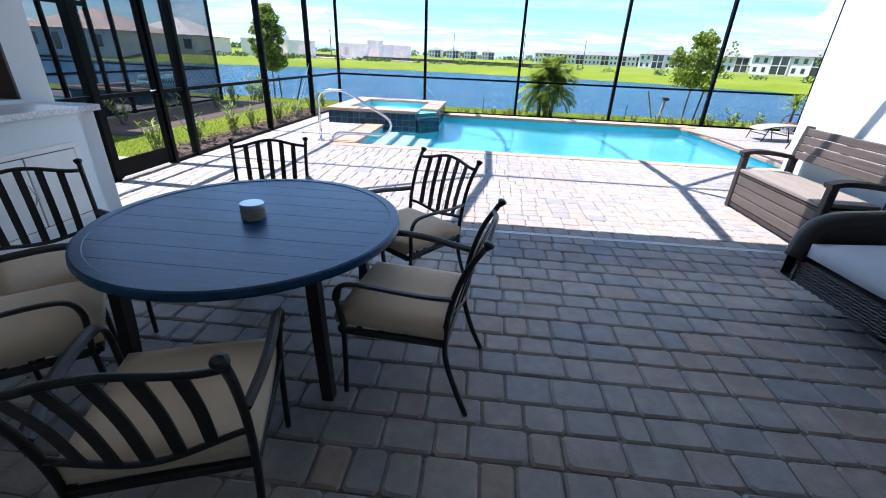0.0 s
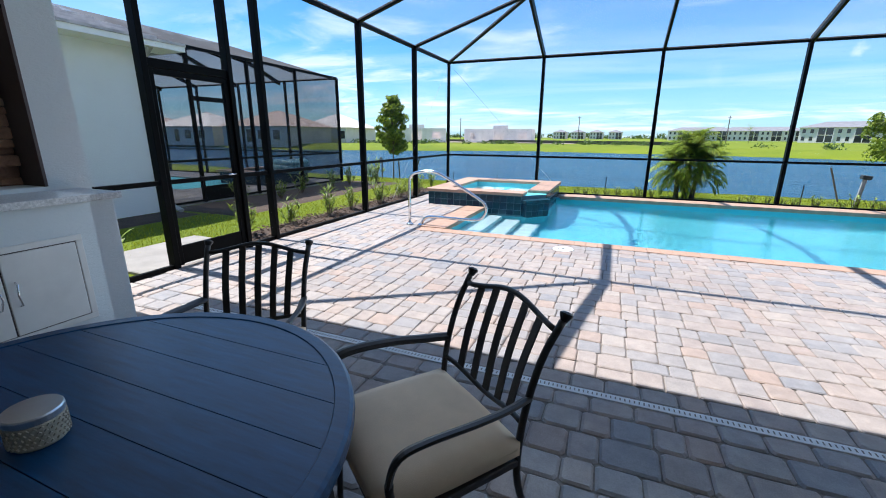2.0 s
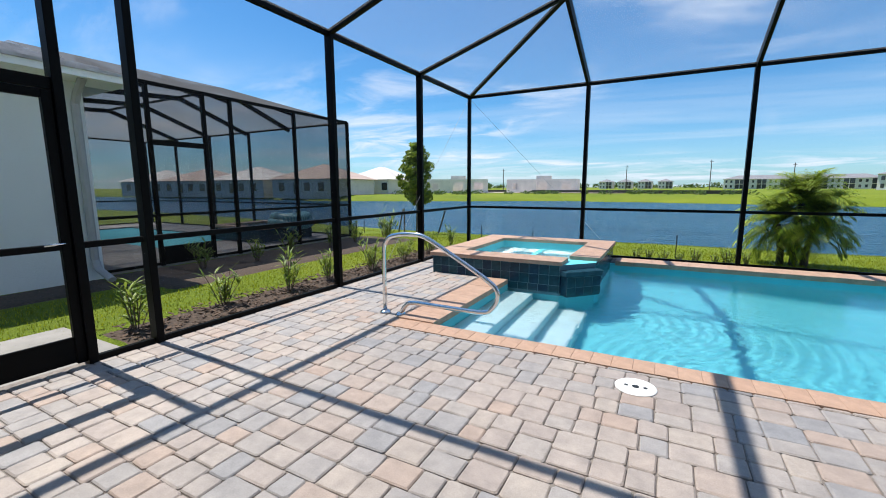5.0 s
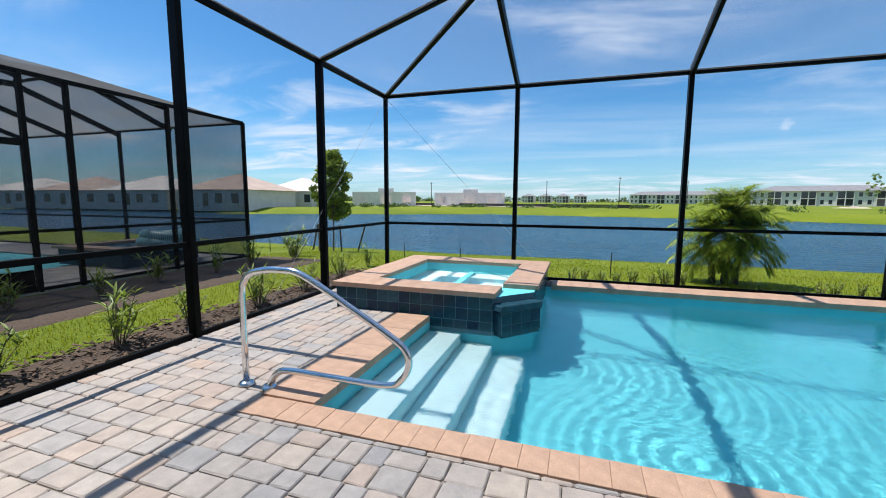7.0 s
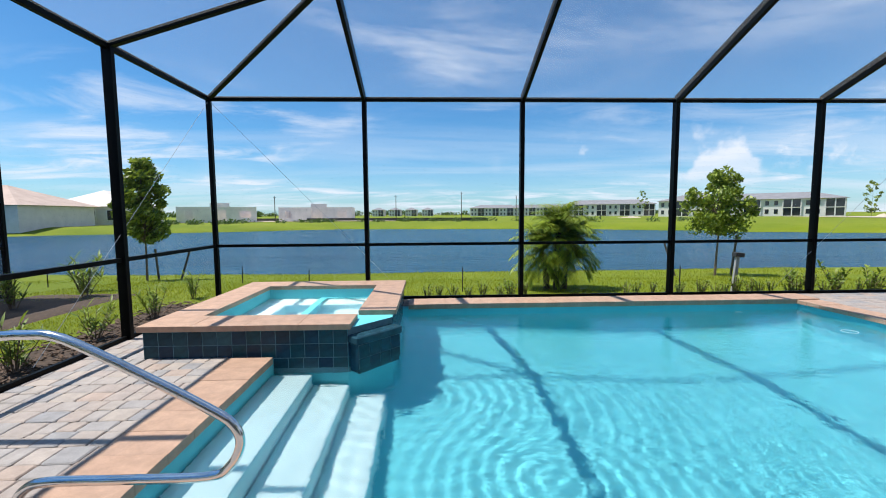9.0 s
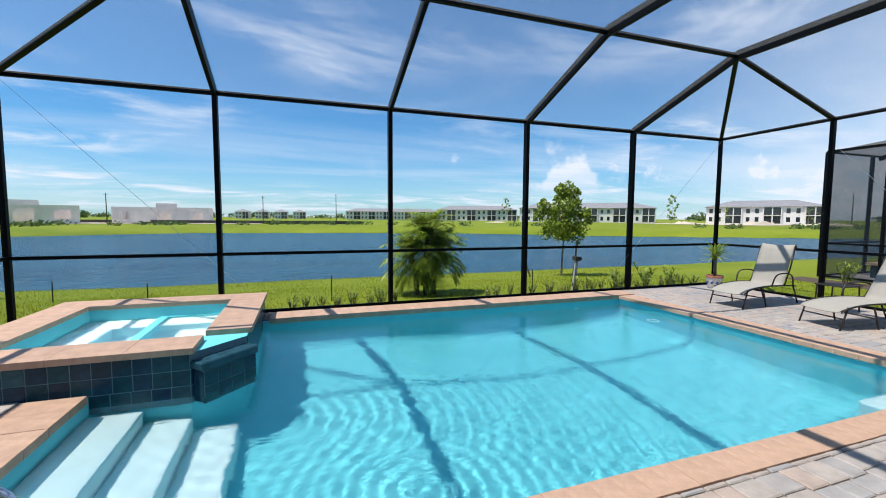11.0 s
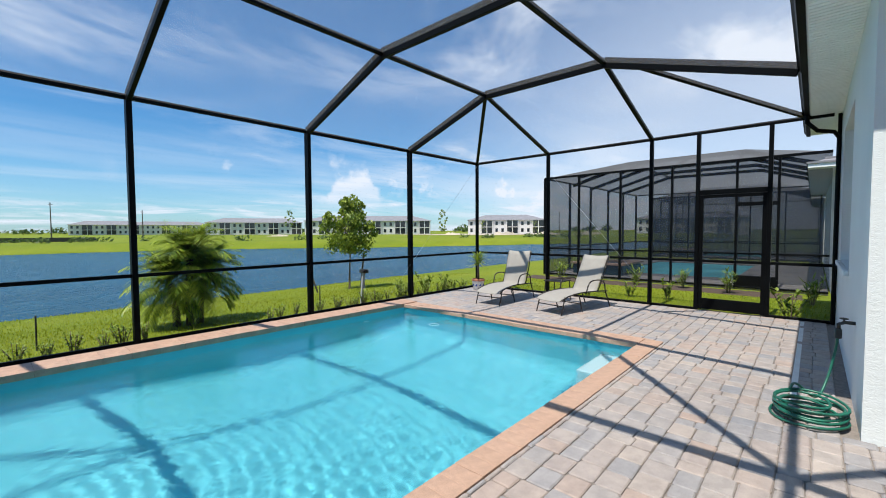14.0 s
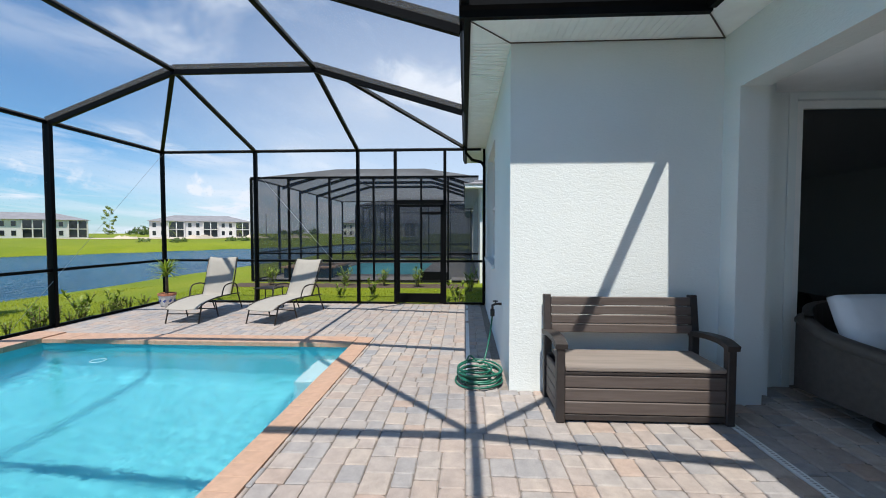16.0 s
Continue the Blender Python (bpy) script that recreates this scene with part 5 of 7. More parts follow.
for y in (0.0, BW_ - 0.07):
    bm = bmesh.new()
    box(bm, 0, y, 0, 0.07, y + 0.07, 0.66, 0.008)
    part("front_post", bm, M["resin_dark"], sb, "dark brown corner post")
    bm = bmesh.new()
    beam(bm, (BD - 0.05, y + 0.035, 0), (BD - 0.05, y + 0.035, 0.6), 0.07, 0.07, 0.008)
    beam(bm, (BD - 0.05, y + 0.035, 0.58), (BD + 0.01, y + 0.035, 0.99), 0.07, 0.07, 0.008)
    part("back_post", bm, M["resin_dark"], sb, "dark brown back post")
    bm = bmesh.new()
    pts = curve([(-0.015, y + 0.035, 0.645), (0.12, y + 0.035, 0.675), (0.35, y + 0.035, 0.665), (BD - 0.03, y + 0.035, 0.63)], 5)
    tube(bm, pts, 0.04, 4, flat=(0.1, 0.045))
    part("armrest", bm, M["resin_dark"], sb, "dark brown armrest")
    for k in range(4):
        bm = bmesh.new()
        z = 0.05 + k * 0.094
        box(bm, 0.07, y + 0.02, z, BD - 0.08, y + 0.05, z + 0.088, 0.006)
        part("side_board", bm, M["resin"], sb)
for k in range(3):
    bm = bmesh.new()
    z = 0.075 + k * 0.11
    box(bm, 0.015, 0.07, z, 0.045, BW_ - 0.07, z + 0.104, 0.007)
    part("front_board", bm, M["resin"], sb, "brown wood grain board")
bm = bmesh.new()
box(bm, 0.02, 0.07, 0.02, 0.05, BW_ - 0.07, 0.07, 0.005)
box(bm, 0.012, 0.07, 0.405, 0.05, BW_ - 0.07, 0.43, 0.004)
box(bm, 0.06, 0.05, 0.03, BD - 0.08, BW_ - 0.05, 0.05)
part("trim_rail", bm, M["resin_dark"], sb)
bm = bmesh.new()
box(bm, 0.005, 0.075, 0.435, BD - 0.08, BW_ - 0.075, 0.475, 0.012, seg=2)
part("lid", bm, M["resin_seat"], sb, "taupe hinged seat lid")
bm = bmesh.new()
box(bm, BD - 0.09, 0.03, 0.03, BD - 0.06, BW_ - 0.03, 0.44, 0.004)
part("back_panel", bm, M["resin"], sb)
for k in range(4):
    bm = bmesh.new()
    z = 0.635 + k * 0.085
    x = BD - 0.085 + (z - 0.58) * 0.146
    box(bm, x, 0.07, z, x + 0.028, BW_ - 0.07, z + 0.08, 0.006)
    part("back_board", bm, M["resin"], sb, "brown wood grain board")

# ---- pool side things ----
hr = thing("pool_handrail", "polished stainless steel figure-four pool handrail", "handrail")
HY = 7.765
bm = bmesh.new()
pts = [Vector((-2.86, HY, 0.0)), Vector((-2.86, HY, 0.35)), Vector((-2.86, HY, 0.70))] + curve([(-2.85, HY, 0.78), (-2.79, HY, 0.86), (-2.66, HY, 0.90), (-2.5, HY, 0.91), (-2.32, HY, 0.885), (-1.95, HY, 0.69), (-1.62, HY, 0.50), (-1.53, HY, 0.42), (-1.51, HY, 0.33), (-1.56, HY, 0.23), (-1.67, HY, 0.17), (-2.1, HY, 0.165), (-2.46, HY, 0.165), (-2.57, HY, 0.13), (-2.63, HY, 0.05), (-2.65, HY, 0.0)], 5)
tube(bm, pts, 0.024, 14)
part("rail", bm, M["steel"], hr, smooth=True)
for x in (-2.86, -2.65):
    bm = bmesh.new()
    lathe(bm, [(0.062, 0.0), (0.064, 0.008), (0.05, 0.022), (0.03, 0.034)], 24, Matrix.Translation((x, HY, 0.003)))
    part("escutcheon", bm, M["steel"], hr, "round steel base cover", smooth=True)

lid = thing("skimmer_lid", "round white plastic skimmer lid set in the pavers", "lid", Matrix.Translation((-0.235, 7.14, 0)))
bm = bmesh.new()
lathe(bm, [(0.135, -0.01), (0.137, 0.004), (0.13, 0.009), (0.118, 0.009), (0.115, 0.006), (0.03, 0.006)], 40)
part("cover", bm, M["white_plastic"], lid)
# black discs on the lid paint the darkness of its finger holes
for k, (x, r) in enumerate(((0.0, 0.024), (-0.062, 0.014), (0.062, 0.014))):
    bm = bmesh.new()
    lathe(bm, [(r, 0.0), (r, 0.0085), (r * 0.5, 0.0085)], 16, Matrix.Translation((x, 0, 0)))
    part("hole", bm, M["black_plastic"], lid, "black disc standing for a shaded finger hole")


def lounger(at, raise_deg, label):
    """Its foot at the origin, its head towards +x."""
    lo = thing("sun_lounger", label, "lounger", at, "loungers by the pool")
    W = 0.29
    a = radians(raise_deg)
    hinge = Vector((1.12, 0, 0.36))
    head = hinge + Vector((math.cos(a), 0, math.sin(a))) * 0.74
    for s in (-1, 1):
        y = s * W
        bm = bmesh.new()
        tube(bm, curve([(0.02, y, 0.27), (0.2, y, 0.335), (0.6, y, 0.37), (1.12, y, 0.355), (1.45, y, 0.33)], 4), 0.0125, 8)
        part("side_rail", bm, M["lounger_frame"], lo, smooth=True)
        bm = bmesh.new()
        tube(bm, [hinge + Vector((0, y, 0)), hinge + (head - hinge) * 0.5 + Vector((0.02, y, -0.02)), head + Vector((0, y, 0))], 0.0125, 8)
        part("back_rail", bm, M["lounger_frame"], lo, smooth=True)
        for xs, xe in ((0.1, -0.01), (0.52, 0.62), (1.38, 1.55)):
            bm = bmesh.new()
            tube(bm, [(xs, y, 0.33), (xe, y, 0.0)], 0.0125, 8)
            part("leg", bm, M["lounger_frame"], lo, smooth=True)
        bm = bmesh.new()
        tube(bm, curve([(0.72, y * 1.06, 0.36), (0.78, y * 1.1, 0.52), (0.9, y * 1.12, 0.58), (1.15, y * 1.12, 0.575), (1.3, y * 1.08, 0.5), (1.38, y, 0.33)], 4), 0.0125, 8)
        part("armrest", bm, M["lounger_frame"], lo, smooth=True)
    for x, z in ((0.06, 0.16), (0.56, 0.16), (1.46, 0.16)):
        bm = bmesh.new()
        tube(bm, [(x, -W, z), (x, W, z)], 0.01, 8)
        part("crossbar", bm, M["lounger_frame"], lo, smooth=True)
    bm = bmesh.new()
    prof = curve([(-0.03, 0, 0.255), (0.05, 0, 0.295), (0.3, 0, 0.345), (0.7, 0, 0.365), (1.1, 0, 0.35)], 4)
    prof += [hinge + (head - hinge) * t + Vector((0, 0, 0.012)) for t in (0.08, 0.3, 0.5, 0.7, 0.9)] + [head + Vector((0.02, 0, 0.03)), head + Vector((0.06, 0, 0.02)), head + Vector((0.07, 0, -0.03))]
    rows = []
    for p in prof:
        rows.append([bm.verts.new((p.x, W * u * 0.95, p.z - 0.02 * (1 - u * u))) for u in np.linspace(-1, 1, 7)])
    for r0, r1 in zip(rows, rows[1:]):
        for k in range(6):
            bm.faces.new((r0[k], r0[k + 1], r1[k + 1], r1[k]))
    sl_ = part("sling", bm, M["sling"], lo, "taupe woven sling seat", smooth=True)
    mod = sl_.modifiers.new("thick", "SOLIDIFY")
    mod.thickness = 0.008
    return lo


lounger(pose(6.74, 9.57, 0, 0, 0, -12), 62, "taupe sling sun lounger with raised back beside the side table")
lounger(pose(6.75, 10.98, 0, 0, 0, 3), 70, "taupe sling sun lounger with steep back near the potted plant")

st = thing("side_table", "low dark square patio side table between the loungers", "side table", pose(8.25, 10.15, 0, 0, 0, -4))
bm = bmesh.new()
box(bm, -0.22, -0.22, 0.43, 0.22, 0.22, 0.45, 0.006)
part("tabletop", bm, M["lounger_frame"], st)
for x in (-0.19, 0.19):
    for y in (-0.19, 0.19):
        bm = bmesh.new()
        tube(bm, [(x, y, 0.43), (x * 1.08, y * 1.08, 0.0)], 0.012, 8)
        part("leg", bm, M["lounger_frame"], st)


def blade(bm, base, way, length, width, droop, n=5, fold=0.2):
    """One long leaf: a folded strip that bends over."""
    way = Vector(way).normalized()
    side = way.cross(Vector((0, 0, 1)))
    side = side.normalized() if side.length > 0.01 else Vector((1, 0, 0))
    pts, p, d = [], Vector(base), way.copy()
    for i in range(n + 1):
        t = i / n
        w = width * (0.35 + 1.3 * t if t < 0.5 else 2 * (1 - t)) / 2 + 0.0008
        pts.append((p.copy(), w))
        p = p + d * (length / n)
        d = (d + Vector((0, 0, -droop / n))).normalized()
    row = None
    for p, w in pts:
        new_row = [bm.verts.new(p - side * w + Vector((0, 0, w * fold))), bm.verts.new(p), bm.verts.new(p + side * w + Vector((0, 0, w * fold)))]
        if row:
            bm.faces.new((row[0], row[1], new_row[1], new_row[0]))
            bm.faces.new((row[1], row[2], new_row[2], new_row[1]))
        row = new_row


rp = random.Random(21)
yu = thing("potted_plant", "spiky green yucca in a painted ceramic pot", "plant pot", Matrix.Translation((8.42, 12.5, 0)))
bm = bmesh.new()
lathe(bm, [(0.11, 0.0), (0.125, 0.02), (0.16, 0.22), (0.165, 0.24), (0.15, 0.24), (0.14, 0.2)], 28)
p_ = part("pot", bm, M["glazed"], yu, "white pot with blue painted pattern", smooth=True)
bm = bmesh.new()
lathe(bm, [(0.166, 0.235), (0.175, 0.24), (0.175, 0.285), (0.155, 0.29), (0.14, 0.26)], 28)
part("rim", bm, M["terracotta"], yu, "terracotta coloured rim")
bm = bmesh.new()
for k in range(9):
    a = 2 * math.pi * k / 9
    box(bm, -0.02, -0.003, -0.03, 0.02, 0.003, 0.03, 0, Matrix.Translation((0.149 * math.cos(a), 0.149 * math.sin(a), 0.13)) @ Matrix.Rotation(a + math.pi / 2, 4, "Z") @ Matrix.Rotation(radians(45), 4, "Y"))
m_blue = plain("blue glaze", (0.05, 0.08, 0.25), 0.3)
part("pattern", bm, m_blue, yu, "blue painted motifs")
bm = bmesh.new()
lathe(bm, [(0.145, 0.24), (0.145, 0.262), (0.05, 0.27)], 20)
part("soil", bm, M["mulch"], yu, "dark potting soil")
bm = bmesh.new()
tube(bm, [(0, 0, 0.25), (0.01, 0.01, 0.55), (0.0, 0.0, 0.8)], [0.035, 0.03, 0.028], 10)
part("trunk", bm, M["bark"], yu, smooth=True)
bm = bmesh.new()
for k in range(70):
    a, up = rp.uniform(0, 2 * math.pi), rp.uniform(-0.15, 1.0) ** 1
    blade(bm, (0, 0, 0.62 + rp.uniform(0, 0.2)), (math.cos(a), math.sin(a), up * 1.6), rp.uniform(0.3, 0.48), 0.036, rp.uniform(0.2, 0.9))
part("leaves", bm, M["palm_leaf"], yu)

# hose coiled under its tap
ho = thing("garden_hose", "coiled dark green garden hose lying on the pavers", "hose")
bm = bmesh.new()
pts = []
rh = random.Random(5)
for k in range(9 * 22):
    a = 2 * math.pi * k / 22
    turn = k / 22
    r = 0.2 + 0.05 * math.sin(turn * 1.9) + 0.025 * math.sin(turn * 4.1)
    pts.append((4.22 + r * math.cos(a) * 1.12, 5.9 + r * math.sin(a), 0.016 + 0.021 * turn * 0.72 + 0.008 * math.sin(a * 2 + turn)))
tube(bm, pts, 0.0105, 7)
part("coil", bm, M["hose"], ho, smooth=True)
bm = bmesh.new()
tube(bm, curve([(4.32, 6.02, 0.19), (4.45, 5.98, 0.2), (4.62, 5.85, 0.06), (4.78, 5.78, 0.18), (4.86, 5.73, 0.42), (4.86, 5.71, 0.60)], 6), 0.0105, 8)
part("lead", bm, M["hose"], ho, smooth=True)
bm = bmesh.new()
tube(bm, [(4.86, 5.71, 0.58), (4.86, 5.705, 0.66)], 0.017, 10)
part("coupling", bm, M["white_plastic"], ho, "pale hose coupling")
bm = bmesh.new()
tube(bm, [(4.30, 6.1, 0.03), (4.36, 6.1, 0.03)], 0.016, 10)
part("nozzle", bm, M["brass"], ho, "brass hose end")
tap = thing("hose_tap", "dark outdoor tap with black wheel on the stucco wall", "tap", Matrix.Translation((4.86, WALL_Y, 0.7)))
bm = bmesh.new()
tube(bm, [(0, 0, 0.02), (0, 0.07, 0.02), (0, 0.11, 0.0), (0, 0.108, -0.05)], 0.016, 10)
part("spout", bm, M["bronze_tap"], tap, smooth=True)
bm = bmesh.new()
lathe(bm, [(0.01, 0.0), (0.03, 0.004), (0.034, 0.012), (0.01, 0.018)], 14, Matrix.Translation((0, 0.075, 0.045)))
tube(bm, [(0, 0.075, 0.02), (0, 0.075, 0.05)], 0.007, 8)
part("wheel", bm, M["black_plastic"], tap, "black tap wheel")
bm = bmesh.new()
box(bm, -0.025, 0.085, -0.13, 0.025, 0.135, -0.04, 0.008)
part("timer_box", bm, M["black_plastic"], tap, "small black vacuum breaker")

fr = thing("pool_return", "small white round return fitting in the pool wall", "pool fitting", Matrix.Translation((4.6, POOL[3] - 0.001, -0.45)))
bm = bmesh.new()
lathe(bm, [(0.05, 0.0), (0.05, 0.012), (0.02, 0.016)], 20, Matrix.Rotation(radians(90), 4, "X"))
part("ring", bm, M["white_plastic"], fr)
sc = thing("pool_thermometer", "small faint ring floating in the pool", "pool float", Matrix.Translation((5.0, 10.9, WATER)))
bm = bmesh.new()
tube(bm, [(0.085 * math.cos(2 * math.pi * k / 24), 0.085 * math.sin(2 * math.pi * k / 24), 0) for k in range(24)], 0.006, 8, close=True)
part("ring", bm, M["pale_ring"], sc, smooth=True)

# ---- planting beds and plants round the cage ----
def bed(name, x0, y0, x1, y1, label, step=0.12):
    bm = bmesh.new()
    nx, ny = max(2, int((x1 - x0) / step)), max(2, int((y1 - y0) / step))
    rows = []
    for j in range(ny + 1):
        row = []
        for i in range(nx + 1):
            x, y = x0 + (x1 - x0) * i / nx, y0 + (y1 - y0) * j / ny
            edge = min(i, nx - i, j, ny - j) == 0
            wob = 0.06 * noise.noise((x * 2, y * 2, 7.0)) if edge else 0
            row.append(bm.verts.new((x + wob, y + wob, max(land(x, y), -0.5) + (-0.02 if edge else 0.02 + 0.02 * noise.noise((x * 9, y * 9, 2.0))))))
        rows.append(row)
    for r0, r1 in zip(rows, rows[1:]):
        for i in range(nx):
            bm.faces.new((r0[i], r0[i + 1], r1[i + 1], r1[i]))
    return tagged(part(name, bm, M["mulch"], smooth=True), label, "mulch bed", kind="structure")


bed("ground_bed_corner", -5.25, 3.5, -4.3, 4.3, "dark bark mulch corner bed by the wall")
solid("pavement_pad", (-5.7, 4.35, -0.2, -4.3, 5.9, -0.055), M["pad"], "weathered grey concrete pad outside the screen door", "concrete pad", 0.01)
bed("ground_bed_wall", -8.33, -2.0, -7.3, 7.4, "dark bark mulch bed along the neighbouring wall")
bed("ground_bed_side", -5.25, 5.95, -4.3, 13.2, "dark bark mulch bed beside the enclosure")
bed("ground_bed_lake", -4.3, 13.1, 9.0, 13.55, "dark bark mulch strip along the enclosure")
bed("ground_bed_far_side", 9.1, 5.8, 9.6, 13.2, "dark bark mulch strip along the enclosure")
bed("ground_bed_neighbour", -8.5, 7.4, -6.4, 14.4, "dark bark mulch bed by the neighbouring enclosure")
bed("ground_bed_right_neighbour", 12.2, 6.0, 13.3, 13.6, "brown mulch bed by the neighbouring enclosure")

# bark chips lying loose on the nearest bed
rb = random.Random(31)
bm = bmesh.new()
for _ in range(1500):
    x, y = rb.uniform(-5.25, -4.27), rb.uniform(3.6, 13.2)
    l, w_ = rb.uniform(0.015, 0.05), rb.uniform(0.006, 0.016)
    if 4.2 < y < 6.0:
        continue
    box(bm, -l, -w_, -0.003, l, w_, 0.003, 0, Matrix.Translation((x, y, -0.055 + rb.uniform(0, 0.012))) @ Euler((rb.uniform(-0.5, 0.5), rb.uniform(-0.5, 0.5), rb.uniform(0, 6.3))).to_matrix().to_4x4())
tagged(part("bark_chips", bm, plain("bark chip", (0.10, 0.065, 0.045), 0.95, vary=0.5, scale=40)), "loose brown bark chips on the bed", "bark chips", kind="stuff")


def shrub_mesh(seed, h, stems, leaf_len, leaf_w, upright=0.5):
    r = random.Random(seed)
    bs, bl = bmesh.new(), bmesh.new()
    for _ in range(stems):
        a, lean = r.uniform(0, 2 * math.pi), r.uniform(0.05, 0.55)
        top = Vector((math.cos(a) * lean * h, math.sin(a) * lean * h, h * r.uniform(0.6, 1.0)))
        base = Vector((math.cos(a) * 0.02, math.sin(a) * 0.02, -0.05))
        tube(bs, [base, base.lerp(top, 0.5) + Vector((0, 0, 0.03)), top], [0.006, 0.005, 0.003], 5)
        for k in range(int(10 + 6 * h)):
            t = r.uniform(0.25, 1.0)
            b = r.uniform(0, 2 * math.pi)
            blade(bl, base.lerp(top, t), (math.cos(b), math.sin(b), r.uniform(upright - 0.4, upright + 0.7)), leaf_len * r.uniform(0.6, 1.1), leaf_w, r.uniform(0.2, 0.8), 3)
    return mesh("stems", bs, M["bark"]), mesh("leaves", bl, M["leaf"])


def shrub(kinds, x, y, s, label, seed, name="shrub", group=""):
    st_, lv = kinds
    sh_ = thing(name, label, "shrub", Matrix.Translation((x, y, max(land(x, y), -0.5) + 0.01)) @ Matrix.Rotation(seed * 1.7, 4, "Z") @ Matrix.Diagonal((s, s, s, 1)), group)
    for nm, me in (("stems", st_), ("leaves", lv)):
        new(nm, me).parent = sh_
    return sh_


OLEANDER = [shrub_mesh(40 + k, 0.5, 9, 0.17, 0.028, 0.7) for k in range(3)]
LOW = [shrub_mesh(60 + k, 0.28, 8, 0.07, 0.03, 0.5) for k in range(3)]
COARSE = [shrub_mesh(80 + k, 0.42, 6, 0.12, 0.05, 0.9) for k in range(2)]
for k, (x, y, s) in enumerate(((-4.75, 4.0, 1.35), (-5.0, 6.25, 1.05), (-5.02, 7.25, 0.95), (-4.85, 8.15, 1.1), (-4.88, 9.0, 0.95), (-4.75, 9.95, 1.1), (-4.78, 11.0, 0.9), (-4.75, 12.1, 1.0), (-5.05, 13.7, 0.95))):
    if k == 0:
        shrub(COARSE[0], x, y, 1.55, "broad leaved bright green shrub at the wall's end", k)
    else:
        shrub(OLEANDER[k % 3], x, y, s, "young oleander shrub with long narrow green leaves in mulch", k, group="oleanders in the side bed")
rq = random.Random(9)
x = -0.6
k = 0
while x < 8.9:
    if not 1.5 < x < 3.0:
        shrub(LOW[k % 3], x, 13.35 + rq.uniform(-0.08, 0.15), rq.uniform(0.85, 1.35), "low green hedge plant beside the enclosure", k, group="hedge plants along the lake side")
    x += rq.uniform(0.2, 0.36)
    k += 1
for k, (x, y, s) in enumerate(((6.83, 13.8, 1.0), (7.6, 13.65, 1.2), (8.25, 13.6, 1.1), (9.55, 10.0, 1.0), (10.36, 9.25, 0.9), (10.5, 8.45, 1.1), (9.5, 6.2, 1.3), (9.5, 12.2, 1.1))):
    shrub(COARSE[k % 2], x, y, s, "upright leafy young shrub in the lawn", k, group="young shrubs by the enclosure")
for k, (x, y, s) in enumerate(((12.5, 7.5, 1.4), (12.7, 8.6, 1.3), (12.6, 9.8, 1.4), (12.7, 11.0, 1.3), (12.6, 12.2, 1.4), (11.6, 5.9, 1.5))):
    shrub(OLEANDER[k % 3], x, y, s * 0.8, "yellow-green shrub in the neighbouring bed", k, group="shrubs by the right neighbour")
for k, (x, y, s) in enumerate(((-7.6, 8.6, 1.0), (-7.4, 9.6, 0.9), (-7.7, 10.7, 1.1), (-7.5, 11.8, 1.0), (-7.6, 12.9, 1.2), (-7.3, 14.0, 1.3), (-8.1, 14.9, 1.5))):
    shrub(OLEANDER[k % 3], x, y, s, "bushy green shrub in the neighbouring mulch bed", k, group="shrubs by the left neighbour")


# ---- grass blades standing on the lawn round the deck ----
rg = random.Random(77)
gv, gf = [], []


def tuft_field(x0, y0, x1, y1, count, h):
    for _ in range(count):
        x, y = rg.uniform(x0, x1), rg.uniform(y0, y1)
        z, a, l = land(x, y), rg.uniform(0, 6.3), h * rg.uniform(0.5, 1.2)
        c, s, w_ = math.cos(a), math.sin(a), 0.006 + 0.004 * rg.random()
        o = len(gv)
        gv.extend([(x - s * w_, y + c * w_, z - 0.01), (x + s * w_, y - c * w_, z - 0.01), (x + c * l * 0.4, y + s * l * 0.4, z + l)])
        gf.append((o, o + 1, o + 2))


tuft_field(-7.2, 3.5, -5.3, 7.4, 3600, 0.04)
tuft_field(-6.4, 7.4, -5.3, 13.4, 3600, 0.04)
tuft_field(-9, 13.5, 10, 17, 26000, 0.04)
tuft_field(-12, 17, 14, 21.8, 14000, 0.05)
tuft_field(9.6, 5.6, 12.2, 14, 8000, 0.04)
me = bpy.data.meshes.new("grass")
me.from_pydata(gv, [], gf)
me.materials.append(leaf_material("grass blade", (0.22, 0.26, 0.01), (0.40, 0.44, 0.018), 0.6))
tagged(new("grass", me), "bright green grass blades on the lawn", "grass", kind="stuff")


# ---- trees ----
def leaf_cloud(bm, r, centre, radius, count, size):
    for _ in range(count):
        d = Vector((r.gauss(0, 1), r.gauss(0, 1), r.gauss(0, 1))).normalized() * (r.random() ** 0.4)
        p = Vector(centre) + Vector((d.x * radius[0], d.y * radius[1], d.z * radius[2]))
        n = Vector((r.gauss(0, 1), r.gauss(0, 1), r.gauss(0.3, 0.8))).normalized()
        u = n.orthogonal().normalized()
        v = n.cross(u)
        s = size * r.uniform(0.6, 1.3)
        bm.faces.new([bm.verts.new(p + q) for q in (-u * s, v * s * 0.45, u * s, -v * s * 0.45)])


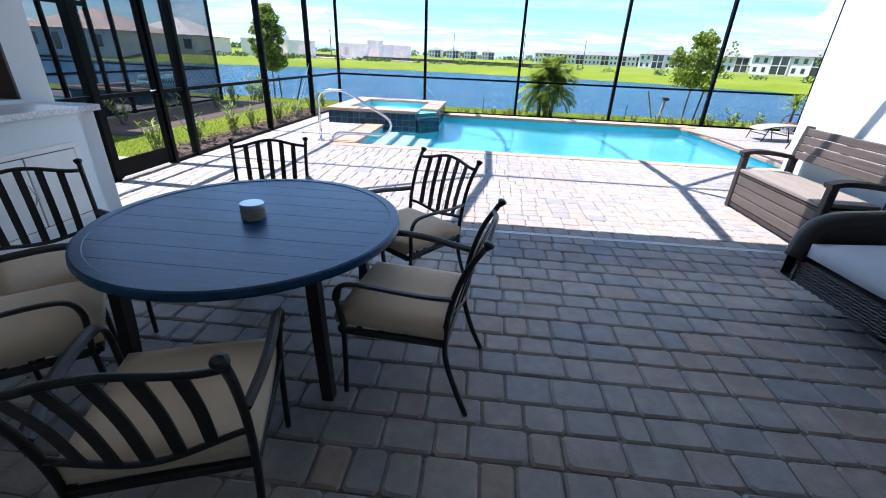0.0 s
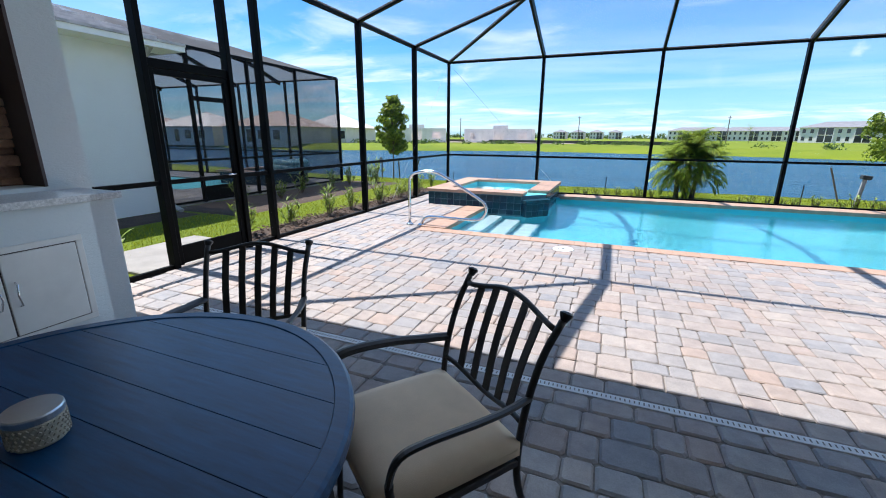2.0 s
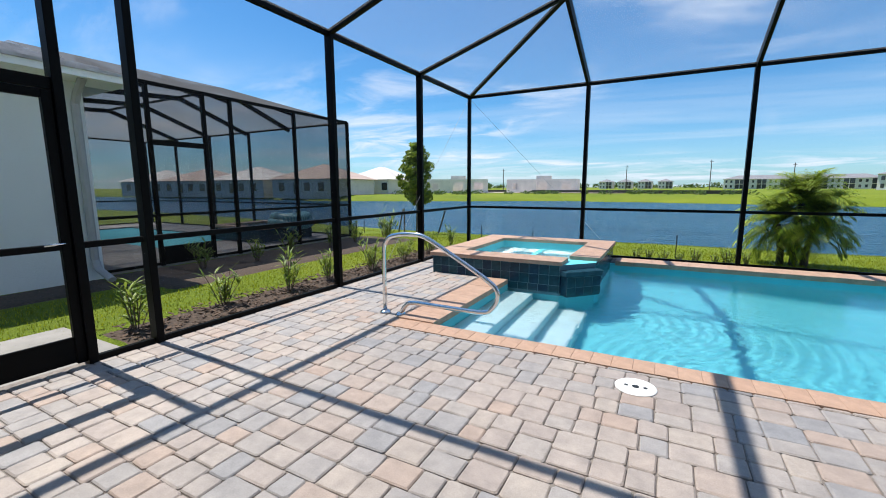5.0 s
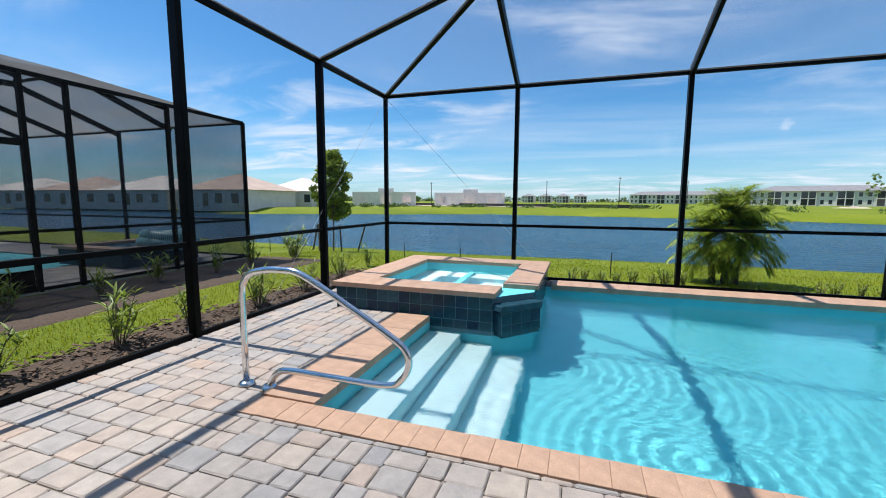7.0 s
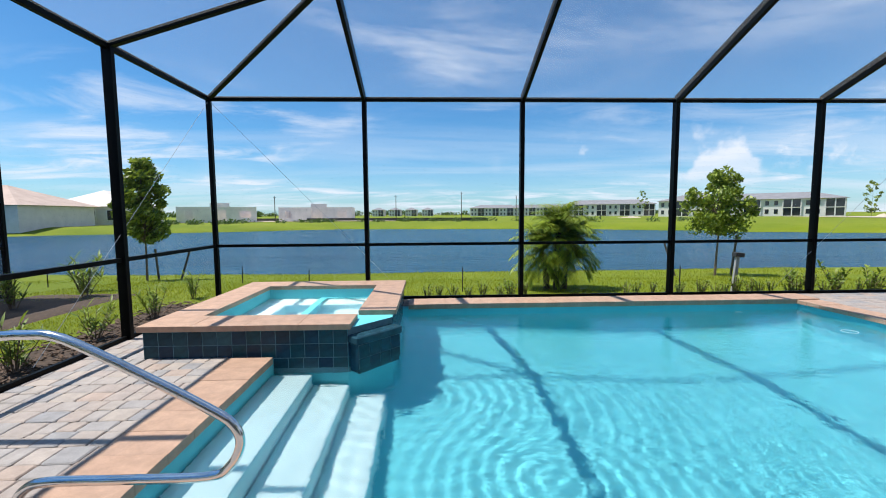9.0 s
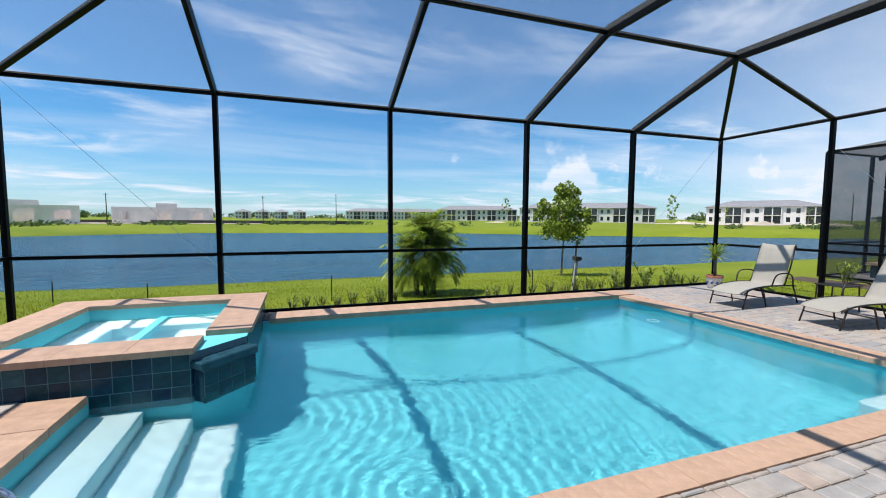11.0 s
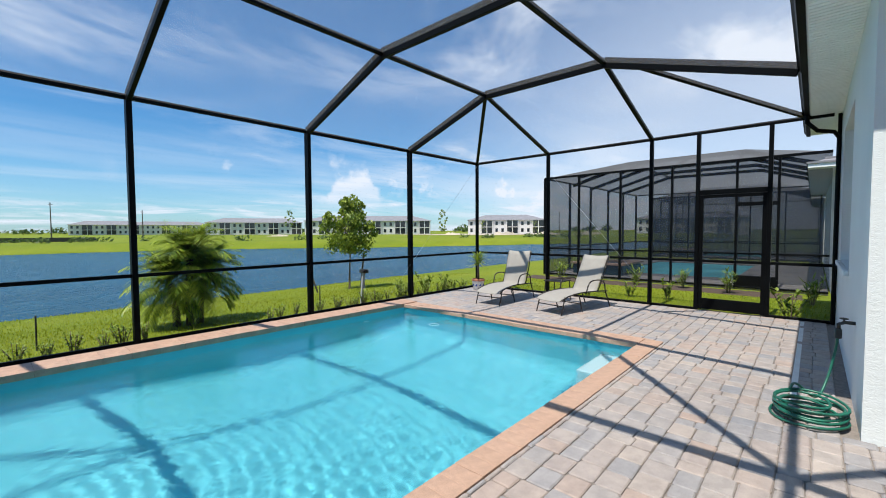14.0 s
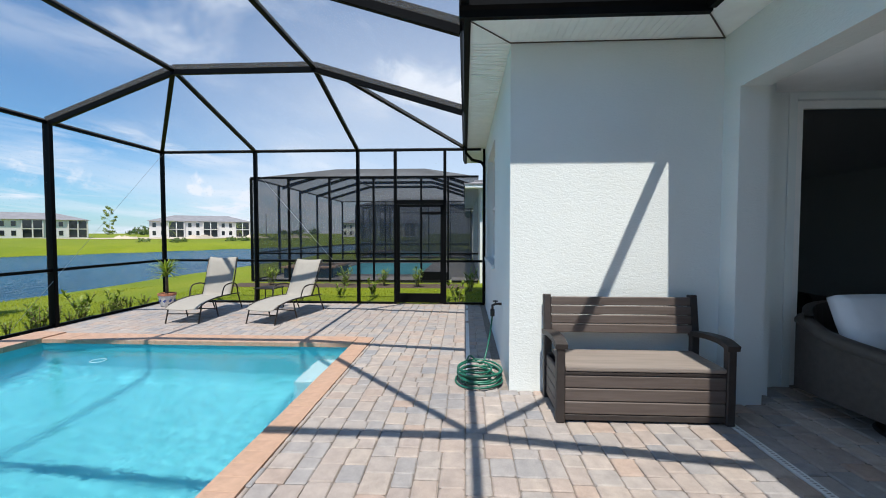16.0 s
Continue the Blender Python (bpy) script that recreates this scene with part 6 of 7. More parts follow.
def young_tree(name, label, x, y, clear, top, width, seed, leaf=0.05, clumps=46, per=46, lean=0.0, z=None):
    r = random.Random(seed)
    g = land(x, y) if z is None else z
    t = thing(name, label, "tree", Matrix.Translation((x, y, g)))
    bt, bc = bmesh.new(), bmesh.new()
    tube(bt, curve([(0, 0, -0.05), (0.02, 0.0, clear * 0.5), (0.01 + lean, 0.02, clear), (lean, 0, clear + (top - clear) * 0.6), (lean * 1.4, 0, top - 0.1)], 4), [0.035 * (1 - 0.85 * k / 16) for k in range(17)], 8)
    for k in range(clumps):
        u = (k + 0.5) / clumps
        h = clear + (top - clear) * u
        spread = width / 2 * (math.sin(math.pi * min(0.97, u * 0.86 + 0.14)) ** 0.6)
        a = k * 2.4 + r.uniform(-0.4, 0.4)
        d = spread * r.uniform(0.25, 1.0)
        c = Vector((lean * u + d * math.cos(a), d * math.sin(a), h + r.uniform(-0.1, 0.1)))
        tube(bt, [(lean * u, 0, max(clear * 0.9, h - 0.35)), Vector((lean * u, 0, h - 0.2)).lerp(c, 0.5), c], [0.012, 0.009, 0.004], 5)
        rad = width * r.uniform(0.08, 0.16)
        leaf_cloud(bc, r, c, (rad, rad, rad * 0.9), per, leaf)
    part("trunk", bt, M["bark"], t)
    part("crown", bc, M["tree_leaf"], t, "small green leaves")
    return t


def support_stake(x, y, tx, ty, h, label="dark wooden tree stake leaning on the lawn"):
    s = thing("tree_stake", label, "stake", Matrix.Translation((x, y, land(x, y))))
    bm = bmesh.new()
    beam(bm, (0, 0, -0.1), (tx, ty, h), 0.045, 0.045)
    part("post", bm, M["stake"], s)


young_tree("tree", "dense young green tree with staked trunk on the lake bank", -8.85, 18.1, 1.25, 3.4, 1.4, 3, 0.07, 80, 95)
for dx, dy, tx, ty in ((-0.95, 0.1, -0.25, 0.0), (-0.45, -0.2, 0.06, 0.1), (0.22, 0.2, 0.0, -0.1), (0.95, 0.0, 0.35, 0.0)):
    support_stake(-8.85 + dx, 18.1 + dy, tx * -1 if dx < 0 else tx, ty, 0.95)
young_tree("tree", "airy young green tree with thin trunk by the lake", 7.65, 17.2, 1.3, 2.9, 1.75, 8, 0.065, 60, 85, 0.06)
support_stake(7.95, 17.0, 0.14, 0.0, 1.15, "pale wooden tree stake leaning on the lawn")
support_stake(6.7, 17.5, -0.35, 0.1, 1.0)


# ---- clump of pygmy date palms ----
def palm(x, y, trunks, frond_len, seed, name, label, per=30, z=None, scale=1.0):
    r = random.Random(seed)
    g = land(x, y) if z is None else z
    t = thing(name, label, "palm", Matrix.Translation((x, y, g)) @ Matrix.Diagonal((scale, scale, scale, 1)))
    for tx, ty, h in trunks:
        bm = bmesh.new()
        pts = curve([(tx * 0.6, ty * 0.6, -0.05), (tx * 0.7, ty * 0.7, h * 0.5), (tx, ty, h)], 5)
        tube(bm, pts, [0.06 - 0.012 * k / 10 + 0.008 * (k % 2) for k in range(len(pts))], 10)
        part("trunk", bm, M["stake"], t)
        bl = bmesh.new()
        for k in range(per):
            a = k * 2.4 + r.uniform(-0.3, 0.3)
            up = r.uniform(-0.7, 1.0) if k % 3 == 0 else r.uniform(0.6, 4.2)
            d = Vector((math.cos(a), math.sin(a), up)).normalized()
            L_ = frond_len * r.uniform(0.75, 1.1)
            p = Vector((tx, ty, h - (r.uniform(0.0, 0.4) * h if k % 3 == 0 else 0.0)))
            side = d.cross(Vector((0, 0, 1))).normalized()
            prev = p.copy()
            for s in range(22):
                u = s / 21
                d = (d + Vector((0, 0, -0.018 - 0.115 * u))).normalized()
                p = prev + d * (L_ / 22)
                tube(bl, [prev, p], 0.004 * (1.1 - u), 3)
                if s > 1:
                    ll = L_ * 0.32 * math.sin(math.pi * (0.12 + 0.8 * u)) + 0.03
                    for sg in (-1, 1):
                        way = side * sg * 0.9 + d * 0.75 + Vector((0, 0, r.uniform(-0.25, 0.2)))
                        blade(bl, p, way, ll * r.uniform(0.8, 1.15), 0.017, 0.9, 3, 0.1)
                prev = p
        part("fronds", bl, M["palm_leaf"], t, "feathery arching green fronds")
    return t


palm(2.1, 14.3, ((-0.26, 0.05, 0.80), (0.05, -0.05, 1.22), (0.36, 0.1, 0.88)), 0.74, 14, "date_palm", "clump of young date palms with feathery fronds", 115)

# lake side stakes and path light
for x, y, h in ((-5.37, 16.5, 0.45), (0.13, 14.1, 0.5), (4.5, 13.82, 0.5), (-9.8, 16.0, 0.5), (-3.35, 15.4, 0.4)):
    s = thing("marker_stake", "thin black marker stake in the lawn", "stake", Matrix.Translation((x, y, land(x, y))))
    bm = bmesh.new()
    tube(bm, [(0, 0, -0.1), (0.005, 0, h)], 0.012, 6)
    part("rod", bm, M["black_plastic"], s)
pl = thing("path_light", "grey leaning post with a black solar lamp head", "path light", Matrix.Translation((5.38, 13.52, -0.1)))
bm = bmesh.new()
beam(bm, (0, 0, -0.05), (0.07, 0.0, 0.72), 0.07, 0.05)
part("post", bm, plain("weathered grey post", (0.30, 0.31, 0.31), 0.7), pl)
bm = bmesh.new()
box(bm, -0.085, -0.07, 0.0, 0.085, 0.07, 0.09, 0.012, Matrix.Translation((0.075, 0, 0.71)) @ Matrix.Rotation(radians(6), 4, "Y"))
part("lamp_head", bm, M["black_plastic"], pl, "black lamp head")


# ---- neighbouring plots ----
def neighbour(x0, x1, y_house, y_far, posts, near_x, sign, label_side, door=None, weave="screen_dense"):
    """A pool cage beside the plot: the screen wall at near_x faces ours; the house stands behind y_house."""
    c = thing("neighbour_enclosure", "dark screened pool enclosure of the " + label_side + " house", "screen enclosure", kind="structure")
    top, cap = 4.1, 3.3 if sign < 0 else 3.45

    def under(a, b, w, h):
        """A roof beam whose top lies just under the screen."""
        member("roof_beam", (a[0], a[1], a[2] - h / 2 - 0.01), (b[0], b[1], b[2] - h / 2 - 0.01), w, h, c)

    dense, over = M[weave], M["screen_top_lit"]
    ye = y_house + (2.0 if sign > 0 else 0.0)          # where the flat of the roof ends towards the house
    for y in posts:
        member("post", (near_x, y, -0.06), (near_x, y, cap), 0.09, 0.06, c)
    far_xs = [near_x + (x1 - x0) * k / 5 * sign for k in range(6)]
    for x in far_xs[1:]:
        member("post", (x, y_far, -0.06), (x, y_far, cap), 0.06, 0.09, c)
    other = far_xs[-1]
    for y in (y_house + 0.1, (y_house * 2 + y_far) / 3, (y_house + 2 * y_far) / 3):
        member("post", (other, y, -0.06), (other, y, cap), 0.09, 0.06, c)
    for z, h in ((0.9, 0.05), (cap, 0.07), (-0.02, 0.05)):
        member("rail", (near_x, y_house, z), (near_x, y_far, z), 0.05, h, c)
        member("rail", (near_x, y_far, z), (other, y_far, z), 0.05, h, c)
        member("rail", (other, y_house, z), (other, y_far, z), 0.05, h, c)
    inner0, inner1 = near_x + 2.4 * sign, other - 2.4 * sign
    yb = y_far - 2.2
    for x in (inner0, (2 * inner0 + inner1) / 3, (inner0 + 2 * inner1) / 3, inner1):
        under((x, y_far, cap), (x, yb, top), 0.055, 0.13)
        if sign > 0:
            under((x, yb, top), (x, ye, top), 0.055, 0.13)
            under((x, ye, top), (x, y_house, cap), 0.055, 0.13)
        else:
            under((x, yb, top), (x, y_house, top - 0.3), 0.055, 0.13)
    for y in posts:
        if y < y_far - 1:
            under((near_x, y, cap), (inner0, max(ye, min(y, yb)), top), 0.05, 0.1)
    under((near_x, y_far, cap), (inner0, yb, top), 0.05, 0.06)
    under((inner0, yb, top), (inner1, yb, top), 0.05, 0.06)
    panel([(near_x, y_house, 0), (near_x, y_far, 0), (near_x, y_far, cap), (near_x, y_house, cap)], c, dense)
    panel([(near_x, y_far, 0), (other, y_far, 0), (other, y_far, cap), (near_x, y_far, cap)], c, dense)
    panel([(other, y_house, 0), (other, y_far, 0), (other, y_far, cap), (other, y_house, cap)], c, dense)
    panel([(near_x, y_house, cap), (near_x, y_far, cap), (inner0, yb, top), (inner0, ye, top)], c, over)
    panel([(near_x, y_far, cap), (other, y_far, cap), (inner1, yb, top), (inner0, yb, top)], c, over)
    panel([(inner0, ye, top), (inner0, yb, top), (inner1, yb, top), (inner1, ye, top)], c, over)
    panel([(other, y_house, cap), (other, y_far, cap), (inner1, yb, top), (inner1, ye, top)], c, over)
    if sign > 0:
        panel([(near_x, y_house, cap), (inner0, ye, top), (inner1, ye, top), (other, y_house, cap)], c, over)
    if door:
        member("header", (near_x, door[0], 2.25), (near_x, door[1], 2.25), 0.06, 0.1, c)
        bm = bmesh.new()
        box(bm, near_x - 0.02, door[0] + 0.03, -0.04, near_x + 0.02, door[1] - 0.03, 0.3, 0.004)
        part("kick_plate", bm, M["bronze"], c, "dark kick plate")
    lo_x, hi_x = min(near_x, other), max(near_x, other)
    p0, p1 = min(near_x + 2.4 * sign, other - 1.5 * sign), max(near_x + 2.4 * sign, other - 1.5 * sign)
    q0, q1 = y_house + 2.2, y_far - 1.6
    d = thing("neighbour_deck", "pale paver deck of the " + label_side + " house", "deck", kind="structure")
    for dims in ((lo_x, y_house, -0.3, hi_x, q0, -0.035), (lo_x, q1, -0.3, hi_x, y_far, -0.035), (lo_x, q0, -0.3, p0, q1, -0.035), (p1, q0, -0.3, hi_x, q1, -0.035)):
        box_obj("slab", dims, M["shared_deck"], d)
    wtr = thing("neighbour_pool", "turquoise swimming pool of the " + label_side + " house", "swimming pool", kind="structure")
    box_obj("pool_floor", (p0, q0, -0.088, p1, q1, -0.075), M["plaster"], wtr)
    s = thing("neighbour_spa", "raised dark tiled spa of the " + label_side + " house", "spa", kind="structure")
    sx = near_x + 1.9 * sign
    box_obj("spa_wall", (sx - 1.0, q1 - 0.9, -0.03, sx + 1.0, q1 + 0.9, 0.32), M["tile"], s)
    bm = bmesh.new()
    ring_wall(bm, [(sx - 1.08, q1 - 0.98), (sx + 1.08, q1 - 0.98), (sx + 1.08, q1 + 0.98), (sx - 1.08, q1 + 0.98)], [(sx - 0.75, q1 - 0.65), (sx + 0.75, q1 - 0.65), (sx + 0.75, q1 + 0.65), (sx - 0.75, q1 + 0.65)], 0.322, 0.38)
    part("spa_coping", bm, M["coping"], s, "terracotta coping")
    return c


neighbour(-19.5, -8.55, 7.4, 13.8, (13.8, 11.8, 10.05, 9.45, 8.4), -8.55, -1, "left", (8.42, 9.42))
neighbour(13.55, 24, 5.6, 13.3, (13.3, 12.0, 10.6, 9.1, 7.5, 6.6), 13.55, 1, "right", (6.6, 7.5), "screen_heavy")
neighbour(27.0, 37, 5.6, 13.3, (13.3, 11.0, 9.0, 7.0), 27.0, 1, "farther right", None, "screen_heavy")


def near_house(name, x0, y0, x1, y1, label, roof_mat, openings=()):
    h = thing(name, label, "house")
    box_obj("wall", (x0, y0, -0.1, x1, y1, 3.1), M["stucco"], h)
    roof("roof", x0 - 0.5, y0 - 0.5, x1 + 0.5, y1 + 0.5, 3.14, 2.4, "", roof_mat, parent=h)
    bm = bmesh.new()
    box(bm, x0 - 0.5, y0 - 0.5, 3.04, x1 + 0.5, y1 + 0.5, 3.14)
    part("soffit", bm, M["soffit"], h)
    bm = bmesh.new()
    w0, w1 = x1 - x0 + 1.0, y1 - y0 + 1.0
    k_rows = int(min(w0, w1) / 2 / 0.33)
    slope = 2.4 / (min(w0, w1) / 2)
    for k in range(k_rows):
        o = k * 0.33
        z = 3.14 + o * slope
        for (ax, ay), (bx, by) in (((x0 - 0.5 + o, y0 - 0.5 + o), (x1 + 0.5 - o, y0 - 0.5 + o)), ((x1 + 0.5 - o, y0 - 0.5 + o), (x1 + 0.5 - o, y1 + 0.5 - o)), ((x1 + 0.5 - o, y1 + 0.5 - o), (x0 - 0.5 + o, y1 + 0.5 - o)), ((x0 - 0.5 + o, y1 + 0.5 - o), (x0 - 0.5 + o, y0 - 0.5 + o))):
            if math.hypot(bx - ax, by - ay) > 0.3:
                beam(bm, (ax, ay, z + 0.02), (bx, by, z + 0.02), 0.06, 0.045, 0.0)
    tagged(part("tile_course", bm, roof_mat, h, "overlapping tile courses"), kind="stuff")
    for wall_x, ya, yb, za, zb in openings:
        bm = bmesh.new()
        box(bm, wall_x - 0.03, ya, za, wall_x + 0.03, yb, zb, 0.004)
        w_ = part("window", bm, M["frame_white"], h)
        box_obj("pane", (wall_x - 0.036, ya + 0.07, za + 0.07, wall_x + 0.036, yb - 0.07, zb - 0.07), M["dark_pane"], w_)
    return h


hl = near_house("house", -21, -14, -8.35, 7.38, "white stucco neighbour house with grey tile roof", M["roof_tile"])
bm = bmesh.new()
tube(bm, [(-7.95, 7.25, 3.05), (-8.2, 7.25, 2.85), (-8.29, 7.25, 2.7), (-8.29, 7.25, 0.25), (-8.2, 7.25, 0.1), (-7.8, 7.25, -0.03)], 0.04, 8, flat=(0.11, 0.08))
part("downspout", bm, M["downspout"], hl, "grey downspout with a kicked out foot")
bm = bmesh.new()
box(bm, -11.05, 5.9, 4.05, -10.65, 6.4, 4.5, 0.02)
part("roof_vent", bm, M["bronze"], hl, "dark roof vent")
near_house("house", 13.6, -14, 25, 5.55, "white stucco neighbour house with dark grey roof", M["far_roof"])
near_house("house", 27, -14, 38, 5.55, "white stucco neighbour house with dark grey roof", M["far_roof"])

toy = thing("pool_float", "turquoise striped inflatable pool float on the neighbour's deck", "pool float", pose(-9.45, 12.35, 0.33, 0, 0, 20))
bm = bmesh.new()
for r_, z_ in ((0.42, 0.0), (0.36, 0.15)):
    tube(bm, [(r_ * 1.25 * math.cos(2 * math.pi * k / 28), r_ * math.sin(2 * math.pi * k / 28), z_ + 0.1 + 0.03 * math.sin(4 * math.pi * k / 28)) for k in range(28)], 0.13, 10, close=True)
part("ring", bm, M["toy"], toy, smooth=True)


# ---- across the lake ----
def far_house(name, x, y, yaw, w, d, h, rise, wall_mat, roof_mat, label, windows):
    m = Matrix.Translation((x, y, max(land(x, y), 0.0))) @ Matrix.Rotation(radians(yaw), 4, "Z")
    hs = thing(name, label, "house", m)
    box_obj("wall", (-w / 2, 0, -0.5, w / 2, d, h), wall_mat, hs)
    if roof_mat:
        roof("roof", -w / 2 - 0.6, -0.6, w / 2 + 0.6, d + 0.6, h + 0.02, rise, "", roof_mat, parent=hs)
    for wx, wz, ww, wh in windows:
        box_obj("window", (wx - ww / 2, -0.06, wz, wx + ww / 2, 0.0, wz + wh), M["frame_white"], hs)
        hs_w = hs.children[-1] if hs.children else hs
        box_obj("pane", (wx - ww / 2 + 0.12, -0.1, wz + 0.12, wx + ww / 2 - 0.12, -0.065, wz + wh - 0.12), M["dark_pane"], hs)
    return hs


W1 = [(-4.6, 0.7, 1.6, 1.8), (-1.2, 0.2, 1.3, 2.4), (1.4, 0.7, 1.6, 1.8), (4.6, 0.7, 1.6, 1.8)]
for x, y, yaw, w, rm in ((-58.4, 58.5, 4, 14, "tan_roof"), (-56, 74, 4, 11, "pale_roof"), (-77, 58.8, 8, 14, "pale_roof"), (-93, 58, 12, 14, "tan_roof"), (-110, 58, 12, 14, "pale_roof"), (-70, 92, 10, 12, "tan_roof")):
    far_house("house", x, y, yaw, w, 13, 3.0, 2.9, M["house"], M[rm], "pale single-storey house across the lake with hipped roof", W1)


def shell_house(x, y, yaw, w, label):
    """An unfinished block house: walls with open doors and windows, no roof."""
    m = Matrix.Translation((x, y, max(land(x, y), 0.0))) @ Matrix.Rotation(radians(yaw), 4, "Z")
    hs = thing("unfinished_house", label, "house", m)
    t, h, d = 0.3, 3.3, 9.0
    gaps = [(-w / 2 + 1.5, 1.4, 0.8, 2.4), (-1.0, 2.6, 0.0, 2.7), (w / 2 - 3.4, 2.2, 0.9, 2.5)]
    x0 = -w / 2
    for gx_, gw, z0, z1 in gaps:
        box_obj("wall_piece", (x0, 0, -0.5, gx_, t, h), M["block"], hs)
        box_obj("wall_piece", (gx_, 0, z1, gx_ + gw, t, h), M["block"], hs)
        if z0 > 0:
            box_obj("wall_piece", (gx_, 0, -0.5, gx_ + gw, t, z0), M["block"], hs)
        x0 = gx_ + gw
    box_obj("wall_piece", (x0, 0, -0.5, w / 2, t, h), M["block"], hs)
    for dims in ((-w / 2, t, -0.5, -w / 2 + t, d, h), (w / 2 - t, t, -0.5, w / 2, d, h), (-w / 2 + t, d - t, -0.5, w / 2 - t, d, h), (-1.6, 3.0, -0.5, 2.2, 3.3, h + 0.9), (2.2, t, -0.5, 2.5, d - t, h)):
        box_obj("wall_piece", dims, M["block"], hs)
    return hs


shell_house(-27.5, 106, 5, 17, "unfinished pale concrete block house across the lake")
shell_house(-45, 95, 24, 15, "unfinished pale concrete block house across the lake")


def apartment(x, y, yaw, n, label):
    """Two storeys, n bays of windows and balconies, a low hipped roof."""
    m = Matrix.Translation((x, y, 0.1)) @ Matrix.Rotation(radians(yaw), 4, "Z")
    ap = thing("apartment_building", label, "building", m, "apartment buildings across the lake")
    bw, h, d = 5.2, 5.7, 14
    w = n * bw
    box_obj("wall", (-w / 2, 0, -0.6, w / 2, d, h), M["apartment"], ap)
    roof("roof", -w / 2 - 0.7, -0.7, w / 2 + 0.7, d + 0.7, h + 0.02, 2.3, "", M["far_roof"], parent=ap)
    for k in range(n):
        cx = -w / 2 + (k + 0.5) * bw
        for z in (0.3, 3.1):
            if k % 2 == 1:
                # no recess here: a flat dark sheet paints the balcony's shade
                bm = bmesh.new()
                box(bm, cx - 2.3, -0.05, z - 0.1, cx + 2.3, 0.02, z + 2.4)
                part("balcony", bm, M["dark_pane"], ap, "flat dark sheet standing for a shaded balcony recess")
                bm = bmesh.new()
                for s in (-2.3, 0.0, 2.3):
                    box(bm, cx + s - 0.15, -0.4, z - 0.15, cx + s + 0.15, -0.06, z + 2.45)
                box(bm, cx - 2.3, -0.4, z - 0.25, cx + 2.3, -0.06, z - 0.1)
                part("balcony_frame", bm, M["apartment"], ap)
            else:
                for s in (-1.2, 1.2):
                    box_obj("window", (cx + s - 0.5, -0.05, z + 0.5, cx + s + 0.5, 0.0, z + 2.0), M["dark_pane"], ap)
    return ap


apartment(86, 203, -24, 8, "long white two-storey apartment building with grey roof")
apartment(108, 145, -38, 10, "long white two-storey apartment building with grey roof")
apartment(143, 100, -57, 6, "white two-storey apartment building with dark balconies")
apartment(76, 297, -15, 8, "far white two-storey apartment building")
apartment(48, 302, -8, 7, "far white two-storey apartment building")
apartment(175, 40, -75, 7, "white two-storey apartment building with dark balconies")
for k, x in enumerate((-46, -31, -16, -1)):
    apartment(x, 384 + k, -2, 2, "far white row house under construction")

rf = random.Random(51)
for x, y, h in ((-52, 147, 8), (-12, 155, 8.5), (11.5, 155, 9.5), (31, 153, 8), (150, 80, 9)):
    pw = thing("utility_pole", "thin dark utility pole across the lake", "pole", Matrix.Translation((x, y, 0)))
    bm = bmesh.new()
    tube(bm, [(0, 0, -0.5), (0, 0, h)], [0.16, 0.1], 8)
    part("pole", bm, M["stake"], pw)
    bm = bmesh.new()
    beam(bm, (-0.5, 0, h - 0.5), (0.5, 0, h - 0.5), 0.1, 0.1)
    part("crossarm", bm, M["stake"], pw)
young_tree("tree", "small young tree in the far meadow", 69, 138, 3.0, 8.5, 3.5, 70, 0.25, 16, 26)
young_tree("tree", "dark slender tree before the apartments", 111, 106, 2.0, 9.0, 3.6, 71, 0.28, 18, 26)
young_tree("tree", "bare young tree in the far meadow", 80, 118, 2.5, 6.0, 2.6, 72, 0.2, 12, 20)
palm(36, 150, ((0, 0, 3.6),), 2.6, 73, "palm_tree", "single palm tree across the lake", 22)
palm(121, 96, ((0, 0, 3.2),), 3.0, 74, "palm_tree", "single palm tree across the lake", 24)
palm(138, 84, ((0, 0, 3.0),), 2.8, 75, "palm_tree", "single palm tree across the lake", 22)

# bare sand of the building plots
def sand_sheet(x0, y0, x1, y1):
    xs, ys = np.linspace(x0, x1, 26), np.linspace(y0, y1, 12)
    edge = lambda x, y: 4.0 * noise.noise((x * 0.06, y * 0.06, 2.0))
    bm = bmesh.new()
    g = [[bm.verts.new((x + edge(y, x), y + edge(x, y), max(land(x, y), 0.1) + 0.09)) for x in xs] for y in ys]
    for j in range(11):
        for i in range(25):
            bm.faces.new((g[j][i], g[j][i + 1], g[j + 1][i + 1], g[j + 1][i]))
    tagged(part("bare_plot", bm, M["dirt"], smooth=True), "bare pale sandy building plot across the lake", "bare ground", kind="structure")


sand_sheet(-50, 96, -8, 124)
sand_sheet(98, 76, 150, 118)

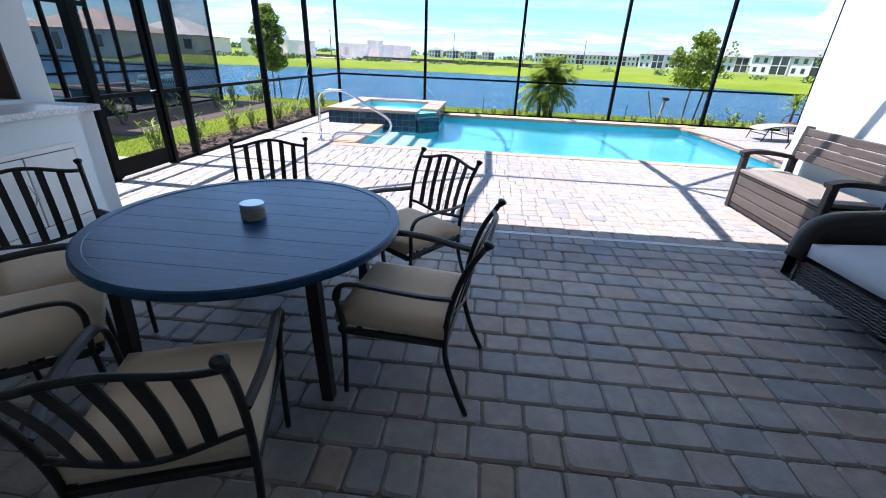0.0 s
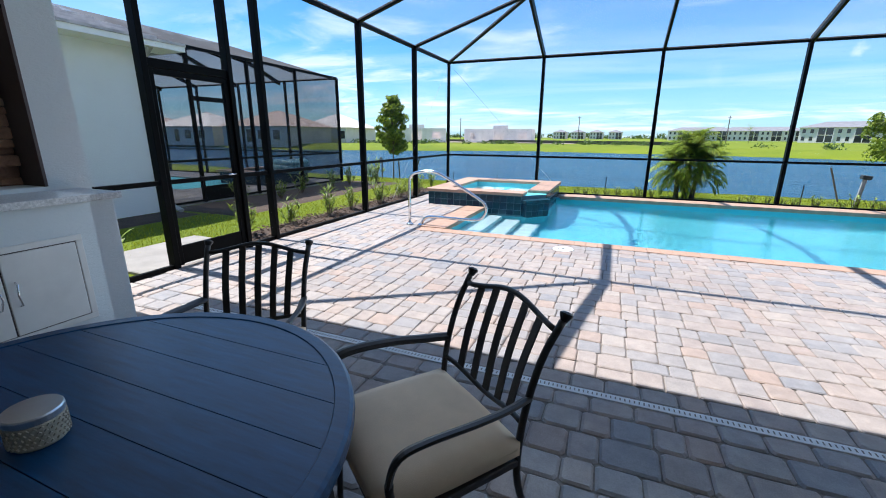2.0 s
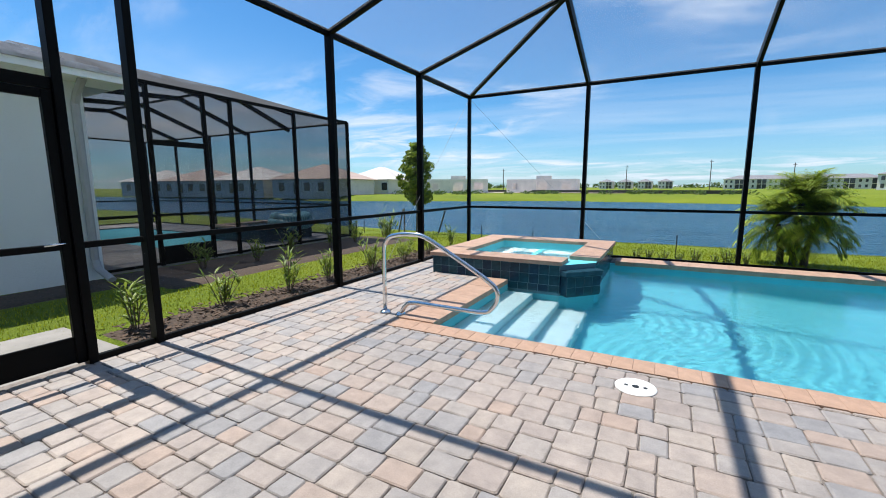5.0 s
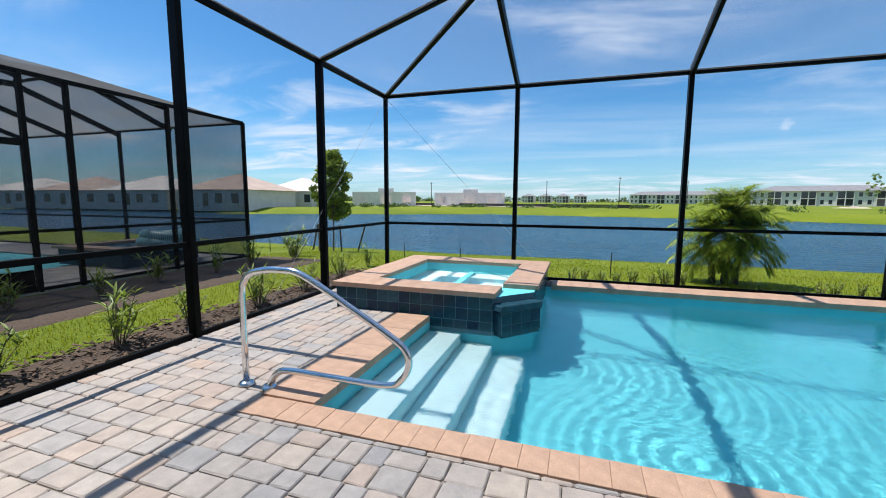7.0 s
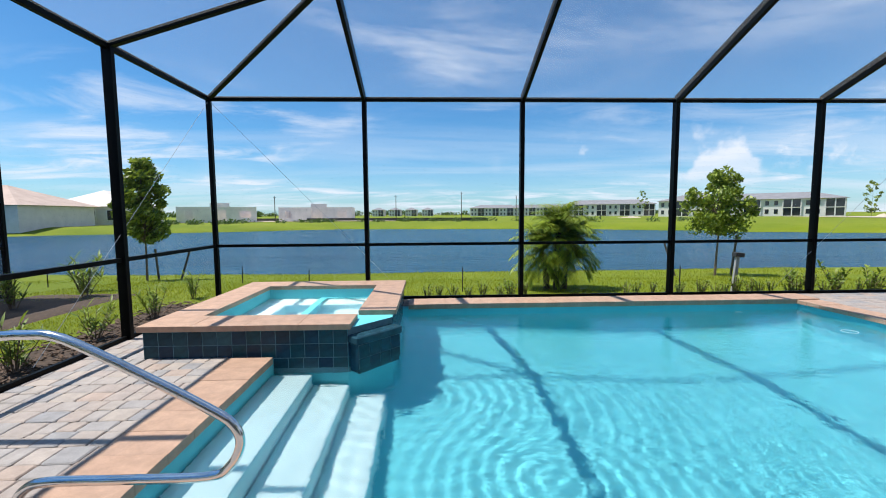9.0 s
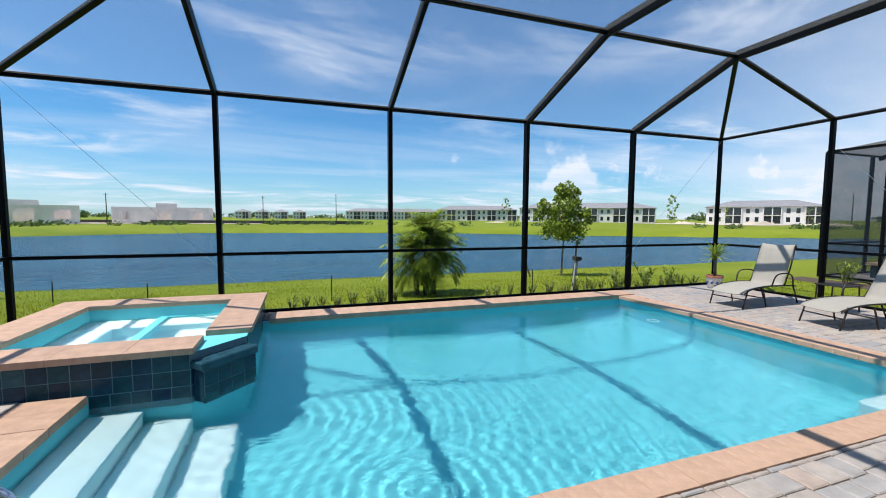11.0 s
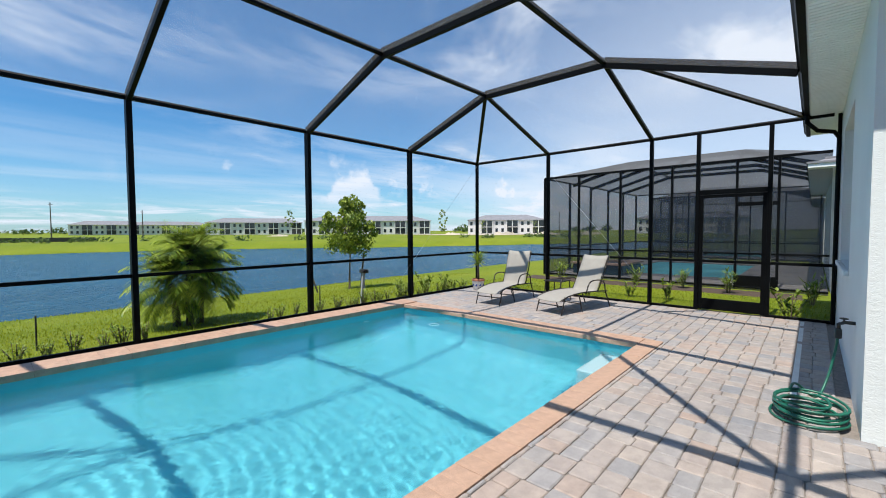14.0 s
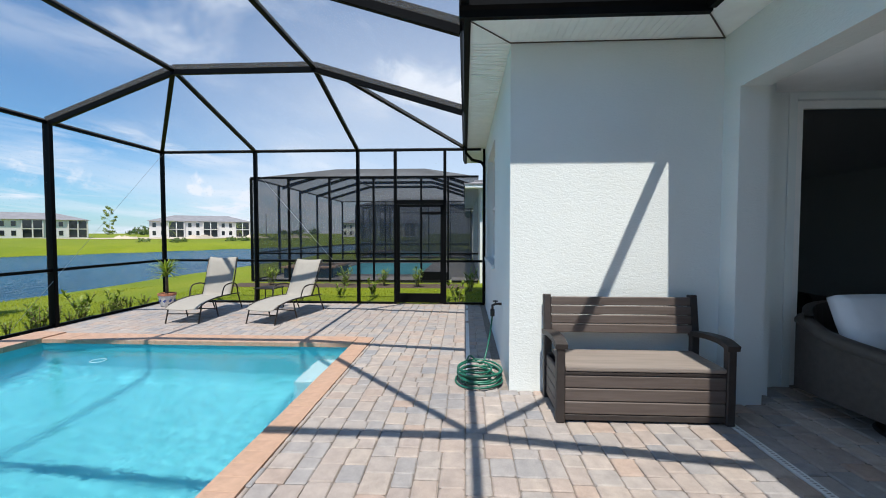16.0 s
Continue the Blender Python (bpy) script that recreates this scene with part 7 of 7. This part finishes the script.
# sandy ground and spoil heaps round the building sites
for x, y, w_, d_, h_ in ((105, 96, 9, 6, 1.3), (118, 84, 14, 7, 1.6), (128, 74, 16, 8, 1.4), (60, 128, 8, 5, 0.7), (-15, 112, 30, 6, 0.5), (135, 62, 20, 8, 1.2)):
    bm = bmesh.new()
    rows = []
    for j in range(13):
        rows.append([bm.verts.new((x + w_ * (i / 12 - 0.5), y + d_ * (j / 12 - 0.5), land(x, y) - 0.1 + h_ * max(0, math.sin(math.pi * i / 12) * math.sin(math.pi * j / 12)) * (0.6 + 0.8 * noise.noise((x + i * 0.5, y + j * 0.5, 0))))) for i in range(13)])
    for r0, r1 in zip(rows, rows[1:]):
        for i in range(12):
            bm.faces.new((r0[i], r0[i + 1], r1[i + 1], r1[i]))
    tagged(part("spoil_heap", bm, M["dirt"], smooth=True), "low pale sandy spoil heap across the lake", "soil heap", kind="structure")
bm = bmesh.new()
pts = [(-46, 112, 0.35), (-30, 106, 0.3), (-14, 101, 0.35), (0, 97, 0.3), (12, 94, 0.45)]
for a, b in zip(pts, pts[1:]):
    beam(bm, (a[0], a[1], land(a[0], a[1]) + 0.3), (b[0], b[1], land(b[0], b[1]) + 0.3), 0.1, 0.75, 0)
tagged(part("silt_fence", bm, M["black_plastic"]), "low black silt fence along the far bank", "fence")

bm = bmesh.new()
for _ in range(150):
    a = rf.uniform(-1.15, 1.25)
    dist = rf.uniform(420, 640)
    x, y, h = dist * math.sin(a), dist * math.cos(a), rf.uniform(4, 9)
    leaf_cloud(bm, rf, (x, y, h * 0.5), (rf.uniform(4, 12), 4, h * 0.5), 60, 1.5)
tagged(part("far_woods", bm, M["woods"]), "line of dark green trees on the horizon", "trees", kind="stuff")
bm = bmesh.new()
for _ in range(70):
    x = rf.uniform(-75, -20) if rf.random() < 0.7 else rf.uniform(-20, 90)
    y = far_shore(x) + rf.uniform(12, 24)
    leaf_cloud(bm, rf, (x, y, land(x, y) + 0.3), (rf.uniform(0.8, 2.2), 0.8, rf.uniform(0.3, 0.7)), 50, 0.25)
tagged(part("far_bushes", bm, M["woods"]), "low green bushes on the far bank", "bushes", kind="stuff")

# ---- deck pavers, laid row by row round the pool ----
def blocked(x0, y0, x1, y1):
    """What of the deck is taken by pool, spa and walls."""
    for a, b, c, d in ((POOL_OUT[0], POOL_OUT[1], POOL_OUT[2], POOL_OUT[3]), (SPA[0] + 0.05, SPA[1] + 0.05, SPA[2], 13.0)):
        if x1 > a + 0.01 and x0 < c - 0.01 and y1 > b + 0.01 and y0 < d - 0.01:
            return a, b, c, d
    return None


def stone_verts(x0, y0, x1, y1, rnd, lift):
    """A tumbled stone: knocked-off corners, a rounded arris and a slightly uneven top."""
    shade = y0 < 4.0
    g, c = (0.0035, rnd.uniform(0.010, 0.015)) if shade else (0.003, rnd.uniform(0.006, 0.010))
    x0, y0, x1, y1 = x0 + g, y0 + g, x1 - g, y1 - g
    j = lambda s: rnd.uniform(-s, s)
    most = min(x1 - x0, y1 - y0) * 0.3
    k4 = [min(most, rnd.uniform(0.009, 0.022) if shade else rnd.uniform(0.006, 0.016)) for _ in range(4)]
    low = [(x0, y0 + k4[0]), (x0 + k4[0], y0), (x1 - k4[1], y0), (x1, y0 + k4[1]), (x1, y1 - k4[2]), (x1 - k4[2], y1), (x0 + k4[3], y1), (x0, y1 - k4[3])]
    low = [(x + j(.0035), y + j(.0035)) for x, y in low]
    cx, cy = (x0 + x1) / 2, (y0 + y1) / 2
    fx, fy = max(0.2, 1 - 2 * c / (x1 - x0)), max(0.2, 1 - 2 * c / (y1 - y0))
    top = [(cx + (x - cx) * fx + j(.0015), cy + (y - cy) * fy + j(.0015)) for x, y in low]
    vs = [(x, y, -0.02) for x, y in low] + [(x, y, (-0.010 if shade else -0.007) + lift) for x, y in low] + [(x, y, lift + j(.001)) for x, y in top]
    fs = [tuple(range(16, 24))]
    for k in range(8):
        n = (k + 1) % 8
        fs += [(k, n, 8 + n, 8 + k), (8 + k, 8 + n, 16 + n, 16 + k)]
    return vs, fs


rnd = random.Random(11)
all_v, all_f = [], []
near_count = 0


def lay(a, y0, b, y1):
    """One stone, cut where pool, spa and drain take its place."""
    global near_count
    pieces = [(a, y0, b, y1)]
    hit = blocked(a, y0, b, y1)
    if hit:
        pieces = []
        if a < hit[0]:
            pieces.append((a, y0, min(b, hit[0]), y1))
        if b > hit[2]:
            pieces.append((max(a, hit[2]), y0, b, y1))
        if y0 < hit[1]:
            pieces.append((max(a, hit[0]), y0, min(b, hit[2]), hit[1]))
        if y1 > hit[3]:
            pieces.append((max(a, hit[0]), hit[3], min(b, hit[2]), y1))
    for p in pieces:
        if p[1] < 3.87 and p[3] > 3.81 and p[0] > -3.2:
            cut = [(p[0], p[1], p[2], 3.81), (p[0], 3.87, p[2], p[3])]
        else:
            cut = [p]
        for q in cut:
            if q[2] - q[0] < 0.025 or q[3] - q[1] < 0.025 or blocked(*q):
                continue
            vs, fs = stone_verts(*q, rnd, rnd.uniform(-0.002, 0.002))
            if near_count < 300 and -1.3 < q[0] < 2.2 and 4.1 < q[1] < 7.3 and q[3] - q[1] > 0.1:
                near_count += 1
                me = bpy.data.meshes.new("paver")
                me.from_pydata(vs, [], fs)
                me.materials.append(M["paver"])
                new("paver", me).parent = deck
            else:
                o = len(all_v)
                all_v.extend(vs)
                all_f.extend(tuple(i + o for i in f) for f in fs)


y, row = BACK_Y, 0
while y < 12.9:
    inside = y < 3.9
    h = (0.165, 0.205, 0.185)[row % 3] if inside else 0.335
    ye = min(y + h, 12.92)
    xmax = 8.95 if y >= WALL_Y else (WALL_X if y >= 3.3 else RIGHT_X)
    xmin = -4.18 if y >= 3.45 else LEFT_X
    x = xmin - rnd.uniform(0, 0.12)
    while x < xmax:
        wd = rnd.choice((0.15, 0.2, 0.2, 0.235, 0.27)) if inside else rnd.choice((0.135, 0.165, 0.205, 0.215, 0.36))
        a, b = max(x, xmin), min(x + wd, xmax)
        x += wd
        if b - a < 0.03:
            continue
        if inside:
            lay(a, y, b, ye)
            continue
        m_ = y + (ye - y) * rnd.choice((0.42, 0.5, 0.5, 0.58))
        if wd > 0.35:
            c1, c2 = a + (b - a) * rnd.choice((0.4, 0.5, 0.6)), a + (b - a) * rnd.choice((0.38, 0.55, 0.62))
            for l_, r_, lo_, hi_ in ((a, c1, y, m_), (c1, b, y, m_), (a, c2, m_, ye), (c2, b, m_, ye)):
                lay(l_, lo_, r_, hi_)
        else:
            lay(a, y, b, m_)
            lay(a, m_, b, ye)
    y, row = ye, row + 1
me = bpy.data.meshes.new("pavers")
me.from_pydata(all_v, [], all_f)
me.materials.append(M["paver"])
ob = new("pavers", me)
ob.parent = deck
tagged(ob, kind="stuff")


# ---- terracotta coping stones round pool and spa ----
def coping_stone(length, width, z0, z1):
    bm = bmesh.new()
    box(bm, 0.0006, 0.0, z0, length - 0.0006, width, z1, 0.0025, seg=1)
    return mesh("coping_stone", bm, M["coping"], False)


def coping_run(parent, a, b, width, z0, z1, size=0.23):
    """Bullnosed stones from a to b; their depth lies to the left of the run."""
    a, b = Vector((*a, 0)), Vector((*b, 0))
    d = b - a
    n = max(1, round(d.length / size))
    me = coping_stone(d.length / n, width, z0, z1)
    ang = math.atan2(d.y, d.x)
    for k in range(n):
        s = new("coping_stone", me)
        s.parent = parent
        s.matrix_basis = Matrix.Translation(a + d * (k / n) + Vector((0, 0, rnd.uniform(-0.002, 0.002)))) @ Matrix.Rotation(ang, 4, "Z")


ox0, oy0, ox1, oy1 = POOL_OUT
coping_run(pool, (ox0, oy0), (ox1, oy0), 0.235, -0.05, 0.006, 0.155)
coping_run(pool, (ox1, oy0 + 0.235), (ox1, oy1 - 0.4), 0.385, -0.05, 0.012)
coping_run(pool, (ox1, oy1), (SPA[2] + 0.06, oy1), 0.46, -0.05, 0.03, 0.3)
coping_run(pool, (ox0, 9.95), (ox0, oy0 + 0.235), 0.45, -0.05, 0.02, 0.3)
coping_run(spa, (SPA[0], SPA[1]), (-1.38, SPA[1]), 0.45, SPA_TOP - 0.06, SPA_TOP, 0.62)
coping_run(spa, (SPA[2], 10.62), (SPA[2], SPA[3] - 0.45), 0.45, SPA_TOP - 0.06, SPA_TOP, 0.62)
coping_run(spa, (SPA[2], SPA[3]), (SPA[0], SPA[3]), 0.45, SPA_TOP - 0.06, SPA_TOP, 0.62)
coping_run(spa, (SPA[0], SPA[3] - 0.45), (SPA[0], SPA[1] + 0.45), 0.45, SPA_TOP - 0.06, SPA_TOP, 0.62)
